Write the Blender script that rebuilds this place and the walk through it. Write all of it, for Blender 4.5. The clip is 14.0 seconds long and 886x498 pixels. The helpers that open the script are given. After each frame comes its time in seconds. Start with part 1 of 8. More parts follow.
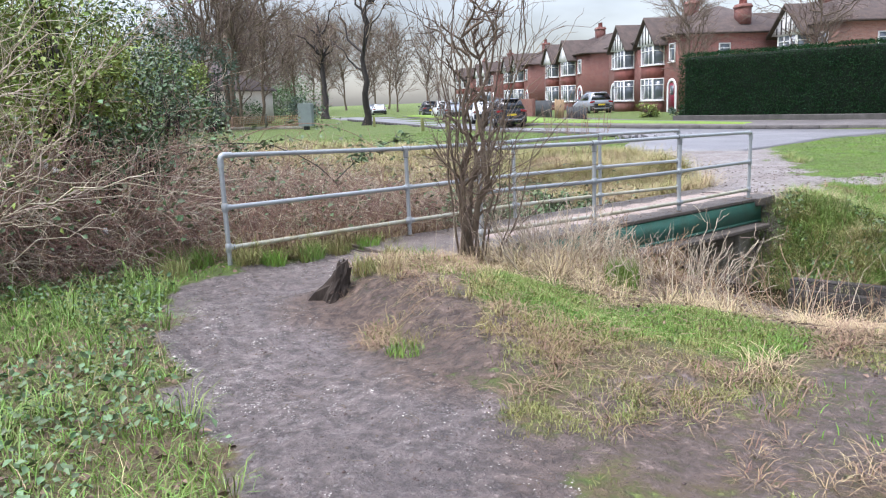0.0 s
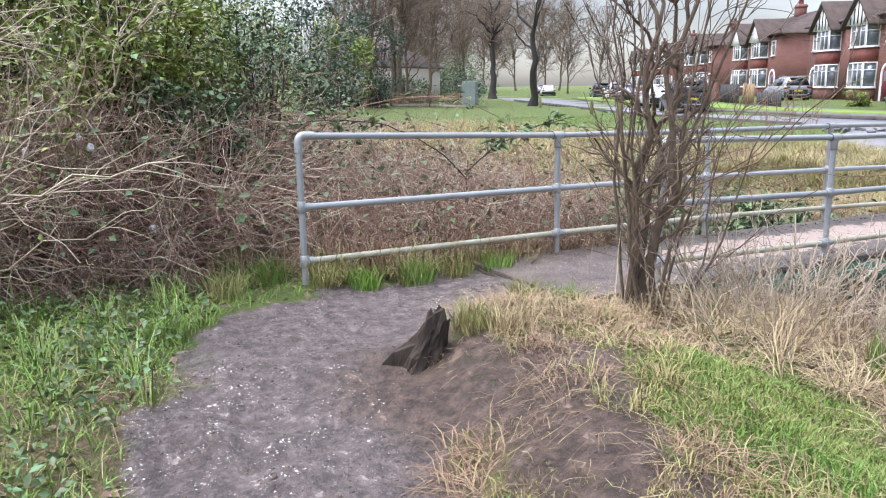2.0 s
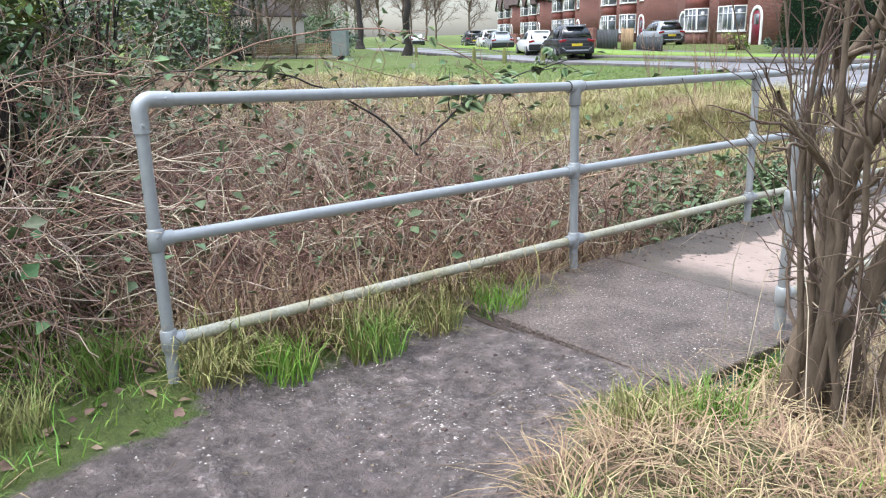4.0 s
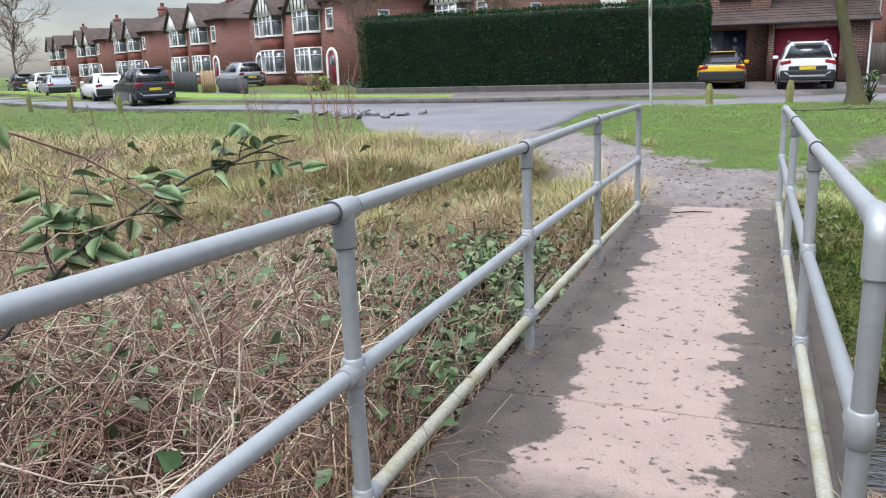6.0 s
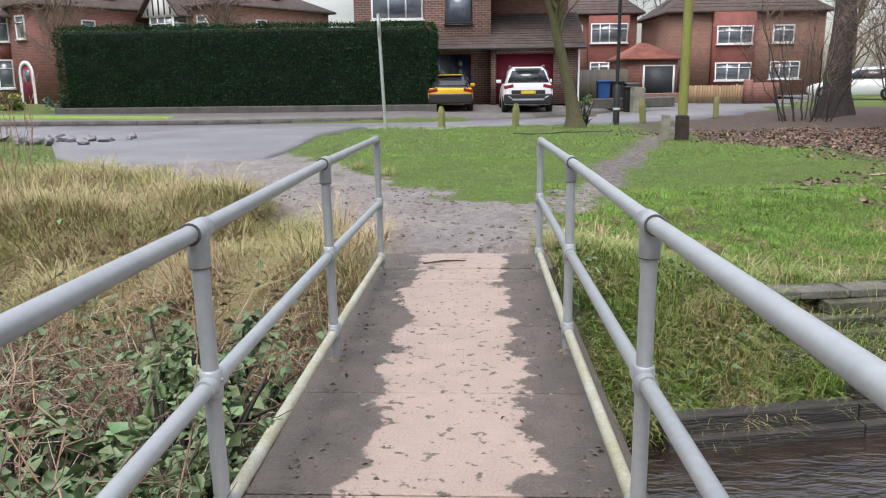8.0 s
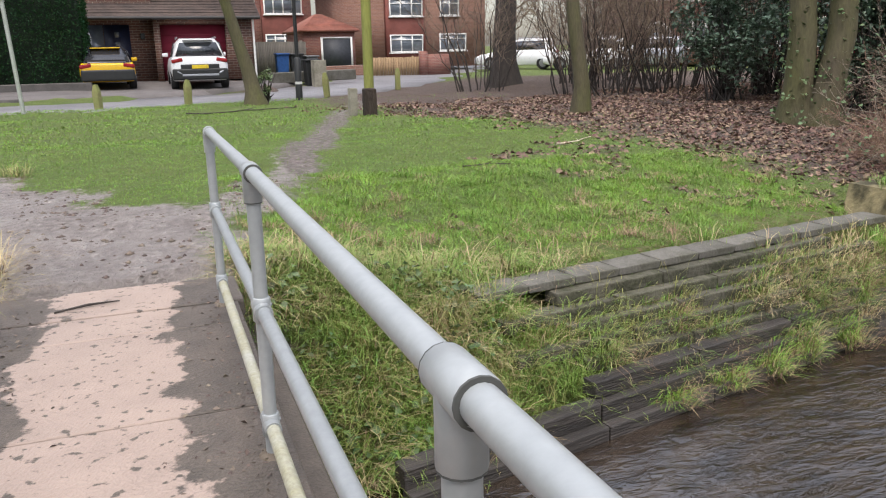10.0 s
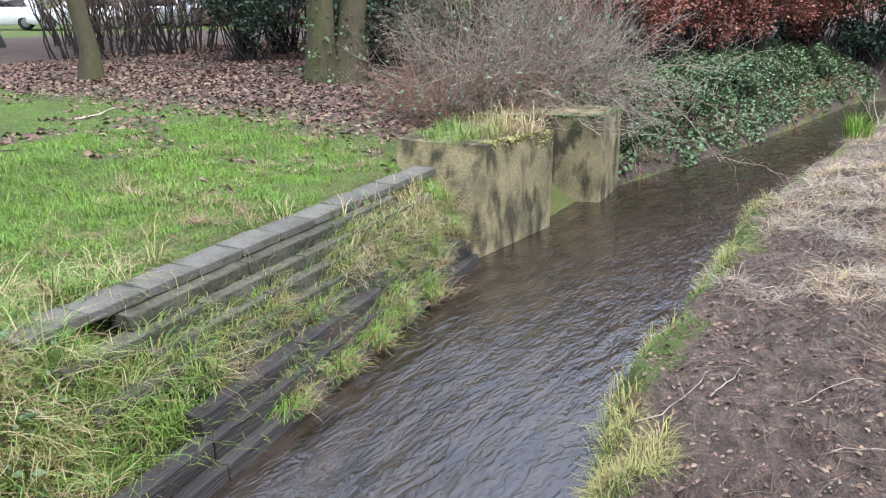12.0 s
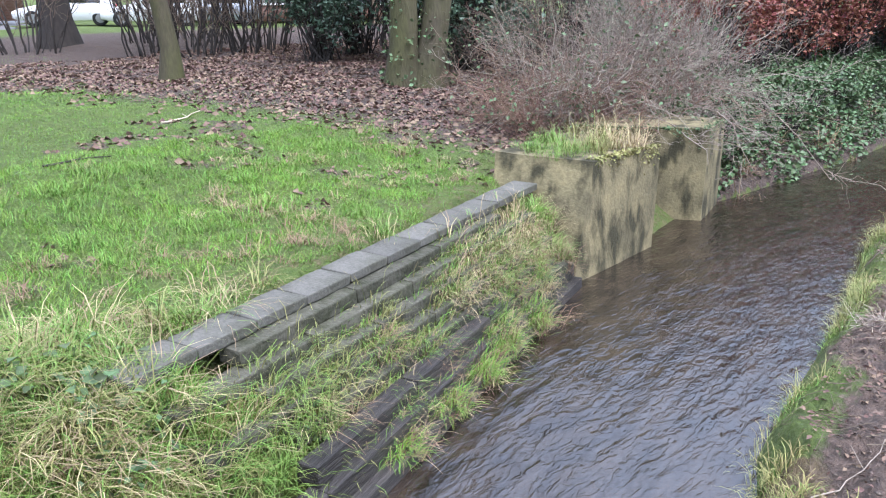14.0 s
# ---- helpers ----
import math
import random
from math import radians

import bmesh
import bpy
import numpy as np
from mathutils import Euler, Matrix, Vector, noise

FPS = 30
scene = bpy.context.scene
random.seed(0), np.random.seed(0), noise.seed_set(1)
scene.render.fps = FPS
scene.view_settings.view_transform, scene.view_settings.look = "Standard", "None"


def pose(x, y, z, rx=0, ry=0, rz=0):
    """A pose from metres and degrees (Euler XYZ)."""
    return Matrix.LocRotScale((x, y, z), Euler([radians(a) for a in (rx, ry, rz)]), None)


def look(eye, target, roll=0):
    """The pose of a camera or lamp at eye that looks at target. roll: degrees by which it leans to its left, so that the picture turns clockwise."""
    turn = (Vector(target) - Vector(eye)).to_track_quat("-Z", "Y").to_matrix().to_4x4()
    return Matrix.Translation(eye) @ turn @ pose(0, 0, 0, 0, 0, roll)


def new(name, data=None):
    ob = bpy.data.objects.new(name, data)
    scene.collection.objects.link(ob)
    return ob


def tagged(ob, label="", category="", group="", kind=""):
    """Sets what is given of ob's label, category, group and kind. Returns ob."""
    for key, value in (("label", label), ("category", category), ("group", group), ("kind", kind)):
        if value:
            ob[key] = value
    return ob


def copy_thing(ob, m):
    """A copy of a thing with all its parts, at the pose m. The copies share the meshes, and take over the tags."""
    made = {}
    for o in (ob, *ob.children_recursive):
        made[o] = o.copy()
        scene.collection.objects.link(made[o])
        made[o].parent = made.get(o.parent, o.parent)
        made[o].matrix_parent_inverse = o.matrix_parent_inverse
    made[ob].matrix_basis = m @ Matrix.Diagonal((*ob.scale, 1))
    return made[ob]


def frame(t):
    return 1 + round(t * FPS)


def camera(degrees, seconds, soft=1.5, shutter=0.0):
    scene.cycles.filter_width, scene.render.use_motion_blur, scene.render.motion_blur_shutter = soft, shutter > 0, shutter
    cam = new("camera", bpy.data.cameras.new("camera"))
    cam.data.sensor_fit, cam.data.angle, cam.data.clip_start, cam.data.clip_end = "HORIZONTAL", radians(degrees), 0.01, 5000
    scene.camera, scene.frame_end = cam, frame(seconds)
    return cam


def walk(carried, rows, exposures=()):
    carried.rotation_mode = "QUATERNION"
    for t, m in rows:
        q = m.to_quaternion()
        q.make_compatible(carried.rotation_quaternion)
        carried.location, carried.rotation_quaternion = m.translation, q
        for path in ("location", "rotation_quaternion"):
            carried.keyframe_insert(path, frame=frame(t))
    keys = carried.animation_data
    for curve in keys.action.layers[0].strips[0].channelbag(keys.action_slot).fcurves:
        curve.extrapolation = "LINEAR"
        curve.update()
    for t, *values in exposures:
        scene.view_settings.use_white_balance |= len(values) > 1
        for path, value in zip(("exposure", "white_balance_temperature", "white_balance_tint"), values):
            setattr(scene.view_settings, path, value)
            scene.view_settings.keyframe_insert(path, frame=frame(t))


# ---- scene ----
cam = camera(59.5, 14.0, soft=1.15)
PATH = [
    (0, (5.722, -7.519, 1.618), (4.226, -6.247, 1.242), -2.1),
    (0.5, (5.328, -7.121, 1.603), (3.741, -5.959, 1.241), -1.5),
    (1, (4.894, -6.675, 1.581), (3.235, -5.624, 1.2), -1.4),
    (1.5, (4.436, -6.155, 1.539), (2.731, -5.192, 1.131), -1.5),
    (2, (3.901, -5.927, 1.505), (2.178, -5.0, 1.093), -0.7),
    (4.5, (0.743, -4.809, 1.339), (-0.638, -3.482, 0.765), -2.0),
    (5, (0.226, -4.547, 1.324), (-0.966, -3.047, 0.751), -2.3),
    (5.5, (-0.246, -4.134, 1.377), (-1.217, -2.466, 0.851), -2.2),
    (6, (-0.608, -3.605, 1.447), (-1.332, -1.801, 0.979), -1.8),
    (6.5, (-0.777, -3.215, 1.422), (-1.323, -1.343, 0.98), -1.2),
    (7, (-0.848, -2.817, 1.446), (-1.221, -0.899, 1.018), -1.0),
    (9.3, (-0.785, -1.112, 1.451), (-0.459, 0.81, 1.003), -0.7),
    (9.5, (-0.739, -0.963, 1.424), (-0.327, 0.938, 0.959), -0.8),
    (10, (-0.638, -0.602, 1.404), (0.033, 1.213, 0.896), -1.0),
    (10.5, (-0.585, -0.308, 1.396), (0.373, 1.359, 0.846), -1.0),
    (11, (-0.486, -0.037, 1.35), (0.736, 1.438, 0.775), -0.7),
    (11.5, (-0.36, 0.205, 1.352), (1.068, 1.472, 0.756), -0.4),
    (12, (-0.314, 0.405, 1.354), (1.248, 1.493, 0.74), -0.3),
    (12.5, (-0.228, 0.562, 1.336), (1.414, 1.516, 0.709), -0.2),
    (13, (-0.099, 0.727, 1.338), (1.572, 1.624, 0.703), 0.2),
    (13.5, (-0.202, 0.93, 1.37), (1.445, 1.872, 0.74), 0.7),
    (14, (-0.191, 1.122, 1.416), (1.293, 2.312, 0.798), 0.2),
]
walk(cam, [(t, look(eye, target, roll)) for t, eye, target, roll in PATH],
     exposures=[(0, 1.10, 6300, 14), (2, 1.18, 6350, 15), (4.5, 1.18, 6350, 9), (5.2, 1.02, 6400, 9), (6, 0.82, 6450, 11), (6.5, 0.68, 6550, 12), (9.5, 0.66, 6950, 12), (11, 0.98, 7100, 14), (12, 1.16, 6200, 11), (12.5, 1.15, 5950, 13), (14, 1.28, 5850, 13)])

# ---- world and light: a bright overcast winter sky ----
world = bpy.data.worlds.new("overcast_sky")
scene.world = world
world.use_nodes = True
wt = world.node_tree
for n in list(wt.nodes):
    wt.nodes.remove(n)
sky = wt.nodes.new("ShaderNodeTexSky")
sky.sky_type, sky.sun_disc = "NISHITA", False
sky.sun_elevation, sky.sun_rotation = radians(66), radians(200)
sky.dust_density, sky.air_density = 1.0, 1.0
grey = wt.nodes.new("ShaderNodeHueSaturation")
grey.inputs["Saturation"].default_value = 0.50
cloud = wt.nodes.new("ShaderNodeTexNoise")
cloud.inputs["Scale"].default_value, cloud.inputs["Detail"].default_value = 2.6, 5.0
coord = wt.nodes.new("ShaderNodeTexCoord")
cmap = wt.nodes.new("ShaderNodeMapping")
cmap.inputs["Scale"].default_value = (1, 1, 3.0)
cramp = wt.nodes.new("ShaderNodeMapRange")
for k, v in (("From Min", 0.3), ("From Max", 0.7), ("To Min", 0.6), ("To Max", 1.6)):
    cramp.inputs[k].default_value = v
cmul = wt.nodes.new("ShaderNodeVectorMath")
cmul.operation = "SCALE"
# an overcast sky is about three times as bright overhead as at the horizon
wsep = wt.nodes.new("ShaderNodeSeparateXYZ")
wt.links.new(coord.outputs["Generated"], wsep.inputs[0])
zen = wt.nodes.new("ShaderNodeMapRange")
for k, v in (("From Min", 0.0), ("From Max", 1.0), ("To Min", 0.55), ("To Max", 4.2)):
    zen.inputs[k].default_value = v
wt.links.new(wsep.outputs["Z"], zen.inputs["Value"])
zmul = wt.nodes.new("ShaderNodeMath")
zmul.operation = "MULTIPLY"
wt.links.new(zen.outputs[0], zmul.inputs[0])
wt.links.new(cramp.outputs[0], zmul.inputs[1])
bg = wt.nodes.new("ShaderNodeBackground")
bg.inputs["Strength"].default_value = 0.086
wout = wt.nodes.new("ShaderNodeOutputWorld")
for a, b in ((sky.outputs[0], grey.inputs["Color"]), (coord.outputs["Generated"], cmap.inputs["Vector"]), (cmap.outputs[0], cloud.inputs["Vector"]),
             (cloud.outputs[0], cramp.inputs["Value"]), (grey.outputs[0], cmul.inputs[0]), (zmul.outputs[0], cmul.inputs["Scale"]),
             (cmul.outputs[0], bg.inputs["Color"]), (bg.outputs[0], wout.inputs["Surface"])):
    wt.links.new(a, b)
sun = new("sun", bpy.data.lights.new("sun", "SUN"))
sun.data.energy, sun.data.angle, sun.data.color = 1.5, radians(45), (1.0, 0.975, 0.93)
sun.matrix_world = look((0, 0, 50), (0.14, 0.38, 49.08))

# ---- materials ----
MATS = {}


def mat(name, colour, rough=0.8, metal=0.0, second=None, scale=8.0, mix=0.5, bump=0.0, bump_scale=60.0, island=0.0, objvar=0.0, spec=0.4, stretch=(1, 1, 1), fine=None, trans=0.0, coords="Object"):
    """A node material: two colours mixed by noise at a coarse and a fine scale, with relief and per-piece variation."""
    m = bpy.data.materials.new(name)
    MATS[name] = m
    m.use_nodes = True
    t, p = m.node_tree, m.node_tree.nodes["Principled BSDF"]
    link = t.links.new
    p.inputs["Roughness"].default_value, p.inputs["Metallic"].default_value = rough, metal
    p.inputs["Specular IOR Level"].default_value = spec
    tc = t.nodes.new("ShaderNodeTexCoord")
    mp = t.nodes.new("ShaderNodeMapping")
    mp.inputs["Scale"].default_value = stretch
    link(tc.outputs[coords], mp.inputs["Vector"])
    n1 = t.nodes.new("ShaderNodeTexNoise")
    n1.inputs["Scale"].default_value, n1.inputs["Detail"].default_value, n1.inputs["Roughness"].default_value = scale, 6.0, 0.62
    link(mp.outputs[0], n1.inputs["Vector"])
    r1 = t.nodes.new("ShaderNodeMapRange")
    r1.inputs["From Min"].default_value, r1.inputs["From Max"].default_value = 0.5 - 0.22, 0.5 + 0.22
    link(n1.outputs[0], r1.inputs["Value"])
    mx = t.nodes.new("ShaderNodeMix")
    mx.data_type = "RGBA"
    mx.inputs["A"].default_value = (*colour, 1)
    mx.inputs["B"].default_value = (*(second or tuple(c * 0.6 for c in colour)), 1)
    sc = t.nodes.new("ShaderNodeMath")
    sc.operation = "MULTIPLY"
    sc.inputs[1].default_value = mix * 2
    sc.use_clamp = True
    link(r1.outputs[0], sc.inputs[0])
    link(sc.outputs[0], mx.inputs["Factor"])
    out = mx.outputs["Result"]
    n2 = t.nodes.new("ShaderNodeTexNoise")
    n2.inputs["Scale"].default_value, n2.inputs["Detail"].default_value = bump_scale, 4.0
    link(mp.outputs[0], n2.inputs["Vector"])
    hv = t.nodes.new("ShaderNodeHueSaturation")
    link(out, hv.inputs["Color"])
    fm = t.nodes.new("ShaderNodeMapRange")
    fm.inputs["From Min"].default_value, fm.inputs["From Max"].default_value = 0.3, 0.7
    fm.inputs["To Min"].default_value, fm.inputs["To Max"].default_value = 1 - (fine or 0.15), 1 + (fine or 0.15)
    link(n2.outputs[0], fm.inputs["Value"])
    val = fm.outputs[0]
    for amount, node, socket in ((island, "ShaderNodeNewGeometry", "Random Per Island"), (objvar, "ShaderNodeObjectInfo", "Random")):
        if amount:
            g = t.nodes.new(node)
            gm = t.nodes.new("ShaderNodeMapRange")
            gm.inputs["To Min"].default_value, gm.inputs["To Max"].default_value = 1 - amount, 1 + amount
            link(g.outputs[socket], gm.inputs["Value"])
            mm = t.nodes.new("ShaderNodeMath")
            mm.operation = "MULTIPLY"
            link(val, mm.inputs[0])
            link(gm.outputs[0], mm.inputs[1])
            val = mm.outputs[0]
            if island:
                hm = t.nodes.new("ShaderNodeMapRange")
                hm.inputs["To Min"].default_value, hm.inputs["To Max"].default_value = 0.5 - 0.03, 0.5 + 0.03
                link(g.outputs[socket], hm.inputs["Value"])
                link(hm.outputs[0], hv.inputs["Hue"])
    link(val, hv.inputs["Value"])
    link(hv.outputs[0], p.inputs["Base Color"])
    if bump:
        b = t.nodes.new("ShaderNodeBump")
        b.inputs["Strength"].default_value, b.inputs["Distance"].default_value = min(1.0, bump), 0.02
        link(n2.outputs[0], b.inputs["Height"])
        link(b.outputs[0], p.inputs["Normal"])
    if trans:
        p.inputs["Transmission Weight"].default_value = trans
    return m


mat("galvanised", (0.365, 0.385, 0.385), 0.42, 0.3, (0.31, 0.33, 0.335), 7, 0.5, 0.05, 40, objvar=0.08, fine=0.05)
mat("galv_dirty", (0.48, 0.48, 0.42), 0.62, 0.2, (0.36, 0.34, 0.22), 5, 0.6, 0.2, 70, objvar=0.12)
mat("flange_rust", (0.20, 0.165, 0.125), 0.8, 0.1, (0.10, 0.075, 0.055), 14, 0.6, 0.3, 60)
mat("joint_grime", (0.09, 0.095, 0.09), 0.8, 0, (0.05, 0.05, 0.045), 30, 0.5)
mat("deck_mud", (0.13, 0.105, 0.086), 0.7, 0, (0.07, 0.06, 0.05), 5, 0.5, 0.5, 70)
mat("approach_slab", (0.18, 0.145, 0.125), 0.5, 0, (0.07, 0.053, 0.045), 5, 0.5, 1.0, 70, fine=0.55)
mat("mud_clod", (0.17, 0.125, 0.10), 0.8, 0, (0.09, 0.07, 0.06), 8, 0.5, 0, island=0.4)
mat("green_paint", (0.03, 0.15, 0.11), 0.5, 0, (0.05, 0.09, 0.06), 4, 0.4, 0.2, 40)
mat("concrete", (0.30, 0.28, 0.23), 0.85, 0, (0.15, 0.14, 0.10), 3, 0.6, 0.5, 40, objvar=0.12)
mat("old_concrete", (0.29, 0.24, 0.125), 0.85, 0, (0.13, 0.11, 0.062), 2.2, 0.6, 0.6, 30)
mat("coping_stone", (0.155, 0.145, 0.13), 0.85, 0, (0.085, 0.082, 0.062), 4, 0.6, 0.5, 50, objvar=0.15)
mat("step_block", (0.125, 0.115, 0.09), 0.85, 0, (0.045, 0.046, 0.026), 6, 0.6, 0.8, 30, objvar=0.2)
mat("wet_timber", (0.07, 0.06, 0.053), 0.6, 0, (0.025, 0.022, 0.02), 5, 0.6, 0.9, 24, objvar=0.2, stretch=(0.3, 3, 3))
mat("bark_brown", (0.20, 0.15, 0.105), 0.9, 0, (0.10, 0.075, 0.052), 12, 0.6, 0.8, 40, stretch=(1, 1, 0.25))
mat("bark_moss", (0.085, 0.066, 0.05), 0.9, 0, (0.085, 0.095, 0.024), 1.6, 0.38, 1.0, 26, stretch=(1, 1, 0.3))
mat("bark_dark", (0.060, 0.050, 0.043), 0.9, 0, (0.035, 0.03, 0.027), 10, 0.6, 0.8, 40, stretch=(1, 1, 0.25))
mat("twig_brown", (0.22, 0.16, 0.12), 0.8, 0, (0.11, 0.08, 0.06), 6, 0.5, 0, island=0.35)
mat("twig_pale", (0.55, 0.465, 0.36), 0.8, 0, (0.32, 0.25, 0.18), 6, 0.5, 0, island=0.3)
mat("twig_red", (0.35, 0.215, 0.16), 0.75, 0, (0.14, 0.08, 0.06), 6, 0.5, 0, island=0.35)
mat("stalk_grey", (0.36, 0.30, 0.25), 0.85, 0, (0.22, 0.175, 0.14), 3, 0.5, 0, island=0.35)
mat("straw", (0.46, 0.37, 0.22), 0.8, 0, (0.32, 0.235, 0.13), 3, 0.5, 0, island=0.3)
mat("straw_brown", (0.33, 0.23, 0.15), 0.8, 0, (0.19, 0.115, 0.065), 3, 0.5, 0, island=0.35)
mat("grass_green", (0.20, 0.34, 0.042), 0.55, 0, (0.115, 0.195, 0.034), 1.0, 0.5, 0, island=0.35)
mat("grass_lush", (0.125, 0.225, 0.038), 0.55, 0, (0.19, 0.25, 0.055), 2, 0.5, 0, island=0.4)
mat("grass_yellow", (0.215, 0.255, 0.078), 0.7, 0, (0.30, 0.24, 0.10), 1.5, 0.5, 0, island=0.3)
mat("leaf_bramble", (0.075, 0.135, 0.05), 0.45, 0, (0.11, 0.155, 0.07), 3, 0.5, 0, island=0.4)
mat("leaf_pale", (0.17, 0.23, 0.10), 0.5, 0, (0.12, 0.17, 0.08), 3, 0.5, 0, island=0.3)
mat("leaf_lime", (0.27, 0.32, 0.06), 0.5, 0, (0.12, 0.17, 0.035), 2, 0.6, 0, island=0.35)
mat("leaf_ever", (0.050, 0.095, 0.058), 0.4, 0, (0.08, 0.12, 0.075), 3, 0.5, 0, island=0.4)
mat("leaf_copper", (0.33, 0.12, 0.085), 0.6, 0, (0.20, 0.065, 0.05), 3, 0.5, 0, island=0.3)
mat("leaf_litter", (0.27, 0.17, 0.13), 0.75, 0, (0.12, 0.075, 0.055), 4, 0.6, 0, island=0.4)
mat("verge_turf", (0.13, 0.24, 0.03), 0.8, 0, (0.19, 0.26, 0.05), 3, 0.5, 0.6, 60, fine=0.3)
mat("hedge_green", (0.013, 0.042, 0.016), 0.9, 0, (0.020, 0.052, 0.018), 2, 0.5, 0, island=0.25, spec=0.03)
# near-black: the shade deep between the hedge leaves, put into the colour
mat("hedge_shade_core", (0.005, 0.013, 0.005), 0.9, 0, (0.003, 0.008, 0.003), 4, 0.5)
mat("tarmac", (0.22, 0.215, 0.22), 0.5, 0, (0.14, 0.135, 0.14), 0.5, 0.6, 0.3, 90)
mat("pavement", (0.15, 0.135, 0.13), 0.75, 0, (0.10, 0.09, 0.085), 0.9, 0.6, 0.3, 80)
mat("kerb_stone", (0.11, 0.10, 0.095), 0.85, 0, (0.06, 0.056, 0.052), 3, 0.5, 0.2, 40)
mat("brick_dark", (0.17, 0.08, 0.055), 0.85, 0, (0.10, 0.05, 0.04), 9, 0.5, 0.4, 30)
mat("brick_red", (0.30, 0.10, 0.065), 0.85, 0, (0.20, 0.075, 0.05), 2, 0.5, 0.3, 30)
mat("brick_orange", (0.34, 0.185, 0.135), 0.85, 0, (0.26, 0.14, 0.10), 2, 0.5, 0.3, 30)
mat("mortar", (0.38, 0.33, 0.28), 0.9)
mat("tile_hung", (0.25, 0.085, 0.066), 0.8, 0, (0.17, 0.06, 0.05), 3, 0.5, 0.3, 20)
mat("roof_tile", (0.115, 0.083, 0.07), 0.85, 0, (0.065, 0.05, 0.045), 2, 0.6, 0.5, 12)
mat("roof_red", (0.28, 0.10, 0.07), 0.8, 0, (0.18, 0.07, 0.05), 2, 0.6, 0.5, 12)
mat("white_paint", (0.75, 0.75, 0.73), 0.5, 0, (0.62, 0.61, 0.58), 2, 0.4)
mat("black_paint", (0.02, 0.02, 0.022), 0.5, 0, (0.035, 0.033, 0.03), 2, 0.4)
mat("window_glass", (0.16, 0.19, 0.22), 0.06, 0, (0.07, 0.08, 0.095), 0.9, 0.6, spec=0.8)
mat("navy_door", (0.016, 0.02, 0.045), 0.4)
mat("maroon_door", (0.20, 0.02, 0.04), 0.5, 0, (0.15, 0.016, 0.03), 2, 0.4)
mat("slate_door", (0.05, 0.055, 0.065), 0.55)
mat("fence_wood", (0.34, 0.23, 0.13), 0.8, 0, (0.24, 0.16, 0.09), 3, 0.6, 0.3, 30, objvar=0.15)
mat("fence_grey", (0.17, 0.145, 0.12), 0.85, 0, (0.10, 0.09, 0.075), 3, 0.6, 0.4, 30, objvar=0.15)
mat("fence_dark", (0.055, 0.06, 0.066), 0.7, 0, (0.04, 0.042, 0.046), 3, 0.5)
mat("post_moss", (0.22, 0.20, 0.09), 0.9, 0, (0.17, 0.20, 0.06), 3, 0.6, 0.5, 30)
mat("pole_green", (0.22, 0.23, 0.055), 0.8, 0, (0.18, 0.19, 0.06), 3, 0.5, 0.3, 30, stretch=(1, 1, 0.2))
mat("car_white", (0.72, 0.73, 0.74), 0.18, 0, (0.66, 0.66, 0.66), 2, 0.3, spec=0.6)
mat("car_yellow", (0.60, 0.37, 0.012), 0.2, 0, (0.62, 0.36, 0.01), 2, 0.3, spec=0.6)
mat("car_black", (0.018, 0.019, 0.022), 0.15, 0, (0.03, 0.03, 0.033), 2, 0.3, spec=0.6)
mat("car_red", (0.30, 0.02, 0.025), 0.2, 0, (0.24, 0.02, 0.02), 2, 0.3, spec=0.6)
mat("car_silver", (0.38, 0.40, 0.43), 0.25, 0.4, (0.32, 0.34, 0.36), 2, 0.3, spec=0.6)
mat("car_glass", (0.025, 0.03, 0.035), 0.05, spec=0.8)
mat("rubber", (0.02, 0.02, 0.02), 0.8)
mat("rim_metal", (0.35, 0.35, 0.36), 0.35, 0.7)
mat("tail_light", (0.28, 0.01, 0.012), 0.2, spec=0.6)
mat("plate_yellow", (0.75, 0.55, 0.04), 0.4)
mat("plate_white", (0.75, 0.75, 0.72), 0.4)
mat("bin_blue", (0.02, 0.09, 0.28), 0.5)
mat("bin_black", (0.022, 0.024, 0.024), 0.5)
mat("bin_grey", (0.16, 0.165, 0.165), 0.55)
mat("cabinet_green", (0.20, 0.235, 0.22), 0.6, 0, (0.15, 0.18, 0.17), 3, 0.5)
mat("sign_grey", (0.42, 0.44, 0.42), 0.5, 0.3, (0.33, 0.36, 0.30), 4, 0.5)
mat("stone_chip", (0.50, 0.45, 0.42), 0.8, 0, (0.24, 0.20, 0.185), 6, 0.5, objvar=0.2, island=0.5)
mat("stump_wood", (0.055, 0.04, 0.03), 0.9, 0, (0.03, 0.022, 0.017), 14, 0.6, 0.8, 40, stretch=(1, 1, 0.25))
mat("plastic_white", (0.70, 0.70, 0.68), 0.5)
mat("render_cream", (0.55, 0.50, 0.42), 0.85, 0, (0.45, 0.41, 0.35), 2, 0.5)


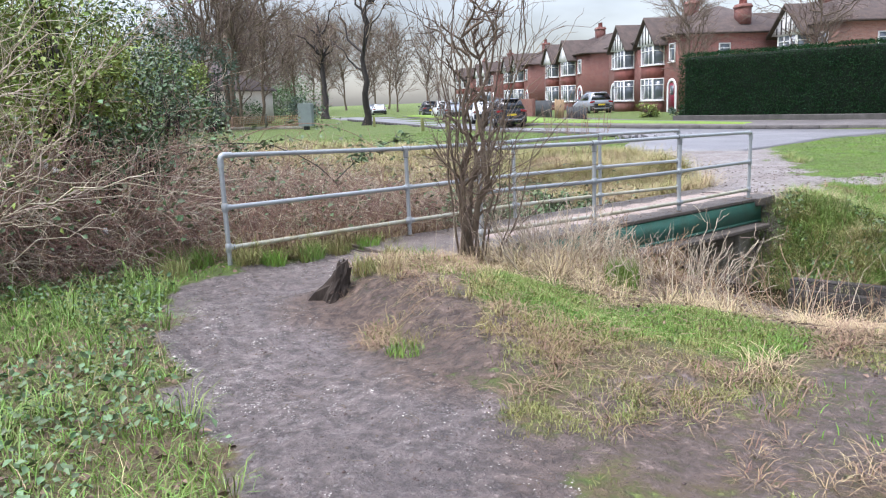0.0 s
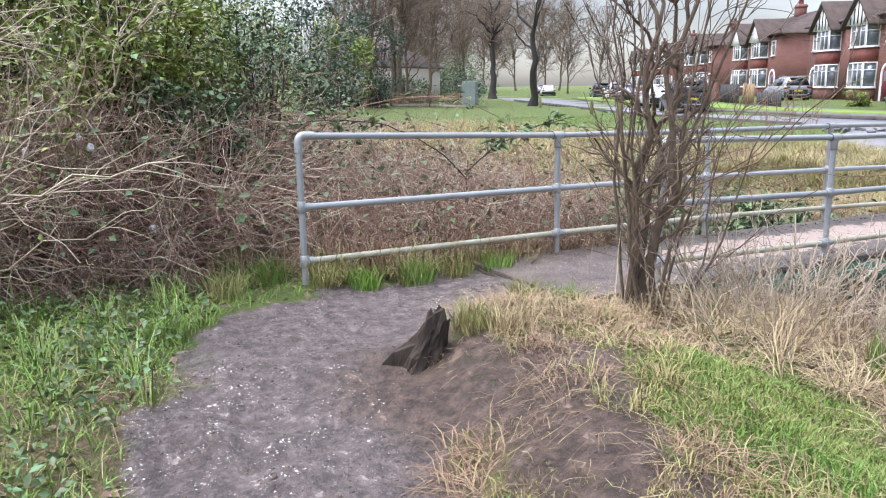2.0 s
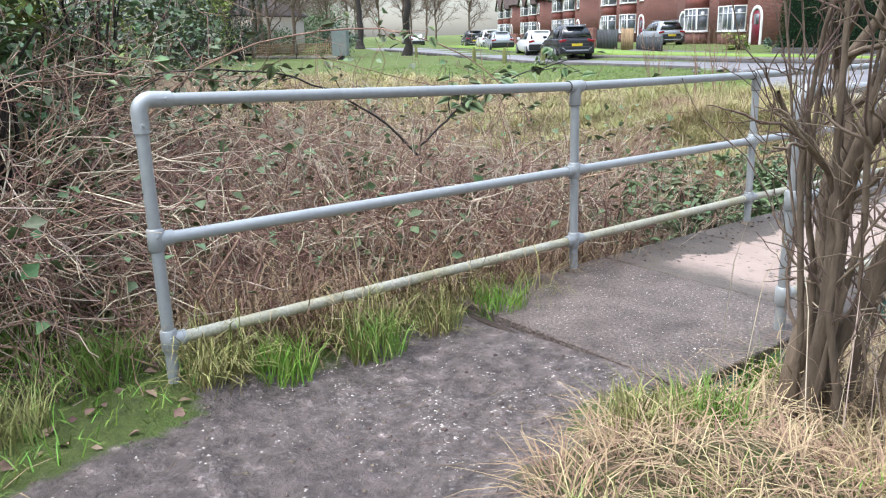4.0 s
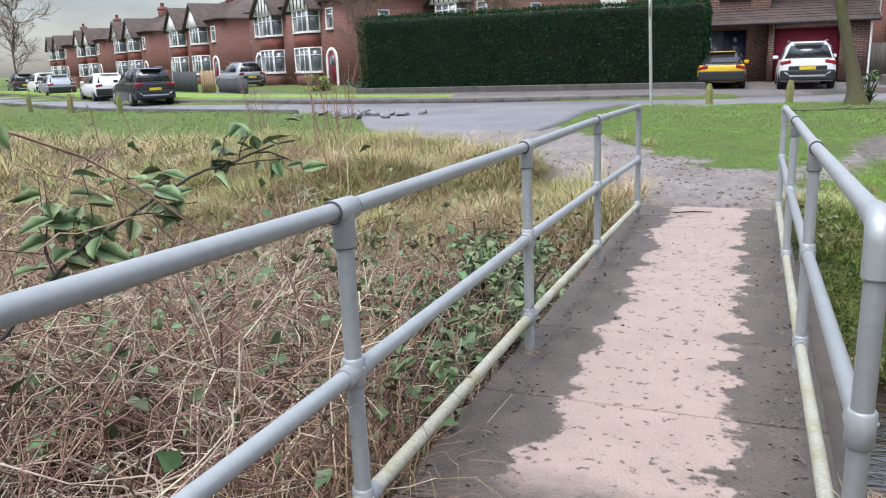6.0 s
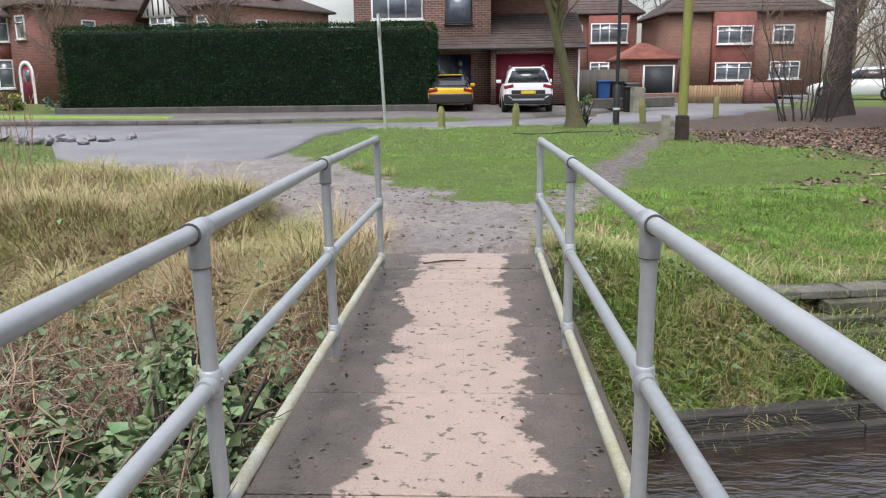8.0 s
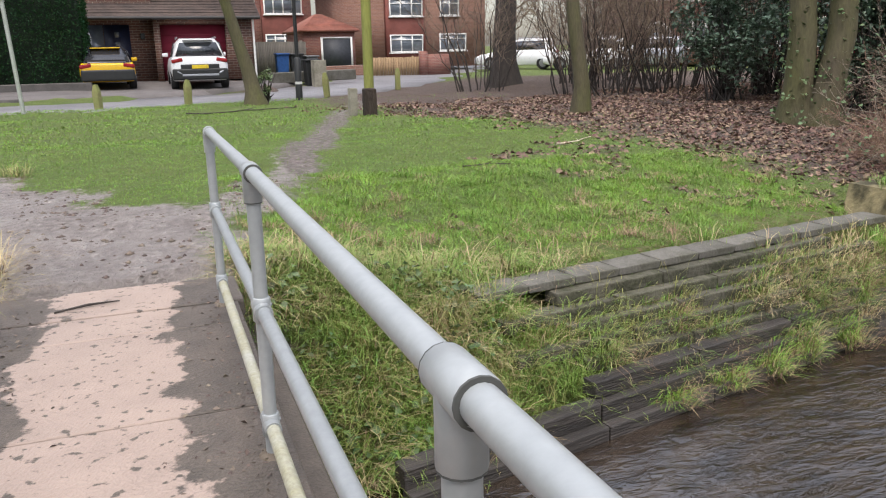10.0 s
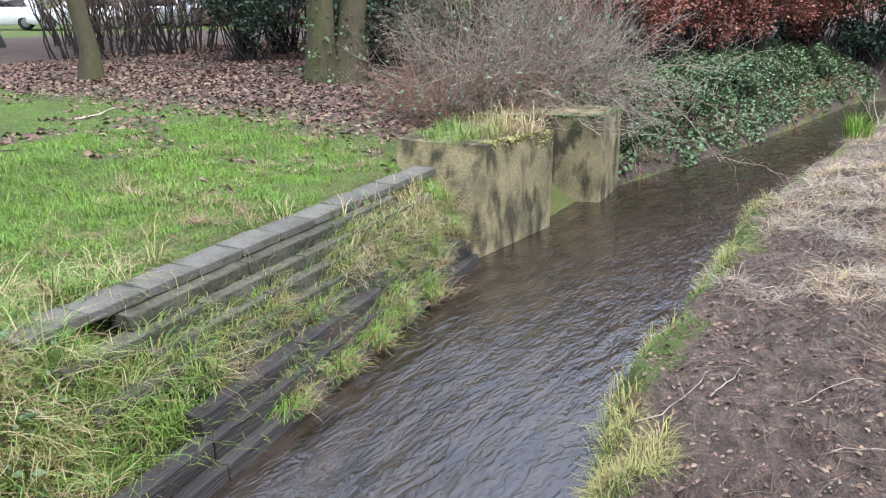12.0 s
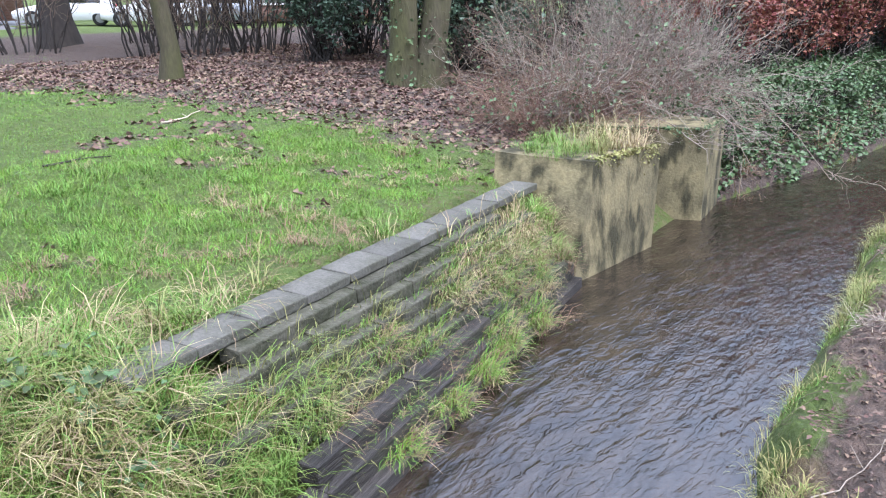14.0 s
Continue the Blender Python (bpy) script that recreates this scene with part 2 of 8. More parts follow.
def brick_material(name, base, second, mortar, scale=1.0):
    """Brickwork laid by Blender's brick texture at true size (225 x 75 mm courses)."""
    m = MATS[base].copy()
    m.name = name
    MATS[name] = m
    t = m.node_tree
    p = t.nodes["Principled BSDF"]
    tc = t.nodes.new("ShaderNodeTexCoord")
    sep = t.nodes.new("ShaderNodeSeparateXYZ")
    add = t.nodes.new("ShaderNodeMath")
    comb = t.nodes.new("ShaderNodeCombineXYZ")
    t.links.new(tc.outputs["Object"], sep.inputs[0])
    t.links.new(sep.outputs[0], add.inputs[0])
    t.links.new(sep.outputs[1], add.inputs[1])
    t.links.new(add.outputs[0], comb.inputs[0])
    t.links.new(sep.outputs[2], comb.inputs[1])
    b = t.nodes.new("ShaderNodeTexBrick")
    b.inputs["Scale"].default_value = 1.0
    b.inputs["Brick Width"].default_value, b.inputs["Row Height"].default_value = 0.225 * scale, 0.075 * scale
    b.inputs["Mortar Size"].default_value = 0.006 * scale
    b.inputs["Color1"].default_value, b.inputs["Color2"].default_value = (*second[0], 1), (*second[1], 1)
    b.inputs["Mortar"].default_value = (*mortar, 1)
    t.links.new(comb.outputs[0], b.inputs["Vector"])
    t.links.new(b.outputs[0], p.inputs["Base Color"])
    return m


brick_material("brickwork_dark", "brick_dark", ((0.15, 0.07, 0.05), (0.085, 0.045, 0.038)), (0.27, 0.23, 0.19), 1.25)
brick_material("brickwork_red", "brick_red", ((0.23, 0.09, 0.068), (0.155, 0.062, 0.052)), (0.26, 0.19, 0.165))
brick_material("brickwork_orange", "brick_orange", ((0.27, 0.135, 0.095), (0.20, 0.095, 0.07)), (0.30, 0.23, 0.19))

# ---- mesh helpers ----
rng = np.random.default_rng(7)


def np_mesh(name, verts, groups):
    """A mesh from an array of vertices and a list of face arrays (each with one count of corners)."""
    me = bpy.data.meshes.new(name)
    verts = np.asarray(verts, np.float32).reshape(-1, 3)
    groups = [np.asarray(g, np.int32) for g in groups if len(g)]
    loops = np.concatenate([g.ravel() for g in groups])
    sizes = np.concatenate([np.full(len(g), g.shape[1], np.int32) for g in groups])
    starts = np.r_[0, np.cumsum(sizes)[:-1]].astype(np.int32)
    me.vertices.add(len(verts))
    me.vertices.foreach_set("co", verts.ravel())
    me.loops.add(len(loops))
    me.loops.foreach_set("vertex_index", loops)
    me.polygons.add(len(sizes))
    me.polygons.foreach_set("loop_start", starts)
    me.update(calc_edges=True)
    return me


def smooth(me):
    me.polygons.foreach_set("use_smooth", np.ones(len(me.polygons), bool))
    return me


class Geo:
    """Collects vertices and faces of one mesh."""

    def __init__(self):
        self.v, self.f, self.n = [], {}, 0

    def add(self, verts, faces):
        verts = np.asarray(verts, float).reshape(-1, 3)
        for f in faces:
            f = np.asarray(f)
            if f.ndim == 1:
                f = f[None]
            if len(f):
                self.f.setdefault(f.shape[1], []).append(f + self.n)
        self.v.append(verts)
        self.n += len(verts)
        return self

    def box(self, x0, x1, y0, y1, z0, z1):
        v = [(x, y, z) for z in (z0, z1) for y in (y0, y1) for x in (x0, x1)]
        return self.add(v, [np.array([(0, 2, 3, 1), (4, 5, 7, 6), (0, 1, 5, 4), (2, 6, 7, 3), (0, 4, 6, 2), (1, 3, 7, 5)])])

    def prism(self, outline, z0, z1):
        """A closed outline (counter-clockwise, x and y) pulled from z0 to z1."""
        n = len(outline)
        v = [(x, y, z) for z in (z0, z1) for x, y in outline]
        side = np.array([(i, (i + 1) % n, n + (i + 1) % n, n + i) for i in range(n)])
        return self.add(v, [side, np.arange(n)[::-1], np.arange(n) + n])

    def tube(self, pts, radii, sides=8, caps=True):
        v, q = tubes(np.asarray(pts, float)[None], np.asarray(radii, float)[None] * np.ones((1, len(pts))), sides)
        self.add(v, [q])
        if caps:
            n = len(pts)
            self.add(v[:sides], [np.arange(sides)[::-1]])
            self.add(v[(n - 1) * sides:], [np.arange(sides)])
        return self

    def mesh(self, name):
        return np_mesh(name, np.concatenate(self.v), [np.concatenate(g) for g in self.f.values()])


def tubes(paths, radii, sides=3):
    """Vertices and quads of many tubes: paths (n, k, 3), radii (n, k)."""
    n, k, _ = paths.shape
    tan = np.gradient(paths, axis=1)
    tan /= np.linalg.norm(tan, axis=2, keepdims=True) + 1e-9
    ref = np.where(np.abs(tan[:, :1, 2:3]) > 0.8, np.array([1.0, 0, 0]), np.array([0, 0, 1.0])) * np.ones((n, k, 1))
    a = np.cross(tan, ref)
    a /= np.linalg.norm(a, axis=2, keepdims=True) + 1e-9
    b = np.cross(tan, a)
    ang = np.arange(sides) * 2 * np.pi / sides
    ring = a[:, :, None] * np.cos(ang)[:, None] + b[:, :, None] * np.sin(ang)[:, None]
    v = paths[:, :, None] + ring * radii[:, :, None, None]
    base = (np.arange(n)[:, None, None] * k + np.arange(k - 1)[None, :, None]) * sides
    i, j = np.arange(sides), (np.arange(sides) + 1) % sides
    q = np.stack([base + i, base + sides + i, base + sides + j, base + j], -1)
    return v.reshape(-1, 3), q.reshape(-1, 4)


def part(name, me, material, parent=None, label="", m=None):
    """Links a mesh (or a bmesh) as one object, under a thing or a part."""
    if isinstance(me, Geo):
        me = me.mesh(name)
    if isinstance(me, bmesh.types.BMesh):
        bm, me = me, bpy.data.meshes.new(name)
        bm.to_mesh(me)
        bm.free()
    if not me.materials:
        me.materials.append(MATS[material])
    ob = new(name, me)
    if parent is not None:
        ob.parent = parent
    if m is not None:
        ob.matrix_basis = m
    if label:
        ob["label"] = label
    return ob


def thing(name, m, label, category, group="", kind=""):
    ob = new(name)
    ob.empty_display_size = 0.1
    ob.matrix_basis = m
    return tagged(ob, label, category, group, kind)


def rounded(sx, sy, sz, bevel=0.01, seg=2, wear=0.0, cuts=0):
    """A box centred on its base, with bevelled, slightly uneven edges."""
    bm = bmesh.new()
    bmesh.ops.create_cube(bm, size=1)
    for v in bm.verts:
        v.co = Vector((v.co.x * sx, v.co.y * sy, (v.co.z + 0.5) * sz))
    if cuts:
        bmesh.ops.subdivide_edges(bm, edges=[e for e in bm.edges if e.calc_length() > max(sx, sy, sz) * 0.6], cuts=cuts, use_grid_fill=True)
    bmesh.ops.bevel(bm, geom=[e for e in bm.edges if len(e.link_faces) == 2 and e.calc_face_angle(0) > 0.5], offset=bevel, segments=seg, affect="EDGES", profile=0.6)
    if wear:
        for v in bm.verts:
            v.co += Vector(noise.noise_vector(v.co * 9)) * wear
    return bm


def vnoise(x, y, scale, seed=0):
    """Smooth value noise in -1..1 over arrays."""
    x, y = np.asarray(x, float) / scale, np.asarray(y, float) / scale
    xi, yi = np.floor(x).astype(np.int64), np.floor(y).astype(np.int64)
    fx, fy = x - xi, y - yi
    fx, fy = fx * fx * (3 - 2 * fx), fy * fy * (3 - 2 * fy)

    def h(a, b):
        n = (a * 374761393 + b * 668265263 + seed * 974711) & 0x7FFFFFFF
        n = ((n ^ (n >> 13)) * 1274126177) & 0x7FFFFFFF
        return ((n ^ (n >> 16)) & 0xFFFF) / 32767.5 - 1

    return (h(xi, yi) * (1 - fx) + h(xi + 1, yi) * fx) * (1 - fy) + (h(xi, yi + 1) * (1 - fx) + h(xi + 1, yi + 1) * fx) * fy


def sstep(a, b, x):
    t = np.clip((np.asarray(x, float) - a) / (b - a), 0, 1)
    return t * t * (3 - 2 * t)


def line_dist(x, y, pts):
    """The distance of each place to a polyline."""
    x, y = np.asarray(x, float), np.asarray(y, float)
    best = np.full(np.broadcast(x, y).shape, 1e9)
    for (ax, ay), (bx, by) in zip(pts, pts[1:]):
        dx, dy = bx - ax, by - ay
        t = np.clip(((x - ax) * dx + (y - ay) * dy) / (dx * dx + dy * dy), 0, 1)
        best = np.minimum(best, np.hypot(x - ax - t * dx, y - ay - t * dy))
    return best


# ---- lie of the land ----
WATER_Z = -1.36
NEAR_TOE = np.array([(-60, 0.6), (-8, 0.6), (-1, 0.9), (1.2, 1.3), (3.2, 1.9), (4.4, 2.3), (7.2, 2.45), (9.5, 2.7), (14, 2.5), (20.5, 2.3), (24, 0.5), (30, -4), (60, -20)])
FAR_TOE = np.array([(-60, 3.0), (-8, 3.1), (-1, 3.4), (1.2, 3.62), (2.2, 3.78), (6.3, 4.68), (10.5, 4.72), (15.4, 3.9), (23.4, 3.2), (27, 1.6), (32, -2), (60, -16)])
FOOTPATH = [(8.0, -9.4), (5.6, -7.3), (4.0, -5.95), (2.3, -5.42), (0.6, -4.98), (-0.5, -4.35), (-0.9, -3.5), (-1.0, -2.4)]
SIDE_DIRT = [(4.0, -4.6), (4.4, -3.6), (4.6, -2.8), (6.5, -2.2), (9, -2.0)]
MUD_MOUND = [(0.55, -4.1), (1.2, -3.9), (2.4, -4.45)]
GREEN_PATCH = [(1.55, -2.9), (1.95, -3.35), (2.3, -3.35), (2.6, -3.0), (3.2, -2.95)]
RIDGE = [(0.38, -3.5), (1.2, -3.52), (2.2, -3.75), (3.0, -3.9)]
NEAR_KERB = [(-160, 84), (-60, 36.5), (-24, 19.8), (-14, 17.8), (-4.5, 20.3), (1.5, 21.9), (5.2, 23.4), (8.2, 26.5), (12.5, 33), (30, 62)]
FAR_KERB = [(-160, 92), (-60, 43.5), (-26, 25.6), (-17, 23.9), (-10, 23.7), (-4, 24.6), (1.5, 26.0), (4.0, 28.5), (6.5, 34), (22, 66)]


def road_side(x, y):
    """Over 0 inside the road."""
    nk, fk = np.array(NEAR_KERB), np.array(FAR_KERB)
    poly = np.vstack([nk, fk[::-1]])
    x, y = np.asarray(x, float), np.asarray(y, float)
    inside = np.zeros(x.shape, bool)
    for (ax, ay), (bx, by) in zip(poly, np.roll(poly, -1, 0)):
        cross = (ay > y) != (by > y)
        with np.errstate(divide="ignore", invalid="ignore"):
            inside ^= cross & (x < (bx - ax) * (y - ay) / (by - ay + 1e-12) + ax)
    d = np.minimum(line_dist(x, y, NEAR_KERB), line_dist(x, y, FAR_KERB))
    return np.where(inside, d, -d)


def land(x, y, bumps=True):
    """The height of the ground."""
    x, y = np.asarray(x, float), np.asarray(y, float)
    yn, yf = np.interp(x, *NEAR_TOE.T), np.interp(x, *FAR_TOE.T)
    d, e = yn - y, y - yf
    near_r = np.interp(d, [0, 0.12, 0.25, 0.9, 2.2, 4.3, 7], [-1.5, -1.2, -1.04, -0.92, -0.66, 0.0, 0.03])
    near_b = np.interp(d, [0, 0.6, 1.5, 2.3, 7], [-1.5, -1.05, -0.35, -0.02, 0.02])
    near = near_b + (near_r - near_b) * sstep(0.6, 3.0, x)
    far_l = np.interp(e, [0, 0.5, 1.6, 3.2, 6, 12], [-1.5, -1.15, -0.62, -0.25, 0.02, 0.05])
    far_b = np.interp(e, [0, 0.35, 0.8, 1.3, 3, 8], [-1.5, -1.15, -0.5, -0.08, -0.03, 0.0])
    far_r = np.interp(e, [0, 0.08, 0.92, 1.12, 2.2, 4.2, 7], [-1.5, -1.42, -0.68, -0.44, -0.33, -0.08, 0.0])
    far_w = np.interp(e, [0, 0.15, 0.8, 1.8, 3.5, 6], [-1.5, -1.25, -0.75, -0.2, 0.05, 0.1])
    far = far_l + (far_b - far_l) * sstep(-3.2, -1.6, x)
    far = far + (far_r - far) * sstep(-0.2, 1.6, x)
    far = far + (far_w - far) * sstep(10.3, 11.2, x)
    blk = sstep(6.85, 7.05, x) * (1 - sstep(10.2, 10.4, x)) * sstep(0.5, 0.8, e)
    far = far * (1 - blk) + np.maximum(far, -0.33) * blk
    z = np.where(d > 0, near, np.where(e > 0, far, -1.62))
    if bumps:
        k = np.where((d > 0) | (e > 0), 1.0, 0.3)
        rough = sstep(1.85, 2.5, -x) * sstep(0.6, 1.3, e) * (1 - sstep(3.5, 6.0, e)) * (0.17 + 0.10 * sstep(-6.5, -5, x)) * np.maximum(vnoise(x, y, 0.6, 14), -0.4) + ((d > 0.2) & (d < 3.5) & (x > 1.5)) * (0.075 * vnoise(x, y, 0.32, 15) + 0.05 * vnoise(x, y, 0.15, 16))
        z = z + rough + k * (0.035 * vnoise(x, y, 1.3, 1) + 0.022 * vnoise(x, y, 0.45, 2) + 0.010 * vnoise(x, y, 0.17, 3))
    mound = np.exp(-(line_dist(x, y, MUD_MOUND) / 0.55) ** 2)
    ridge = line_dist(x, y, RIDGE) + 0.10 * vnoise(x, y, 0.4, 51)
    z = z + 0.05 * mound + 0.21 * (1 - sstep(0.28, 0.85, ridge)) * (1 - 0.75 * sstep(1.6, 3.2, x))
    foot = line_dist(x, y, FOOTPATH)
    if bumps:
        z = z + (0.016 * vnoise(x, y, 0.13, 61) - 0.022 * np.maximum(vnoise(x, y, 0.22, 62) - 0.35, 0)) * (1 - sstep(0.5, 0.8, foot)) * (y < -2.75)
    z = z - 0.03 * (1 - sstep(0.5, 0.9, foot)) * (1 - sstep(-3.6, -2.9, y))
    under = (np.abs(x + 0.97) < 1.0) & (y > -2.55) & (y < 4.9)
    z = np.where(under & ((d > 0) | (e > 0)), np.minimum(z, -0.14 - 0.012 * y), z)
    r = road_side(x, y)
    z = z + (np.minimum(z, -0.1) - z) * sstep(-0.3, 0.3, r)
    fk = np.array(FAR_KERB)
    past = y - np.interp(x, fk[:, 0], fk[:, 1])
    beyond = 0.10 * sstep(0.0, 0.4, past) + 0.14 * sstep(1, 8, past)
    return z + beyond * (1 - sstep(-0.3, 0.3, r))


def axis(lo, hi, fine, out):
    core = np.arange(lo, hi + 1e-6, fine)
    grow, side = [], fine
    p = 0.0
    while p < out:
        side *= 1.17
        p += side
        grow.append(p)
    grow = np.array(grow)
    return np.r_[lo - grow[::-1], core, hi + grow]


gx, gy = axis(-6.5, 11.5, 0.055, 420), axis(-9.0, 9.5, 0.055, 420)
GX, GY = np.meshgrid(gx, gy)
GZ = land(GX, GY)
nx, ny = len(gx), len(gy)
idx = np.arange(nx * ny).reshape(ny, nx)
quads = np.stack([idx[:-1, :-1], idx[:-1, 1:], idx[1:, 1:], idx[1:, :-1]], -1).reshape(-1, 4)
ground_mesh = smooth(np_mesh("ground", np.stack([GX, GY, GZ], -1).reshape(-1, 3), [quads]))


def zones(x, y):
    """How far a place is trodden earth, lush grass, straw and leaf litter (0 to 1 each)."""
    x, y = np.asarray(x, float), np.asarray(y, float)
    wob = 0.16 * vnoise(x, y, 0.5, 11) + 0.10 * vnoise(x, y, 0.2, 12)
    yn, yf = np.interp(x, *NEAR_TOE.T), np.interp(x, *FAR_TOE.T)
    path = 1 - sstep(0.56, 0.76, line_dist(x, y, FOOTPATH) + wob)
    path = np.maximum(path, 0.72 * (1 - sstep(0.2, 1.0, line_dist(x, y, SIDE_DIRT) + 2 * wob)))
    path = np.maximum(path, 0.85 * (1 - sstep(0.2, 0.55, line_dist(x, y, MUD_MOUND) + wob)))
    apron = 1 - sstep(0.6, 1.2, line_dist(x, y, [(-1.0, 4.3), (-1.2, 6.0), (-3.2, 8.4), (-5.8, 11.5)]) - 0.09 * np.clip(y - 5, 0, 7) + wob * 2)
    worn = 0.75 * (1 - sstep(0.15, 0.5, line_dist(x, y, [(-0.6, 5.6), (0.6, 8.0), (3.2, 16), (5, 20)]) + wob))
    bank = ((y < yn) & (x > 1.6)) * sstep(0.15, 0.5, yn - y + wob) * (1 - sstep(2.6, 3.8, yn - y + wob * 3)) * 0.92
    dirt = np.clip(np.maximum.reduce([path, apron, worn, bank]), 0, 1)
    litter = sstep(5.6, 8.8, x + 0.25 * (y - 8) + 3 * wob + 0.8 * vnoise(x, y, 2.2, 5)) * (y > yf + 0.8) * (y < 30)
    litter = np.maximum(litter, 0.6 * sstep(0.35, 0.9, vnoise(x, y, 0.7, 21) + 0.5 * vnoise(x, y, 0.22, 22) + 0.3 * sstep(2, 5, x) - 0.10) * (y > yf + 1) * (y < 10) * (x > 1.5))
    straw = np.maximum((y > yf) * (x < -2.1) * (1 - sstep(4.5, 7.5, y - yf + 4 * wob)), (y < yn) * (yn - y < 3.2) * (x < 4) * 0.9)
    straw = np.maximum(straw, (y > yf) * (y < yf + 1.5) * 0.35)
    # dark litter under the brambles, which also paints the shade in their gaps
    thick = (y < 2.6) * (x < -1.72) * (line_dist(x, y, FOOTPATH) > 1.0) * sstep(0.0, 0.15, -1.70 - x + 0.2 * wob)
    litter = np.maximum(litter, 0.97 * thick)
    straw = np.maximum(straw, 0.75 * (y < -1) * (x > -0.3) * sstep(0.35, 0.6, line_dist(x, y, GREEN_PATCH) + wob) * (0.7 + 0.3 * sstep(-0.5, 0.3, vnoise(x, y, 0.9, 31))))
    litter = np.maximum(litter, (x > 10.3) * (y > yf + 0.1) * (y < yf + 4) * 0.95)
    return dirt, np.clip(straw, 0, 1), np.clip(litter, 0, 1)


def muddy(x, y):
    """How far trodden earth is soft dark mud rather than stony path."""
    yn = np.interp(x, *NEAR_TOE.T)
    bank = (y < yn + 0.1) * (x > 1.4) * (yn - y < 4.2)
    mound = 1 - sstep(0.4, 0.8, line_dist(x, y, MUD_MOUND))
    side_ = 1 - sstep(0.6, 1.2, line_dist(x, y, SIDE_DIRT))
    return np.clip(np.maximum.reduce([bank * 1.0, mound, side_ * 0.7, 0.0 * x]), 0, 1)


dirt, strawy, litter = zones(GX, GY)
mud = muddy(GX, GY)
col = np.stack([dirt, strawy, litter, np.ones_like(dirt)], -1).astype(np.float32)
att = ground_mesh.color_attributes.new("zone", "FLOAT_COLOR", "POINT")
att.data.foreach_set("color", col.ravel())
att = ground_mesh.color_attributes.new("soil", "FLOAT_COLOR", "POINT")
att.data.foreach_set("color", np.stack([mud, sstep(4.2, 4.8, GY) * (GX < 0.9) * (GY < 16), mud, mud], -1).astype(np.float32).ravel())


def ground_material():
    m = bpy.data.materials.new("ground_mix")
    MATS["ground_mix"] = m
    m.use_nodes = True
    t, p = m.node_tree, m.node_tree.nodes["Principled BSDF"]
    link = t.links.new
    tc = t.nodes.new("ShaderNodeTexCoord")
    at = t.nodes.new("ShaderNodeVertexColor")
    at.layer_name = "zone"
    sep = t.nodes.new("ShaderNodeSeparateColor")
    link(at.outputs[0], sep.inputs[0])

    def noisy(scale, detail=6, half=0.18):
        n = t.nodes.new("ShaderNodeTexNoise")
        n.inputs["Scale"].default_value, n.inputs["Detail"].default_value, n.inputs["Roughness"].default_value = scale, detail, 0.65
        link(tc.outputs["Object"], n.inputs["Vector"])
        r = t.nodes.new("ShaderNodeMapRange")
        r.inputs["From Min"].default_value, r.inputs["From Max"].default_value = 0.5 - half, 0.5 + half
        link(n.outputs[0], r.inputs["Value"])
        return r.outputs[0]

    def mixed(f, a, b):
        x = t.nodes.new("ShaderNodeMix")
        x.data_type = "RGBA"
        for sock, v in (("A", a), ("B", b)):
            if isinstance(v, tuple):
                x.inputs[sock].default_value = (*v, 1)
            else:
                link(v, x.inputs[sock])
        link(f, x.inputs["Factor"])
        return x.outputs["Result"]

    coarse, mid, fine, grit = noisy(0.7), noisy(5.0), noisy(34.0), noisy(120.0, 3)
    grass = mixed(mid, mixed(coarse, (0.10, 0.175, 0.025), (0.14, 0.175, 0.038)), mixed(fine, (0.05, 0.08, 0.016), (0.14, 0.17, 0.04)))
    straw = mixed(mid, mixed(fine, (0.27, 0.19, 0.11), (0.10, 0.065, 0.04)), mixed(coarse, (0.20, 0.14, 0.075), (0.12, 0.10, 0.045)))
    # dark leaf litter; under the brambles its darkness includes painted shade
    lit = mixed(fine, mixed(mid, (0.07, 0.05, 0.04), (0.035, 0.027, 0.023)), (0.16, 0.11, 0.085))
    earth = mixed(mid, mixed(fine, (0.28, 0.225, 0.20), (0.12, 0.092, 0.082)), mixed(coarse, (0.15, 0.115, 0.102), (0.28, 0.23, 0.21)))
    chips = t.nodes.new("ShaderNodeTexVoronoi")
    chips.inputs["Scale"].default_value = 55
    link(tc.outputs["Object"], chips.inputs["Vector"])
    cr = t.nodes.new("ShaderNodeMapRange")
    cr.inputs["From Min"].default_value, cr.inputs["From Max"].default_value = 0.86, 0.93
    sc = t.nodes.new("ShaderNodeSeparateColor")
    link(chips.outputs["Color"], sc.inputs[0])
    link(sc.outputs[0], cr.inputs["Value"])
    patchy = noisy(1.9)
    cm = t.nodes.new("ShaderNodeMath")
    cm.operation = "MULTIPLY"
    link(cr.outputs[0], cm.inputs[0])
    link(patchy, cm.inputs[1])
    earth = mixed(patchy, mixed(mid, (0.085, 0.063, 0.057), (0.23, 0.18, 0.16)), earth)
    earth = mixed(noisy(0.9, 8), earth, mixed(mid, (0.15, 0.115, 0.105), (0.30, 0.25, 0.23)))
    earth = mixed(grit, earth, mixed(fine, (0.075, 0.058, 0.052), (0.34, 0.29, 0.27)))
    earth = mixed(cm.outputs[0], earth, (0.50, 0.45, 0.42))
    half = t.nodes.new("ShaderNodeMath")
    half.operation = "MULTIPLY"
    half.inputs[0].default_value, half.inputs[1].default_value = 0.75, 0.8
    crumbs = noisy(11.0, 10, 0.14)
    # low spots of the relief go near-black: crevice shade painted into the earth
    earth = mixed(half.outputs[0], earth, mixed(crumbs, (0.022, 0.016, 0.015), (0.29, 0.235, 0.215)))
    soil = t.nodes.new("ShaderNodeVertexColor")
    soil.layer_name = "soil"
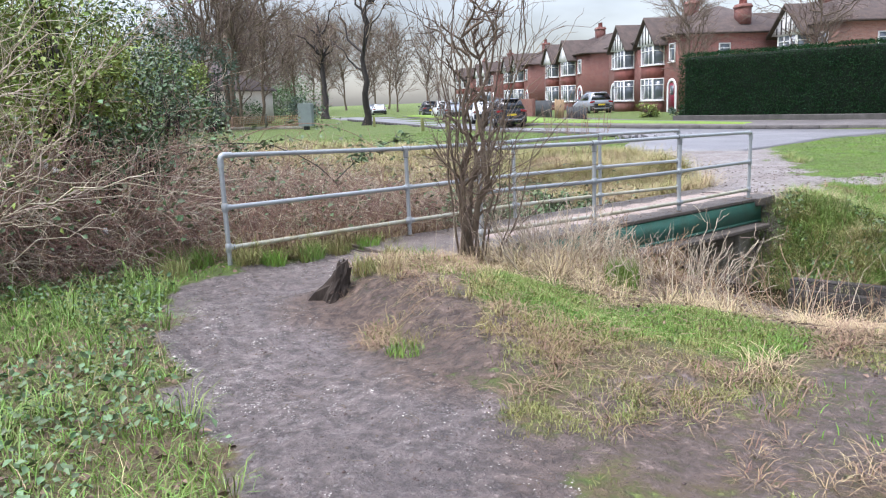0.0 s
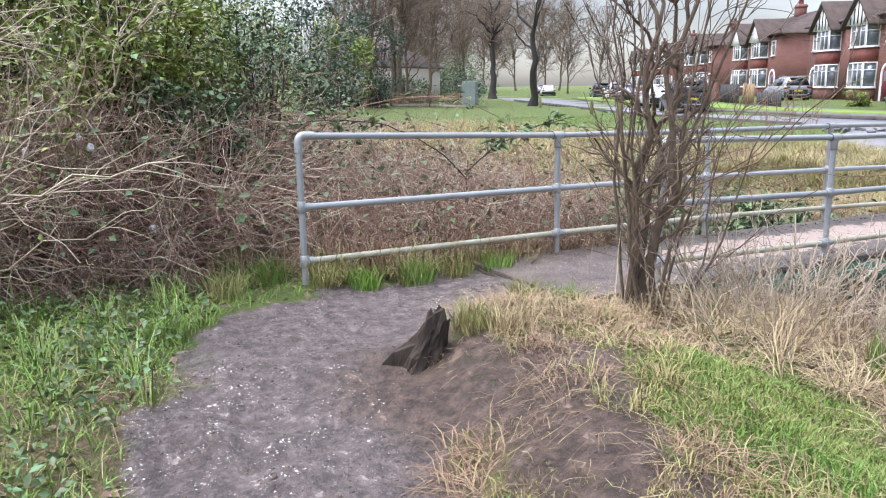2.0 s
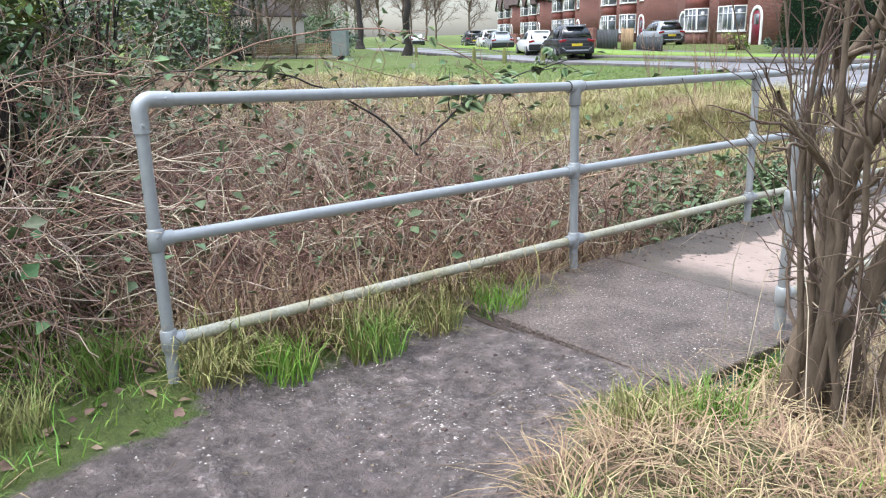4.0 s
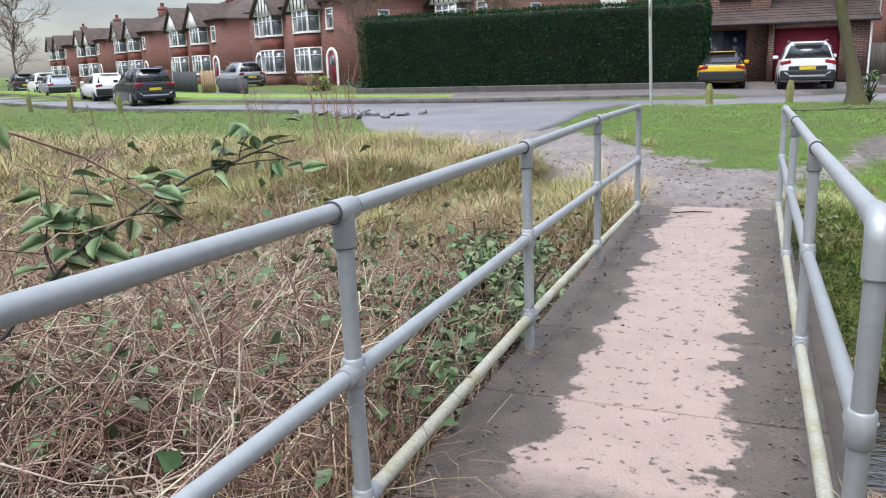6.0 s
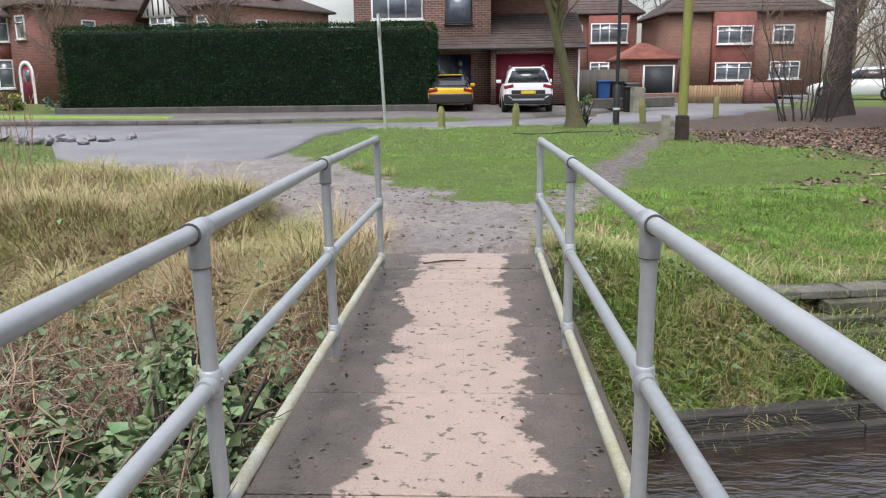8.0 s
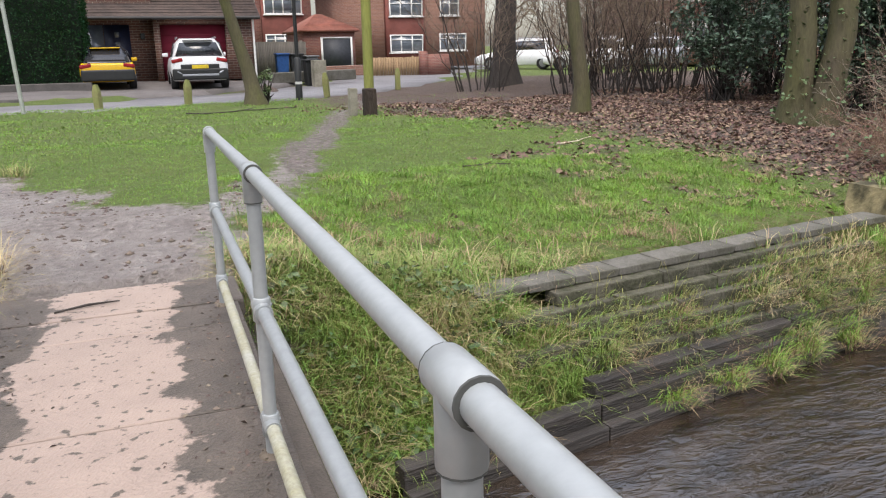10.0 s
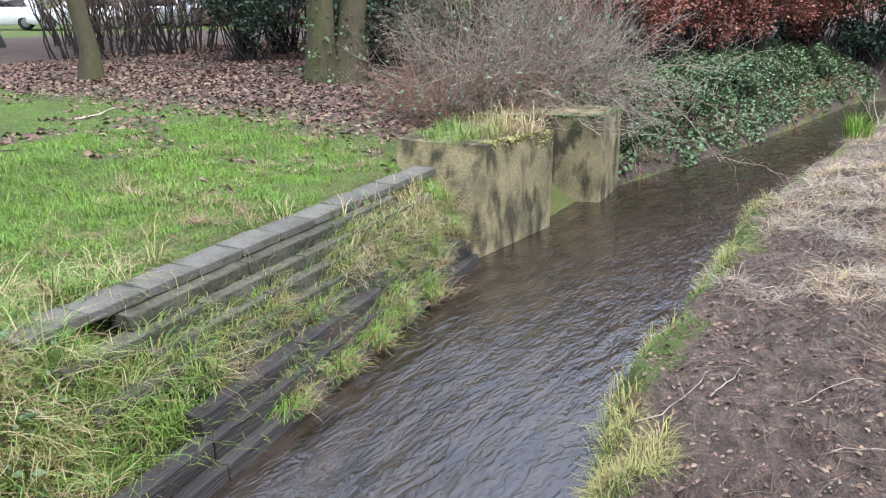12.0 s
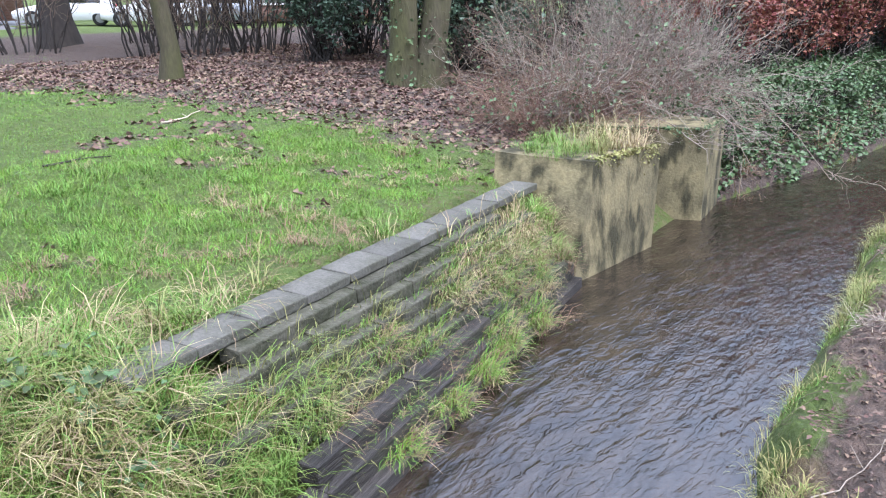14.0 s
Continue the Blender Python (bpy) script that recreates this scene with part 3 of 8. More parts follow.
    ss = t.nodes.new("ShaderNodeSeparateColor")
    link(soil.outputs[0], ss.inputs[0])
    dark = mixed(mid, mixed(fine, (0.19, 0.125, 0.092), (0.06, 0.039, 0.03)), mixed(patchy, (0.085, 0.059, 0.048), (0.20, 0.147, 0.118)))
    # mud gets the same painted shade in its crevices
    dark = mixed(half.outputs[0], dark, mixed(crumbs, (0.016, 0.011, 0.009), (0.25, 0.172, 0.13)))
    # pale mud too is coloured darker in its hollows, as shade
    pale = mixed(mid, mixed(crumbs, (0.15, 0.125, 0.112), (0.42, 0.37, 0.34)), mixed(patchy, (0.20, 0.17, 0.155), (0.40, 0.355, 0.33)))
    earth = mixed(ss.outputs[1], earth, pale)
    earth = mixed(ss.outputs[0], earth, dark)
    frayed = noisy(11.0, 8)

    def fray(sock, soft=0.22):
        # a ragged edge in place of a soft one
        a = t.nodes.new("ShaderNodeMapRange")
        a.inputs["To Min"].default_value, a.inputs["To Max"].default_value = -0.30, 0.30
        link(frayed, a.inputs["Value"])
        s = t.nodes.new("ShaderNodeMath")
        s.operation = "ADD"
        link(sock, s.inputs[0])
        link(a.outputs[0], s.inputs[1])
        o = t.nodes.new("ShaderNodeMapRange")
        o.inputs["From Min"].default_value, o.inputs["From Max"].default_value = 0.5 - soft, 0.5 + soft
        link(s.outputs[0], o.inputs["Value"])
        return o.outputs[0]

    colr = mixed(fray(sep.outputs[1]), grass, straw)
    colr = mixed(fray(sep.outputs[2]), colr, lit)
    colr = mixed(fray(sep.outputs[0]), colr, earth)
    link(colr, p.inputs["Base Color"])
    rr = t.nodes.new("ShaderNodeMapRange")
    rr.inputs["To Min"].default_value, rr.inputs["To Max"].default_value = 0.9, 0.36
    mm = t.nodes.new("ShaderNodeMath")
    mm.operation = "MULTIPLY"
    link(coarse, mm.inputs[0])
    link(sep.outputs[0], mm.inputs[1])
    link(mm.outputs[0], rr.inputs["Value"])
    link(rr.outputs[0], p.inputs["Roughness"])
    b = t.nodes.new("ShaderNodeBump")
    b.inputs["Strength"].default_value, b.inputs["Distance"].default_value = 1.0, 0.045
    hs = t.nodes.new("ShaderNodeMath")
    hs.operation = "ADD"
    link(crumbs, hs.inputs[0])
    link(mid, hs.inputs[1])
    link(hs.outputs[0], b.inputs["Height"])
    link(b.outputs[0], p.inputs["Normal"])
    return m


ground_material()
tagged(part("ground", ground_mesh, "ground_mix"), "rough grass, trodden earth and leaf litter along a stream", "ground", kind="structure")


def water_material():
    m = bpy.data.materials.new("stream_water")
    MATS["stream_water"] = m
    m.use_nodes = True
    t, p = m.node_tree, m.node_tree.nodes["Principled BSDF"]
    link = t.links.new
    tc = t.nodes.new("ShaderNodeTexCoord")
    mp = t.nodes.new("ShaderNodeMapping")
    mp.inputs["Scale"].default_value = (0.75, 1.9, 1)
    mp.inputs["Rotation"].default_value = (0, 0, radians(-8))
    link(tc.outputs["Object"], mp.inputs[0])
    bed = t.nodes.new("ShaderNodeTexNoise")
    bed.inputs["Scale"].default_value, bed.inputs["Detail"].default_value = 3.0, 6
    link(mp.outputs[0], bed.inputs["Vector"])
    ramp = t.nodes.new("ShaderNodeValToRGB")
    ramp.color_ramp.elements[0].position, ramp.color_ramp.elements[0].color = 0.35, (0.014, 0.010, 0.0075, 1)
    ramp.color_ramp.elements[1].position, ramp.color_ramp.elements[1].color = 0.75, (0.05, 0.035, 0.023, 1)
    link(bed.outputs[0], ramp.inputs[0])
    link(ramp.outputs[0], p.inputs["Base Color"])
    p.inputs["Roughness"].default_value, p.inputs["IOR"].default_value = 0.012, 2.2
    w1 = t.nodes.new("ShaderNodeTexNoise")
    w1.inputs["Scale"].default_value, w1.inputs["Detail"].default_value, w1.inputs["Distortion"].default_value = 8.0, 3, 1.2
    w2 = t.nodes.new("ShaderNodeTexNoise")
    w2.inputs["Scale"].default_value, w2.inputs["Detail"].default_value = 2.6, 3
    for w in (w1, w2):
        link(mp.outputs[0], w.inputs["Vector"])
    mul = t.nodes.new("ShaderNodeMath")
    mul.operation = "MULTIPLY_ADD"
    mul.inputs[1].default_value = 0.45
    link(w1.outputs[0], mul.inputs[0])
    link(w2.outputs[0], mul.inputs[2])
    b = t.nodes.new("ShaderNodeBump")
    b.inputs["Strength"].default_value, b.inputs["Distance"].default_value = 0.40, 0.06
    link(mul.outputs[0], b.inputs["Height"])
    link(b.outputs[0], p.inputs["Normal"])
    return m


water_material()
wx = np.r_[np.linspace(-40, -4, 10), np.arange(-3.5, 26, 0.5), np.linspace(27, 58, 8)]
wn, wf = np.interp(wx, *NEAR_TOE.T) - 0.35, np.interp(wx, *FAR_TOE.T) + 0.35
rows = np.stack([np.stack([wx, wn + (wf - wn) * s, np.full_like(wx, WATER_Z)], -1) for s in np.linspace(0, 1, 6)])
wi = np.arange(rows.shape[0] * len(wx)).reshape(rows.shape[0], -1)
wq = np.stack([wi[:-1, :-1], wi[:-1, 1:], wi[1:, 1:], wi[1:, :-1]], -1).reshape(-1, 4)
tagged(part("water", np_mesh("water", rows.reshape(-1, 3), [wq]), "stream_water"), "shallow dark brown stream with rippled surface", "stream", kind="structure")

# ---- road, apron, pavements ----


def resample(pts, n):
    pts = np.asarray(pts, float)
    s = np.r_[0, np.cumsum(np.hypot(*np.diff(pts, axis=0).T))]
    u = np.linspace(0, s[-1], n)
    return np.stack([np.interp(u, s, pts[:, 0]), np.interp(u, s, pts[:, 1])], -1)


def strip(name, a, b, za, zb, material, label, category, n=80, cross=4, follow=False, lift=0.045):
    a, b = resample(a, n), resample(b, n)
    g = np.stack([np.c_[a + (b - a) * s, za + (zb - za) * s * np.ones((n, 1))] for s in np.linspace(0, 1, cross)])
    if follow:
        g[..., 2] = land(g[..., 0], g[..., 1], False) + lift
        g[:, [0, -1], 2] -= 0.25
    g = np.concatenate([g[:1] - (0, 0, 0.3), g, g[-1:] - (0, 0, 0.3)])
    i = np.arange(len(g) * n).reshape(len(g), n)
    q = np.stack([i[:-1, :-1], i[:-1, 1:], i[1:, 1:], i[1:, :-1]], -1).reshape(-1, 4)
    if np.cross(a[1] - a[0], b[0] - a[0]) < 0:
        q = q[:, ::-1]
    return tagged(part(name, smooth(np_mesh(name, g.reshape(-1, 3), [q])), material), label, category, kind="structure")


strip("road", NEAR_KERB, FAR_KERB, -0.02, -0.02, "tarmac", "worn wet grey tarmac residential road", "road")
APRON_L = [(-13.5, 18.4), (-10.5, 15.3), (-8.6, 12.0), (-7.2, 10.6)]
APRON_R = [(-3.9, 21.0), (-4.7, 17.0), (-4.5, 13.5), (-4.6, 11.6)]
strip("road", APRON_L, APRON_R, 0.025, 0.025, "tarmac", "broken tarmac crossing leading from road to footbridge", "road", 60, 16, True)
strip("pavement", FAR_KERB[2:7], [(-27.5, 31.5), (-18, 27.2), (-10, 26.8), (-3.5, 27.4), (1.0, 28.4)], 0.14, 0.22, "pavement", "dark tarmac pavement beside the road", "pavement", 80, 10, True)
strip("pavement", [(-3.6, 24.9), (1.3, 26.2), (3.9, 28.6), (5.2, 31.0)], [(-4.5, 32.4), (-1.0, 32.4), (3.0, 32.4), (5.0, 32.4)], 0.10, 0.30, "pavement", "grey paved house driveway", "driveway", 40, 12, True)
strip("verge", [(-60, 43.9), (-26, 26.1), (-17, 24.3), (-10.5, 24.0)], [(-58, 47.6), (-25.2, 28.6), (-17, 26.2), (-10.5, 24.5)], 0.15, 0.20, "verge_turf", "mown green grass verge along the road", "grass", 60, 10, True, 0.085)


def kerb_line(pts, n, name="kerb"):
    p = resample(pts, n)
    g = Geo()
    for a, b in zip(p, p[1:]):
        d = (b - a) / np.hypot(*(b - a))
        nn = np.array([-d[1], d[0]]) * 0.06
        g.prism([tuple(a - nn), tuple(b - nn - d * 0.01), tuple(b + nn - d * 0.01), tuple(a + nn)], -0.12, 0.125)
    return tagged(part(name, g, "kerb_stone"), "grey concrete kerb edging the road", "kerb", kind="structure")


kerb_line(FAR_KERB[1:6], 60)
kerb_line(NEAR_KERB[1:4], 40)

# ---- footbridge ----
SLOPE = -0.015
RAIL_L, RAIL_R = -1.60, -0.345
bridge = thing("footbridge", pose(-0.97, 0.8, 0), "steel footbridge with muddy pinkish non-slip deck and green beams", "footbridge")


def deck_material():
    m = MATS["deck_mud"].copy()
    m.name = "deck_panel"
    MATS["deck_panel"] = m
    t = m.node_tree
    p = t.nodes["Principled BSDF"]
    link = t.links.new
    tc = t.nodes.new("ShaderNodeTexCoord")
    geo = t.nodes.new("ShaderNodeNewGeometry")
    sep = t.nodes.new("ShaderNodeSeparateXYZ")
    link(geo.outputs["Position"], sep.inputs[0])
    n = t.nodes.new("ShaderNodeTexNoise")
    n.inputs["Scale"].default_value, n.inputs["Detail"].default_value, n.inputs["Roughness"].default_value = 3.2, 7, 0.62
    link(geo.outputs["Position"], n.inputs["Vector"])
    # the bare, walked-on strip runs along the middle of the deck, a little to one side
    off = t.nodes.new("ShaderNodeMath")
    off.operation = "ADD"
    off.inputs[1].default_value = 0.97
    link(sep.outputs[0], off.inputs[0])
    ab = t.nodes.new("ShaderNodeMath")
    ab.operation = "ABSOLUTE"
    link(off.outputs[0], ab.inputs[0])
    ad = t.nodes.new("ShaderNodeMath")
    ad.operation = "MULTIPLY_ADD"
    ad.inputs[1].default_value = 0.75
    link(n.outputs[0], ad.inputs[0])
    link(ab.outputs[0], ad.inputs[2])
    edge = t.nodes.new("ShaderNodeMapRange")
    edge.inputs["From Min"].default_value, edge.inputs["From Max"].default_value = 0.70, 0.73
    link(ad.outputs[0], edge.inputs["Value"])
    front = t.nodes.new("ShaderNodeMapRange")
    front.inputs["From Min"].default_value, front.inputs["From Max"].default_value = -1.15, -1.35
    fw = t.nodes.new("ShaderNodeMath")
    fw.operation = "MULTIPLY_ADD"
    fw.inputs[1].default_value = 0.5
    link(n.outputs[0], fw.inputs[0])
    link(sep.outputs[1], fw.inputs[2])
    fs = t.nodes.new("ShaderNodeMath")
    fs.operation = "SUBTRACT"
    fs.inputs[1].default_value = 0.25
    link(fw.outputs[0], fs.inputs[0])
    link(fs.outputs[0], front.inputs["Value"])
    mxm = t.nodes.new("ShaderNodeMath")
    mxm.operation = "MAXIMUM"
    link(edge.outputs[0], mxm.inputs[0])
    link(front.outputs[0], mxm.inputs[1])
    spots = t.nodes.new("ShaderNodeTexNoise")
    spots.inputs["Scale"].default_value, spots.inputs["Detail"].default_value = 20, 6
    link(geo.outputs["Position"], spots.inputs["Vector"])
    sp = t.nodes.new("ShaderNodeMapRange")
    sp.inputs["From Min"].default_value, sp.inputs["From Max"].default_value = 0.60, 0.66
    link(spots.outputs[0], sp.inputs["Value"])
    mx2 = t.nodes.new("ShaderNodeMath")
    mx2.operation = "MAXIMUM"
    link(mxm.outputs[0], mx2.inputs[0])
    link(sp.outputs[0], mx2.inputs[1])
    mix = t.nodes.new("ShaderNodeMix")
    mix.data_type = "RGBA"
    fine = t.nodes.new("ShaderNodeMix")
    fine.data_type = "RGBA"
    fine.inputs["A"].default_value, fine.inputs["B"].default_value = (0.42, 0.325, 0.27, 1), (0.26, 0.20, 0.168, 1)
    link(n.outputs[0], fine.inputs["Factor"])
    old = p.inputs["Base Color"].links[0].from_socket
    link(mx2.outputs[0], mix.inputs["Factor"])
    link(fine.outputs["Result"], mix.inputs["A"])
    link(old, mix.inputs["B"])
    link(mix.outputs["Result"], p.inputs["Base Color"])
    # raised tread pattern of the plates
    mp = t.nodes.new("ShaderNodeMapping")
    mp.inputs["Rotation"].default_value = (0, 0, radians(45))
    link(geo.outputs["Position"], mp.inputs[0])
    ch = t.nodes.new("ShaderNodeTexChecker")
    ch.inputs["Scale"].default_value = 46
    link(mp.outputs[0], ch.inputs["Vector"])
    b = p.inputs["Normal"].links[0].from_node
    b2 = t.nodes.new("ShaderNodeBump")
    b2.inputs["Strength"].default_value, b2.inputs["Distance"].default_value = 0.8, 0.006
    link(ch.outputs["Fac"], b2.inputs["Height"])
    link(b.outputs[0], b2.inputs["Normal"])
    link(b2.outputs[0], p.inputs["Normal"])
    p.inputs["Roughness"].default_value = 0.55


deck_material()
SEAMS = [-2.66, -1.45, -0.5, 0.46, 1.42, 2.48, 3.62, 4.02]
for a, b in zip(SEAMS, SEAMS[1:]):
    bm = rounded(1.42, b - a - 0.014, 0.045, 0.006, 1)
    mid = (a + b) / 2
    part("deck_panel", bm, "deck_panel" if a > -2 else "approach_slab", bridge, "", pose(0, mid - 0.8, SLOPE * mid - 0.05, math.degrees(math.atan(SLOPE))))
for x in (-0.66, 0.66):
    bm = Geo().box(-0.05, 0.03, -3.4, 3.4, 0, 0.30).box(-0.11, 0.05, -3.4, 3.4, -0.02, 0.015)
    part("edge_beam", bm, "green_paint", bridge, "dull green painted steel beam", pose(x, 0.05, -0.38, math.degrees(math.atan(SLOPE))))
part("bearing_ledge", rounded(0.26, 6.6, 0.06, 0.012, 1), "deck_mud", bridge, "muddy ledge along the foot of the beam", pose(0.78, 0.05, -0.47, math.degrees(math.atan(SLOPE))))
part("landing_slab", rounded(1.5, 0.55, 0.12, 0.02, 2, 0.004, 3), "deck_panel", bridge, "worn concrete landing at the bridge end", pose(0, 3.52, -0.185))
part("abutment", rounded(1.3, 0.5, 1.4, 0.03, 2), "concrete", bridge, "concrete abutment under the bridge", pose(0, 3.15, -1.66))
part("abutment", rounded(1.3, 0.5, 1.4, 0.03, 2), "concrete", bridge, "concrete abutment under the bridge", pose(0, -2.9, -1.66))

plank = rounded(1.35, 0.038, 0.12, 0.010, 2, 0.006, 5)
tagged(part("timber_edging", plank, "stump_wood", None, "", pose(-0.86, -2.71, -0.118, 0, 0, -2)), "dark weathered timber edging board across the path", "edging board")


def railing(name, x, ys, tops, mids, lows, label, lean=0.0):
    """Three rails of galvanised tube on posts with clamp fittings; heights are given post by post."""
    r = 0.0245
    y0 = ys[0]
    root = thing(name, pose(x, y0, 0, 0, lean), label, "railing", "footbridge railings")
    grade = lambda hs, i: (hs[min(i + 1, len(hs) - 1)] - hs[max(i - 1, 0)]) / (ys[min(i + 1, len(ys) - 1)] - ys[max(i - 1, 0)])
    for i, y in enumerate(ys):
        end = i in (0, len(ys) - 1)
        s = 1 if i == 0 else -1
        deck, py, top = SLOPE * y, y - y0, tops[i]
        foot = -0.28 if i == 0 else -0.06
        part("post", smooth(Geo().tube([(0, py, deck + foot), (0, py, top - (0.045 if end else 0.02))], [r, r], 16).mesh("post")), "galvanised", root)
        if i:
            flange = part("base_flange", Geo().tube([(0, py, deck - 0.025), (0, py, deck - 0.006), (0, py, deck - 0.002), (0, py, deck + 0.012)], [0.055, 0.055, 0.046, 0.031], 16), "flange_rust", root, "rusty round base flange")
            for a in (0.8, 2.35, 3.95, 5.5):
                part("bolt", Geo().tube([(0.043 * math.cos(a), py + 0.043 * math.sin(a), deck - 0.006), (0.043 * math.cos(a), py + 0.043 * math.sin(a), deck + 0.006)], [0.008, 0.007], 6), "flange_rust", flange)
        for hs in (mids, lows):
            c, gr = hs[i], grade(hs, i)
            g = Geo().tube([(0, py, c - 0.044), (0, py, c - 0.040), (0, py, c + 0.040), (0, py, c + 0.044)], [0.0285, 0.0325, 0.0325, 0.0285], 16)
            ends = ((0, s * 0.065),) if end else ((-0.065, 0.065),)
            for e0, e1 in ends:
                g.tube([(0, py + e0, c + gr * e0), (0, py + e1, c + gr * e1)], [0.031, 0.031], 16)
            g.tube([(0.029, py, c + 0.012), (0.0355, py, c + 0.012)], [0.008, 0.006], 8)
            part("clamp_fitting", smooth(g.mesh("clamp_fitting")), "galvanised", root)
        c, gr = top, grade(tops, i)
        g = Geo()
        if end:
            pts = [(0, py, c - 0.12), (0, py, c - 0.045)] + [(0, py + s * 0.045 * (1 - math.cos(a)), c - 0.045 + 0.045 * math.sin(a)) for a in np.linspace(0.2, math.pi / 2, 7)] + [(0, py + s * 0.12, c + gr * s * 0.1)]
            g.tube(pts, [0.031] * len(pts), 16)
            for qy, qz in ((s * 0.095, 0.0), (0, -0.09)):
                g.tube([(0.029, py + qy, c + qz), (0.0355, py + qy, c + qz)], [0.008, 0.006], 8)
            part("elbow_fitting", smooth(g.mesh("elbow_fitting")), "galvanised", root)
        else:
            g.tube([(0, py + q, c + gr * q) for q in (-0.056, -0.052, 0.052, 0.056)], [0.028, 0.0325, 0.0325, 0.028], 16)
            g.tube([(0, py, c - 0.104), (0, py, c - 0.100), (0, py, c)], [0.028, 0.0315, 0.0315], 16)
            part("tee_fitting", smooth(g.mesh("tee_fitting")), "galvanised", root)
            for q in (-0.0545, 0.0545):
                part("joint_ring", Geo().tube([(0, py + q - 0.002, c + gr * q), (0, py + q + 0.002, c + gr * q)], [0.0318, 0.0318], 16), "joint_grime", root, "dark grime line round the socket")
            part("joint_ring", Geo().tube([(0, py, c - 0.104), (0, py, c - 0.1005)], [0.0308, 0.0308], 16), "joint_grime", root, "dark grime line round the socket")
    for hs, mname, rail in ((tops, "galvanised", "top_rail"), (mids, "galvanised", "middle_rail"), (lows, "galv_dirty", "bottom_rail")):
        trim = 0.05 if hs is tops else 0
        yy = np.linspace(ys[0] + trim, ys[-1] - trim, 25)
        part(rail, smooth(Geo().tube([(0, y - y0, h) for y, h in zip(yy, np.interp(yy, ys, hs))], [r] * 25, 18).mesh(rail)), mname, root)
    return root


railing("railing", RAIL_L, [-4.15, -1.81, 0.02, 1.87, 3.96], [1.160, 1.072, 1.041, 1.027, 0.985], [0.635, 0.610, 0.592, 0.549, 0.482], [0.225, 0.207, 0.183, 0.125, 0.043],
        "galvanised tube railing with three rails along the footbridge", -0.8)
railing("railing", RAIL_R, [-1.80, 0.14, 2.02, 3.96], [1.095, 1.038, 1.008, 0.964], [0.628, 0.564, 0.528, 0.513], [0.185, 0.127, 0.090, 0.080],
        "galvanised tube railing with three rails along the footbridge")

# ---- stepped revetment, timbers and concrete blocks on the far bank ----
revet = thing("revetment", pose(0, 0, 0), "mossy stepped stone bank revetment under a flat stone coping", "retaining wall")
C0, C1 = Vector((1.05, 4.58, -0.44)), Vector((6.55, 5.42, -0.43))
run = (C1 - C0)
length = run.length
turn = math.degrees(math.atan2(run.y, run.x))
cop_mesh = [None, None, None]
for i in range(3):
    me = bpy.data.meshes.new("coping_slab")
    bm = rounded(0.452, 0.27, 0.07, 0.012, 2, 0.006, 2)
    bm.to_mesh(me)
    bm.free()
    me.materials.append(MATS["coping_stone"])
    cop_mesh[i] = me
k = int(length / 0.455)
for i in range(k):
    c = C0.lerp(C1, (i + 0.5) / k)
    if c.x < 1.45:
        continue
    part("coping_slab", cop_mesh[i % 3], "coping_stone", revet, "", pose(c.x, c.y, c.z - 0.055 + random.uniform(-0.004, 0.004), random.uniform(-1, 1), random.uniform(-0.5, 0.5), turn + random.uniform(-0.5, 0.5)))
step_mesh = []
for i in range(3):
    me = bpy.data.meshes.new("step_block")
    bm = rounded(1.12, 0.165, 0.105, 0.012, 2, 0.008, 6)
    bm.to_mesh(me)
    bm.free()
    me.materials.append(MATS["step_block"])
    step_mesh.append(me)
side = Vector((run.y, -run.x, 0)).normalized()
ROWS_N = 7
for r in range(ROWS_N):
    for i in range(int(length / 1.13) + 1):
        c = C0.lerp(C1, (i + 0.5 + 0.5 * (r % 2)) / (length / 1.13)) + side * (0.15 + 0.097 * r)
        if c.x < 1.75 + 0.12 * r or c.x > 6.02:
            continue
        part("step_block", step_mesh[(i + r) % 3], "step_block", revet, "", pose(c.x, c.y, c.z - 0.165 - 0.107 * r + random.uniform(-0.004, 0.004), random.uniform(-1.5, 1.5), random.uniform(-0.3, 0.3), turn + random.uniform(-0.35, 0.35)))
timber_pts = [Vector((0.6, 3.45, 0)), Vector((2.2, 3.76, 0)), Vector((3.3, 3.99, 0)), Vector((4.5, 4.26, 0)), Vector((5.4, 4.46, 0)), Vector((6.4, 4.66, 0))]
for lvl, (dz, off, h) in enumerate(((-1.42, 0.0, 0.16), (-1.265, 0.09, 0.15), (-1.12, 0.17, 0.13))):
    for a, b in zip(timber_pts, timber_pts[1:]):
        if lvl == 2 and a.x < 2:
            continue
        L = (b - a).length
        bm = rounded(L - 0.01, 0.14, h, 0.012, 2, 0.008, 6)
        c = (a + b) / 2 + Vector((-0.2, 1, 0)) * off
        tagged(part("bank_timber", bm, "wet_timber", None, "", pose(c.x, c.y + 0.02, dz, 0, random.uniform(-0.5, 0.5), math.degrees(math.atan2(b.y - a.y, b.x - a.x)))), "wet dark timber baulk lining the foot of the bank", "timber", "bank timbers")


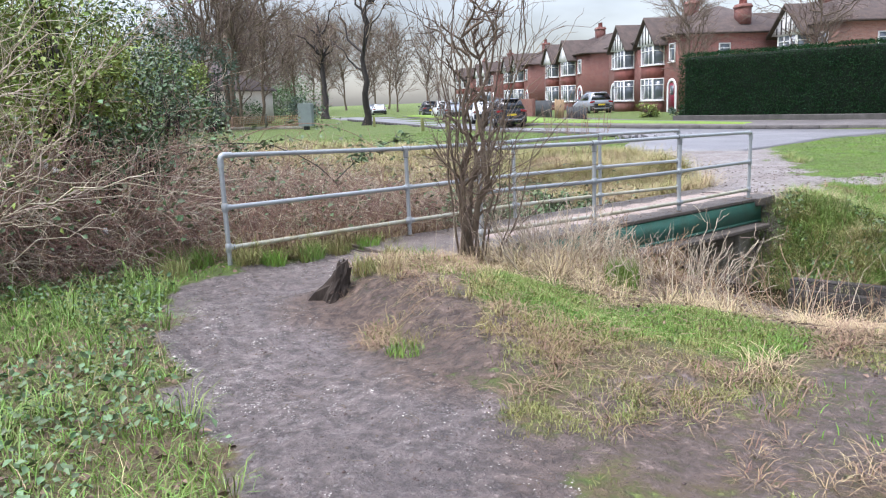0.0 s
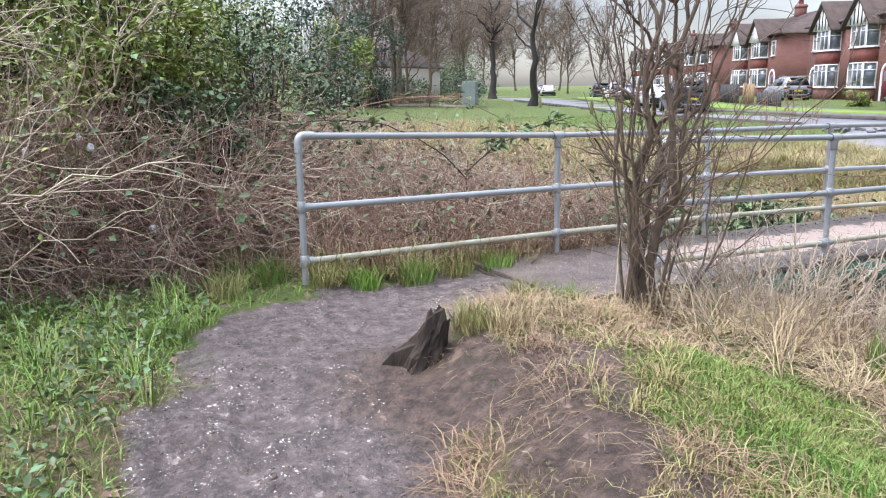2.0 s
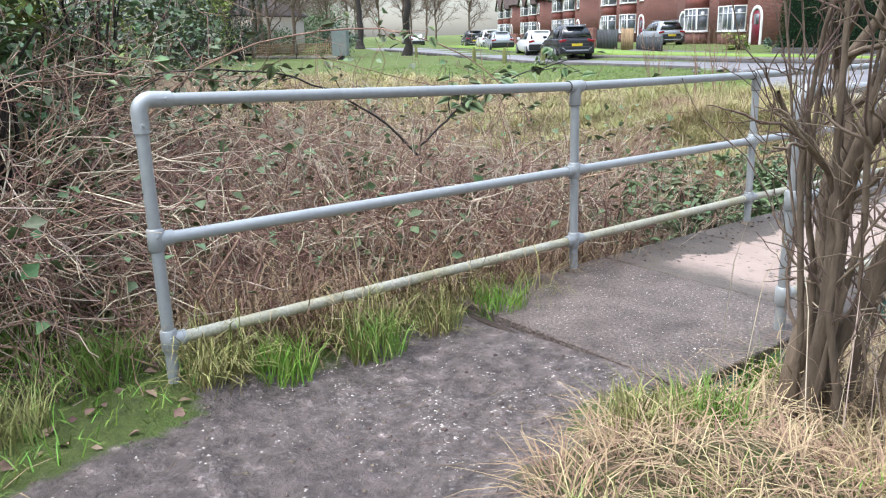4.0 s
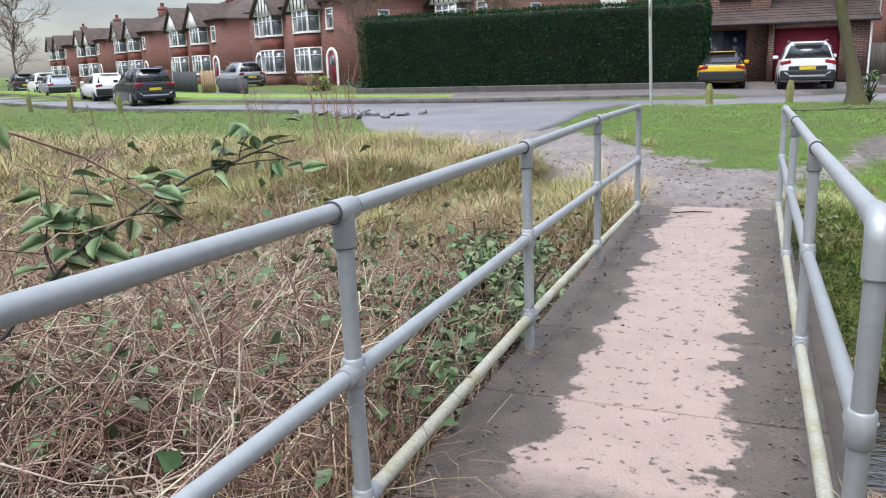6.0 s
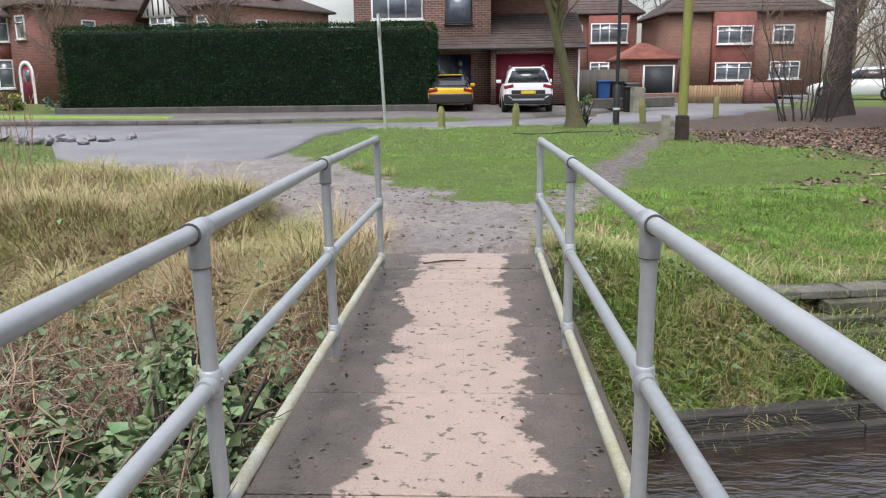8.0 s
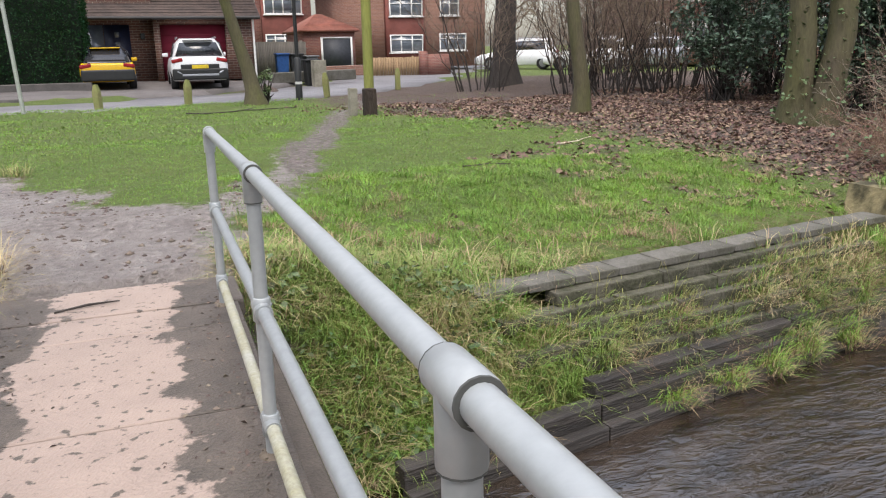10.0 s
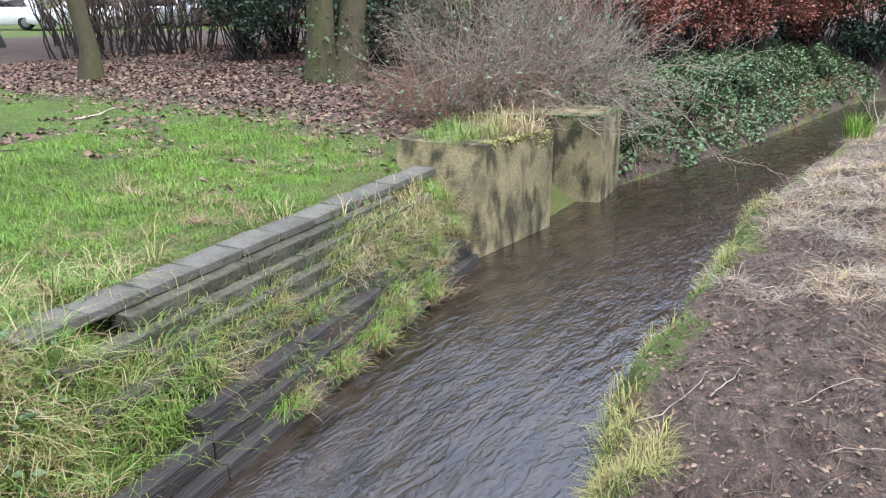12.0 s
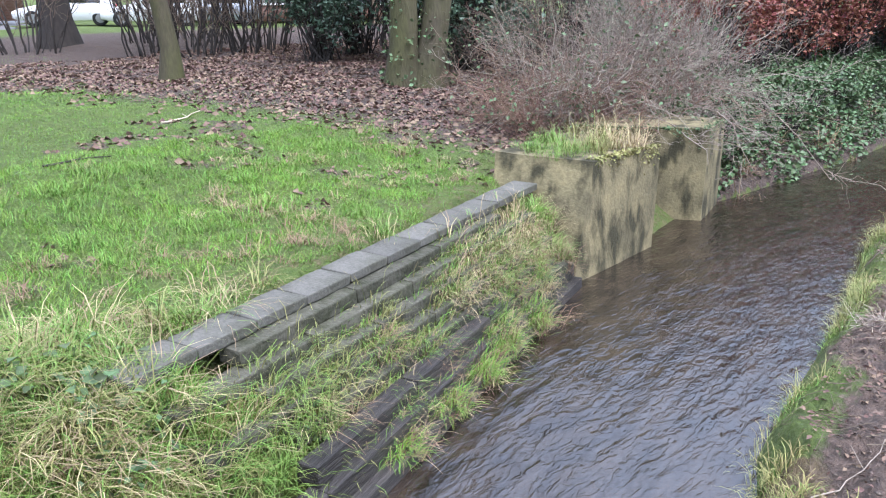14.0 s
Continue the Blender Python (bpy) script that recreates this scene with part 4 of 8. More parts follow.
def block_material():
    m = MATS["old_concrete"].copy()
    m.name = "weathered_block"
    MATS["weathered_block"] = m
    t = m.node_tree
    p = t.nodes["Principled BSDF"]
    old = p.inputs["Base Color"].links[0].from_socket
    tc = t.nodes.new("ShaderNodeTexCoord")
    mp = t.nodes.new("ShaderNodeMapping")
    mp.inputs["Scale"].default_value = (2.2, 2.2, 1.0)
    n = t.nodes.new("ShaderNodeTexNoise")
    n.inputs["Scale"].default_value, n.inputs["Detail"].default_value = 2.4, 8
    r = t.nodes.new("ShaderNodeMapRange")
    r.inputs["From Min"].default_value, r.inputs["From Max"].default_value = 0.46, 0.62
    mix = t.nodes.new("ShaderNodeMix")
    mix.data_type = "RGBA"
    mix.inputs["B"].default_value = (0.045, 0.040, 0.02, 1)
    ln = t.links.new
    ln(tc.outputs["Object"], mp.inputs[0])
    ln(mp.outputs[0], n.inputs["Vector"])
    ln(n.outputs[0], r.inputs["Value"])
    ln(r.outputs[0], mix.inputs["Factor"])
    ln(old, mix.inputs["A"])
    ln(mix.outputs["Result"], p.inputs["Base Color"])


block_material()


def concrete_block(outline_top, outline_bottom, z0, z1, label):
    bm = bmesh.new()
    n = len(outline_top)
    levels = 5
    rings = []
    for l in range(levels):
        f = l / (levels - 1)
        rings.append([bm.verts.new((b[0] + (a[0] - b[0]) * f, b[1] + (a[1] - b[1]) * f, z0 + (z1 - z0) * f)) for a, b in zip(outline_top, outline_bottom)])
    for a, b in zip(rings, rings[1:]):
        for i in range(n):
            bm.faces.new((a[i], a[(i + 1) % n], b[(i + 1) % n], b[i]))
    bm.faces.new(rings[-1])
    bm.faces.new(rings[0][::-1])
    bmesh.ops.bevel(bm, geom=[e for e in bm.edges if e.calc_face_angle(0) > 0.4], offset=0.03, segments=2, affect="EDGES")
    bmesh.ops.subdivide_edges(bm, edges=[e for e in bm.edges if e.calc_length() > 0.4], cuts=2)
    for v in bm.verts:
        v.co += Vector(noise.noise_vector(v.co * 3)) * 0.012
    return tagged(part("concrete_block", bm, "weathered_block"), label, "concrete block", "stream outfall blocks")


concrete_block([(6.62, 5.85), (6.80, 4.78), (8.10, 4.64), (8.25, 5.9)], [(6.30, 5.75), (6.34, 4.69), (8.10, 4.63), (8.25, 5.9)], -1.6, -0.165, "stained mossy concrete block standing in the stream edge")
concrete_block([(8.75, 6.2), (9.55, 4.62), (10.55, 4.78), (10.5, 6.4)], [(8.75, 6.2), (9.55, 4.6), (10.55, 4.76), (10.5, 6.4)], -1.6, -0.160, "stained yellowish concrete block standing in the stream edge")
tagged(part("concrete_block", rounded(0.9, 0.35, 1.2, 0.03, 2), "weathered_block", None, "", pose(8.55, 5.25, -1.6)), "mossy concrete wall joining the two outfall blocks", "concrete block", "stream outfall blocks")

# ---- plants ----


def blades(P, H, W, lean=0.5, seed=1, spread=None):
    """Vertices and faces of grass blades at places P, with heights H and widths W."""
    r = np.random.default_rng(seed)
    n = len(P)
    H, W = H * np.ones(n), W * np.ones(n)
    az = r.uniform(0, 2 * np.pi, n) if spread is None else spread + r.normal(0, 0.6, n)
    d = np.stack([np.cos(az), np.sin(az), 0 * az], -1)
    tw = az + r.uniform(-1.5, 1.5, n)
    s = np.stack([-np.sin(tw), np.cos(tw), 0 * az], -1) * (W / 2)[:, None]
    l = (r.uniform(0.2, 1.0, n) * lean)[:, None] * H[:, None]
    up = np.stack([0 * H, 0 * H, H], -1)
    up2 = up * np.sqrt(np.clip(1 - (l / H[:, None]) ** 2 * 0.6, 0.15, 1))
    b = P - up * 0.08
    m = P + up2 * 0.6 + d * l * 0.38
    t = P + up2 * r.uniform(0.8, 1.0, (n, 1)) + d * l
    v = np.stack([b - s, b + s, m + s * 0.75, m - s * 0.75, t], 1).reshape(-1, 3)
    i = np.arange(n)[:, None] * 5
    return v, [i + np.array([0, 1, 2, 3]), i + np.array([3, 2, 4])]


def tussocks(n, per, x0, x1, y0, y1, seed, keep, L=(0.2, 0.5), W=0.006, rise=0.5, zfun=None, radius=0.05, vary=0.28):
    """Mop-headed grass clumps whose blades arch outwards and droop; vertices and faces."""
    r = np.random.default_rng(seed)
    c = scatter(n, x0, x1, y0, y1, seed, keep)
    size = r.uniform(0.6, 1.25, len(c))
    c, size = np.repeat(c, per, 0), np.repeat(size, per)
    m = len(c)
    az = r.uniform(0, 2 * np.pi, m)
    d = np.stack([np.cos(az), np.sin(az)], -1)
    c[:, :2] += d * r.uniform(0, radius, (m, 1)) + r.normal(0, radius * 0.6, (m, 2))
    c[:, 2] = (zfun or land)(c[:, 0], c[:, 1])
    len_ = r.uniform(*L, m) * size
    up = np.abs(r.normal(rise, vary, m))
    f = [0.0, 0.4, 0.75, 1.0]
    hz = [0.0, 0.42, 0.50, 0.36]
    ring = []
    s = np.stack([-d[:, 1], d[:, 0]], -1) * W / 2
    s = s * np.cos(r.uniform(-1, 1, m))[:, None]
    jit = r.normal(0, 0.25, m)
    for k in range(4):
        a = az + jit * f[k]
        o = c.copy()
        o[:, 0] += np.cos(a) * len_ * f[k] * np.sqrt(np.clip(1 - up ** 2 * 0.5, 0.2, 1))
        o[:, 1] += np.sin(a) * len_ * f[k] * np.sqrt(np.clip(1 - up ** 2 * 0.5, 0.2, 1))
        o[:, 2] += len_ * hz[k] * up * 2 + (-0.02 if k == 0 else 0.012)
        w = np.c_[s * (1, 0.9, 0.6, 0.15)[k], np.zeros(m)]
        ring += [o - w, o + w]
    v = np.stack(ring, 1).reshape(-1, 3)
    i = np.arange(m)[:, None] * 8
    return v, [np.concatenate([i + np.array([k, k + 1, k + 3, k + 2]) for k in (0, 2, 4)])]


def leafage(P, size, seed=1, flat=0.5, long=1.5):
    """Many folded leaves at places P."""
    r = np.random.default_rng(seed)
    n = len(P)
    a = r.normal(0, 1, (n, 3))
    a[:, 2] = a[:, 2] * flat - 0.15
    a /= np.linalg.norm(a, axis=1, keepdims=True)
    up = r.normal(0, 0.55, (n, 3)) + np.array([0, 0, 1.0])
    s = np.cross(a, up)
    s /= np.linalg.norm(s, axis=1, keepdims=True) + 1e-9
    nrm = np.cross(s, a)
    L = size * r.uniform(0.6, 1.35, (n, 1))
    w = L / long * 0.5
    b, t = P, P + a * L
    m = P + a * L * 0.45
    v = np.stack([b, m + s * w + nrm * w * 0.35, t - nrm * w * 0.3, m - s * w + nrm * w * 0.35], 1).reshape(-1, 3)
    i = np.arange(n)[:, None] * 4
    return v, [i + np.array([0, 1, 2]), i + np.array([0, 2, 3])]


def broadleaves(P, size, seed):
    """Oval, pointed leaves folded along the midrib."""
    r = np.random.default_rng(seed)
    n = len(P)
    a = r.normal(0, 1, (n, 3)) * (1, 1, 0.4) - (0, 0, 0.2)
    a /= np.linalg.norm(a, axis=1, keepdims=True)
    s = np.cross(a, r.normal(0, 0.5, (n, 3)) + (0, 0, 1.0))
    s /= np.linalg.norm(s, axis=1, keepdims=True) + 1e-9
    up = np.cross(s, a)
    L = size * r.uniform(0.5, 1.25, (n, 1))
    k = [(0.0, 0.0), (0.15, 0.22), (0.42, 0.33), (0.72, 0.22), (1.0, 0.0)]
    mid = [P + a * L * u - up * L * 0.18 * u ** 2 for u, w in k]
    rim = [[m + sg * s * L * w + up * L * w * 0.35 for m, (u, w) in zip(mid, k)][1:4] for sg in (1, -1)]
    v = np.stack(mid + rim[0] + rim[1], 1).reshape(-1, 3)
    i = np.arange(n)[:, None] * 11
    tri, quad = [], []
    for o in (5, 8):
        tri += [i + np.array([0, 1, o]), i + np.array([3, 4, o + 2])]
        quad += [i + np.array([1, 2, o + 1, o]), i + np.array([2, 3, o + 2, o + 1])]
    return v, [np.concatenate(tri), np.concatenate(quad)]


def stuff(name, v, f, material, label, category):
    return tagged(part(name, np_mesh(name, v, f), material), label, category, kind="stuff")


def scatter(n, x0, x1, y0, y1, seed, keep=None):
    r = np.random.default_rng(seed)
    x, y = r.uniform(x0, x1, n), r.uniform(y0, y1, n)
    if keep is not None:
        k = keep(x, y, r.uniform(0, 1, n))
        x, y = x[k], y[k]
    return np.stack([x, y, land(x, y)], -1)


def tufts(n, per, x0, x1, y0, y1, seed, keep, radius=0.09):
    """Places of blades that stand in clumps."""
    c = scatter(n, x0, x1, y0, y1, seed, keep)
    r = np.random.default_rng(seed + 99)
    c = np.repeat(c, per, 0)
    c[:, :2] += r.normal(0, radius, (len(c), 2))
    c[:, 2] = land(c[:, 0], c[:, 1])
    return c


def arcs(P, az, length, rise, droop, k=7, seed=1, wander=0.12):
    """Arching stems: starts P, headings az, lengths, rise (start slope) and droop."""
    r = np.random.default_rng(seed)
    n = len(P)
    u = np.linspace(0, 1, k)[None, :, None]
    d = np.stack([np.cos(az), np.sin(az), 0 * az], -1)[:, None]
    length, rise, droop = (np.asarray(q, float) * np.ones(n) for q in (length, rise, droop))
    hor = np.cos(rise)[:, None, None] * length[:, None, None] * u
    ver = np.sin(rise)[:, None, None] * length[:, None, None] * u - droop[:, None, None] * length[:, None, None] * u ** 2
    w = np.cumsum(r.normal(0, wander / k, (n, k, 3)), 1) * length[:, None, None]
    w -= w[:, :1]
    return P[:, None] + d * hor + np.array([0, 0, 1.0]) * ver + w


def join(*pieces):
    g = Geo()
    for v, f in pieces:
        g.add(v, f if isinstance(f, list) else [f])
    return g


def tapered(paths, r0, r1):
    k = paths.shape[1]
    return np.asarray(r0, float).reshape(-1, 1) * np.ones((len(paths), 1)) * (1 - np.linspace(0, 1, k)) + np.asarray(r1, float) * np.linspace(0, 1, k)


def sprout(paths, per, length, angle, seed, lo=0.25, k=6, lift=0.15, wander=0.2):
    """Side branches off given paths."""
    r = np.random.default_rng(seed)
    n, kk, _ = paths.shape
    idx = np.repeat(np.arange(n), per)
    u = r.uniform(lo, 1.0, len(idx))
    f = u * (kk - 1)
    i = np.minimum(f.astype(int), kk - 2)
    fr = (f - i)[:, None]
    p = paths[idx, i] * (1 - fr) + paths[idx, i + 1] * fr
    t = paths[idx, i + 1] - paths[idx, i]
    t /= np.linalg.norm(t, axis=1, keepdims=True) + 1e-9
    q = r.normal(0, 1, (len(idx), 3))
    q -= (q * t).sum(1, keepdims=True) * t
    q /= np.linalg.norm(q, axis=1, keepdims=True) + 1e-9
    a = angle * r.uniform(0.6, 1.3, (len(idx), 1))
    d = t * np.cos(a) + q * np.sin(a) + np.array([0, 0, lift])
    d /= np.linalg.norm(d, axis=1, keepdims=True)
    L = length * r.uniform(0.5, 1.2, (len(idx), 1)) * (1.15 - 0.5 * u[:, None])
    s = np.linspace(0, 1, k)[None, :, None]
    w = np.cumsum(r.normal(0, wander / k, (len(idx), k, 3)), 1)
    w -= w[:, :1]
    return p[:, None] + d[:, None] * L[:, None] * s + w * L[:, None]


def bare_tree(name, m, height, girth, seed, label, category, bark="bark_brown", lean=(0, 0), forks=1, limbs=9, limb_len=0.45, twig="twig_brown", spread=0.75, levels=3, start=0.3, ivy=0, group="", flare=0.25, density=1.0, bend=0.05, fine=1.0):
    """A leafless tree: a tapered, flared trunk, limbs and twigs."""
    r = np.random.default_rng(seed)
    root = thing(name, m, label, category, group)
    k = 14
    u = np.linspace(0, 1, k)
    trunks = []
    for f in range(forks):
        a = 2 * np.pi * f / max(forks, 1) + 0.6
        off = np.array([np.cos(a), np.sin(a)]) * (0.8 * girth if forks > 1 else 0)
        wob = np.cumsum(r.normal(0, bend * height / k, (k, 2)), 0)
        xy = off[None] * (1 + 2.2 * u[:, None] * (forks > 1)) + np.array(lean)[None] * (u[:, None] ** 1.2) * height + wob - wob[:1]
        trunks.append(np.c_[xy, u * height - 0.15])
    trunks = np.array(trunks)
    rad = girth * (1 - 0.85 * u) + girth * flare * 2 * np.exp(-u * height / 0.25)
    v, q = tubes(trunks, np.tile(rad, (forks, 1)), 12)
    v += np.array([noise.noise(Vector(p) * 5) for p in v])[:, None] * girth * 0.12
    part("trunk", smooth(np_mesh("trunk", v, [q])), bark, root)
    l1 = sprout(trunks, limbs, height * limb_len, spread, seed + 1, start, 8, 0.35, 0.35)
    l2 = sprout(l1, int(6 * density), height * limb_len * 0.5, 0.7, seed + 2, 0.15, 6, 0.15, 0.3)
    pieces = [(l1, girth * 0.40, 0.012 * fine, 6), (l2, girth * 0.15, 0.007 * fine, 4)]
    if levels > 2:
        l3 = sprout(l2, int(6 * density), height * limb_len * 0.24, 0.7, seed + 3, 0.1, 4, 0.1, 0.25)
        pieces.append((l3, max(0.006, girth * 0.05) * fine, 0.003 * fine, 3))
    g = join(*[tubes(p, tapered(p, a, b), s) for p, a, b, s in pieces[:1]])
    tagged(part("limb_frame", smooth(g.mesh("limb_frame")), bark, root), kind="stuff")
    g = join(*[tubes(p, tapered(p, a, b), s) for p, a, b, s in pieces[1:]])
    part("crown", g.mesh("crown"), twig, root)
    if ivy:
        n = ivy
        h = r.uniform(0, 1, n) ** 1.6 * height * 0.35
        a = r.uniform(0, 2 * np.pi, n)
        i = r.integers(0, forks, n)
        c = np.stack([np.interp(h, trunks[0][:, 2], trunks[0][:, 0]), np.interp(h, trunks[0][:, 2], trunks[0][:, 1])], -1)
        c = np.where((i == 0)[:, None], c, np.stack([np.interp(h, trunks[-1][:, 2], trunks[-1][:, 0]), np.interp(h, trunks[-1][:, 2], trunks[-1][:, 1])], -1))
        rr = np.interp(h / height, u, rad) * r.uniform(1.0, 1.3, n)
        P = np.stack([c[:, 0] + np.cos(a) * rr, c[:, 1] + np.sin(a) * rr, h], -1)
        v, f = leafage(P, 0.07, seed + 5, 0.6, 1.1)
        part("ivy", np_mesh("ivy", v, f), "leaf_bramble", root, "dark ivy on the trunk")
    return root


def stem_shrub(name, m, stems, height, radius, seed, label, category, twig="twig_brown", leaf=None, leaf_n=0, leaf_size=0.05, per=6, lean=0.25, stem_r=0.02, twig2=None, level3=4, droop=0.12, long=1.5, flat=0.5, base=0.12, group="", aside=None):
    """A many-stemmed shrub with twigs, bare or in leaf."""
    r = np.random.default_rng(seed)
    root = thing(name, m, label, category, group)
    a = r.uniform(0, 2 * np.pi, stems)
    P = np.stack([np.cos(a) * base * r.uniform(0, 1, stems), np.sin(a) * base * r.uniform(0, 1, stems), np.full(stems, -0.08)], -1)
    H = height * r.uniform(0.6, 1.05, stems)
    wander = 0.16 if leaf is None else 0.28
    l0 = arcs(P, a + r.normal(0, 0.4, stems), H, np.pi / 2 - np.abs(r.normal(0, 1, stems)) * lean - radius / height * 0.5, droop * r.uniform(0, 1, stems), 10, seed + 1, wander)
    l1 = sprout(l0, per, height * 0.42, 0.65, seed + 2, 0.15, 7, 0.25, 0.3)
    l2 = sprout(l1, level3, height * 0.18, 0.8, seed + 3, 0.15, 5, 0.1, 0.3)
    if aside is not None:
        for q in (l0, l1, l2):
            q[..., 0] = np.where(q[..., 0] < aside, aside + (q[..., 0] - aside) * 0.12, q[..., 0])
    rad = tapered(l0, stem_r * r.uniform(0.6, 1.3, stems), 0.004)
    for j in range(stems):
        part("stem", smooth(join(tubes(l0[j:j + 1], rad[j:j + 1], 6)).mesh("stem")), twig, root)
    tagged(part("twig_spray", join(tubes(l1, tapered(l1, stem_r * 0.32, 0.003), 4), tubes(l2, tapered(l2, stem_r * 0.16 + 0.001, 0.0018), 3)).mesh("twig_spray"), twig2 or twig, root), kind="stuff")
    if leaf:
        pts = np.concatenate([l1.reshape(-1, 3), l2.reshape(-1, 3)])
        pts = pts[r.integers(0, len(pts), leaf_n)] + r.normal(0, leaf_size * 0.7, (leaf_n, 3))
        v, f = leafage(pts, leaf_size, seed + 4, flat, long)
        part("leaves", np_mesh("leaves", v, f), leaf, root)
    return root


def bramble(m, n, size, height, seed, label, xmax=9.0, leaf_n=500, leaf_size=0.068, group="bramble thickets", mats=("twig_red", "twig_pale"), leaf="leaf_bramble", leaf_low=0.35):
    """A tangle of arching canes with scattered leaves."""
    r = np.random.default_rng(seed)
    root = thing("bramble", m, label, "bramble", group)
    out = []
    for s, mname in enumerate(mats):
        k = n if s == 0 else n // 2
        P = np.stack([r.uniform(-size, size, k), r.uniform(-size, size, k), r.uniform(-0.15, height * 0.5, k)], -1)
        c = arcs(P, r.uniform(0, 2 * np.pi, k), height * r.uniform(0.8, 2.2, k), r.uniform(0.1, 1.45, k), r.uniform(0.3, 1.0, k), 8, seed + s, 0.30)
        c[:, :, 2] = np.maximum(c[:, :, 2], -0.1 + 0.05 * r.uniform(0, 1, (k, 1)))
        c[:, :, 0] = np.where(c[:, :, 0] > xmax, xmax - 0.15 * (c[:, :, 0] - xmax), c[:, :, 0])
        tw = sprout(c, 3, 0.35 * height, 0.7, seed + 10 + s, 0.2, 5, 0.0, 0.5)
        tagged(part("cane_tangle", join(tubes(c, tapered(c, r.uniform(0.0028, 0.0062, k), 0.0018), 3), tubes(tw, tapered(tw, 0.0028, 0.0014), 3)).mesh("cane_tangle"), mname, root), kind="stuff")
        out.append(c)
    if leaf_n:
        pts = np.concatenate(out).reshape(-1, 3)
        pts = pts[pts[:, 2] > height * leaf_low]
        pts = pts[r.integers(0, len(pts), leaf_n)] + r.normal(0, 0.05, (leaf_n, 3))
        v, f = leafage(pts, leaf_size, seed + 20, 0.35, 1.35)
        part("leaves", np_mesh("leaves", v, f), leaf, root)
    return root


def evergreen(name, m, size, n, leaf_size, seed, label, category, leaf="leaf_ever", long=1.6, lumps=26, group="", shell=0.5, twigs=60):
    """A leafy bush: clumps of leaves round branches, with gaps and an uneven outline."""
    r = np.random.default_rng(seed)
    root = thing(name, m, label, category, group)
    sx, sy, sz = size
    d = r.normal(0, 1, (lumps, 3))
    d /= np.linalg.norm(d, axis=1, keepdims=True)
    c = d * r.uniform(0.45, 0.95, (lumps, 1)) * np.array([sx, sy, sz * 0.5]) + np.array([0, 0, sz * 0.52])
    c[:, 2] = np.clip(c[:, 2], 0.15, None)
    i = r.integers(0, lumps, n)
    q = r.normal(0, 1, (n, 3))
    q /= np.linalg.norm(q, axis=1, keepdims=True)
    rad = (min(sx, sy, sz) * 0.36) * r.uniform(0.6, 1.25, (lumps, 1))[i]
    P = c[i] + q * rad * r.uniform(shell, 1.0, (n, 1))
    P[:, 2] = np.maximum(P[:, 2], 0.02)
    v, f = leafage(P, leaf_size, seed + 1, 0.6, long)
    part("leaves", np_mesh("leaves", v, f), leaf, root)
    b = np.stack([r.normal(0, sx * 0.12, twigs), r.normal(0, sy * 0.12, twigs), np.zeros(twigs)], -1)
    t = c[r.integers(0, lumps, twigs)] + r.normal(0, 0.1, (twigs, 3))
    u = np.linspace(0, 1, 6)[None, :, None]
    w = r.normal(0, 0.05, (twigs, 6, 3)) * u
    path = b[:, None] * (1 - u) + t[:, None] * u + w * sz * 0.3
    tagged(part("branch_frame", join(tubes(path, tapered(path, 0.02, 0.006), 4)).mesh("branch_frame"), "bark_dark", root), kind="stuff")
    return root


# grass and straw, stretch by stretch
def off_path(limit=0.35):
    def keep(x, y, u):
        d, s, l = zones(x, y)
        on_deck = (x > -1.75) & (x < -0.2) & (y > -2.75) & (y < 4.75)
        return (d < limit) & ~on_deck & (road_side(x, y) < -0.1)
    return keep


def green_keep(x, y, u):
    d, s, l = zones(x, y)
    deck = (x > -1.75) & (x < -0.2) & (y > -2.75) & (y < 4.75)
    yn, yf = np.interp(x, *NEAR_TOE.T), np.interp(x, *FAR_TOE.T)
    wet = (y > yn - 0.12) & (y < yf + 0.12)
    return (u > d * 1.25) & (u > l * 0.93) & (u > s * 0.80) & ~deck & ~wet & (road_side(x, y) < -0.1)


def straw_keep(x, y, u):
    d, s, l = zones(x, y)
    deck = (x > -1.78) & (x < -0.2) & (y > -2.8) & (y < 4.75)
    yn, yf = np.interp(x, *NEAR_TOE.T), np.interp(x, *FAR_TOE.T)
    wet = (y > yn - 0.1) & (y < yf + 0.1)
    return (u < s) & (d < 0.5) & ~deck & ~wet


def clear_coping(x, y):
    """True away from the coping stones."""
    t = ((x - C0.x) * run.x + (y - C0.y) * run.y) / length ** 2
    d = (x - C0.x - t * run.x) * side.x + (y - C0.y - t * run.y) * side.y
    return (t < 0.15) | (d > 0.26) | (d < -0.13 + 0.07 * vnoise(x, y, 0.3, 63))




def on_apron(x, y):
    l, r_ = np.array(APRON_L)[::-1], np.array(APRON_R)[::-1]
    return (y > 10.7) & (y < 20.5) & (x > np.interp(y, l[:, 1], l[:, 0]) - 0.1) & (x < np.interp(y, r_[:, 1], r_[:, 0]) + 0.1)


rr = np.random.default_rng(3)
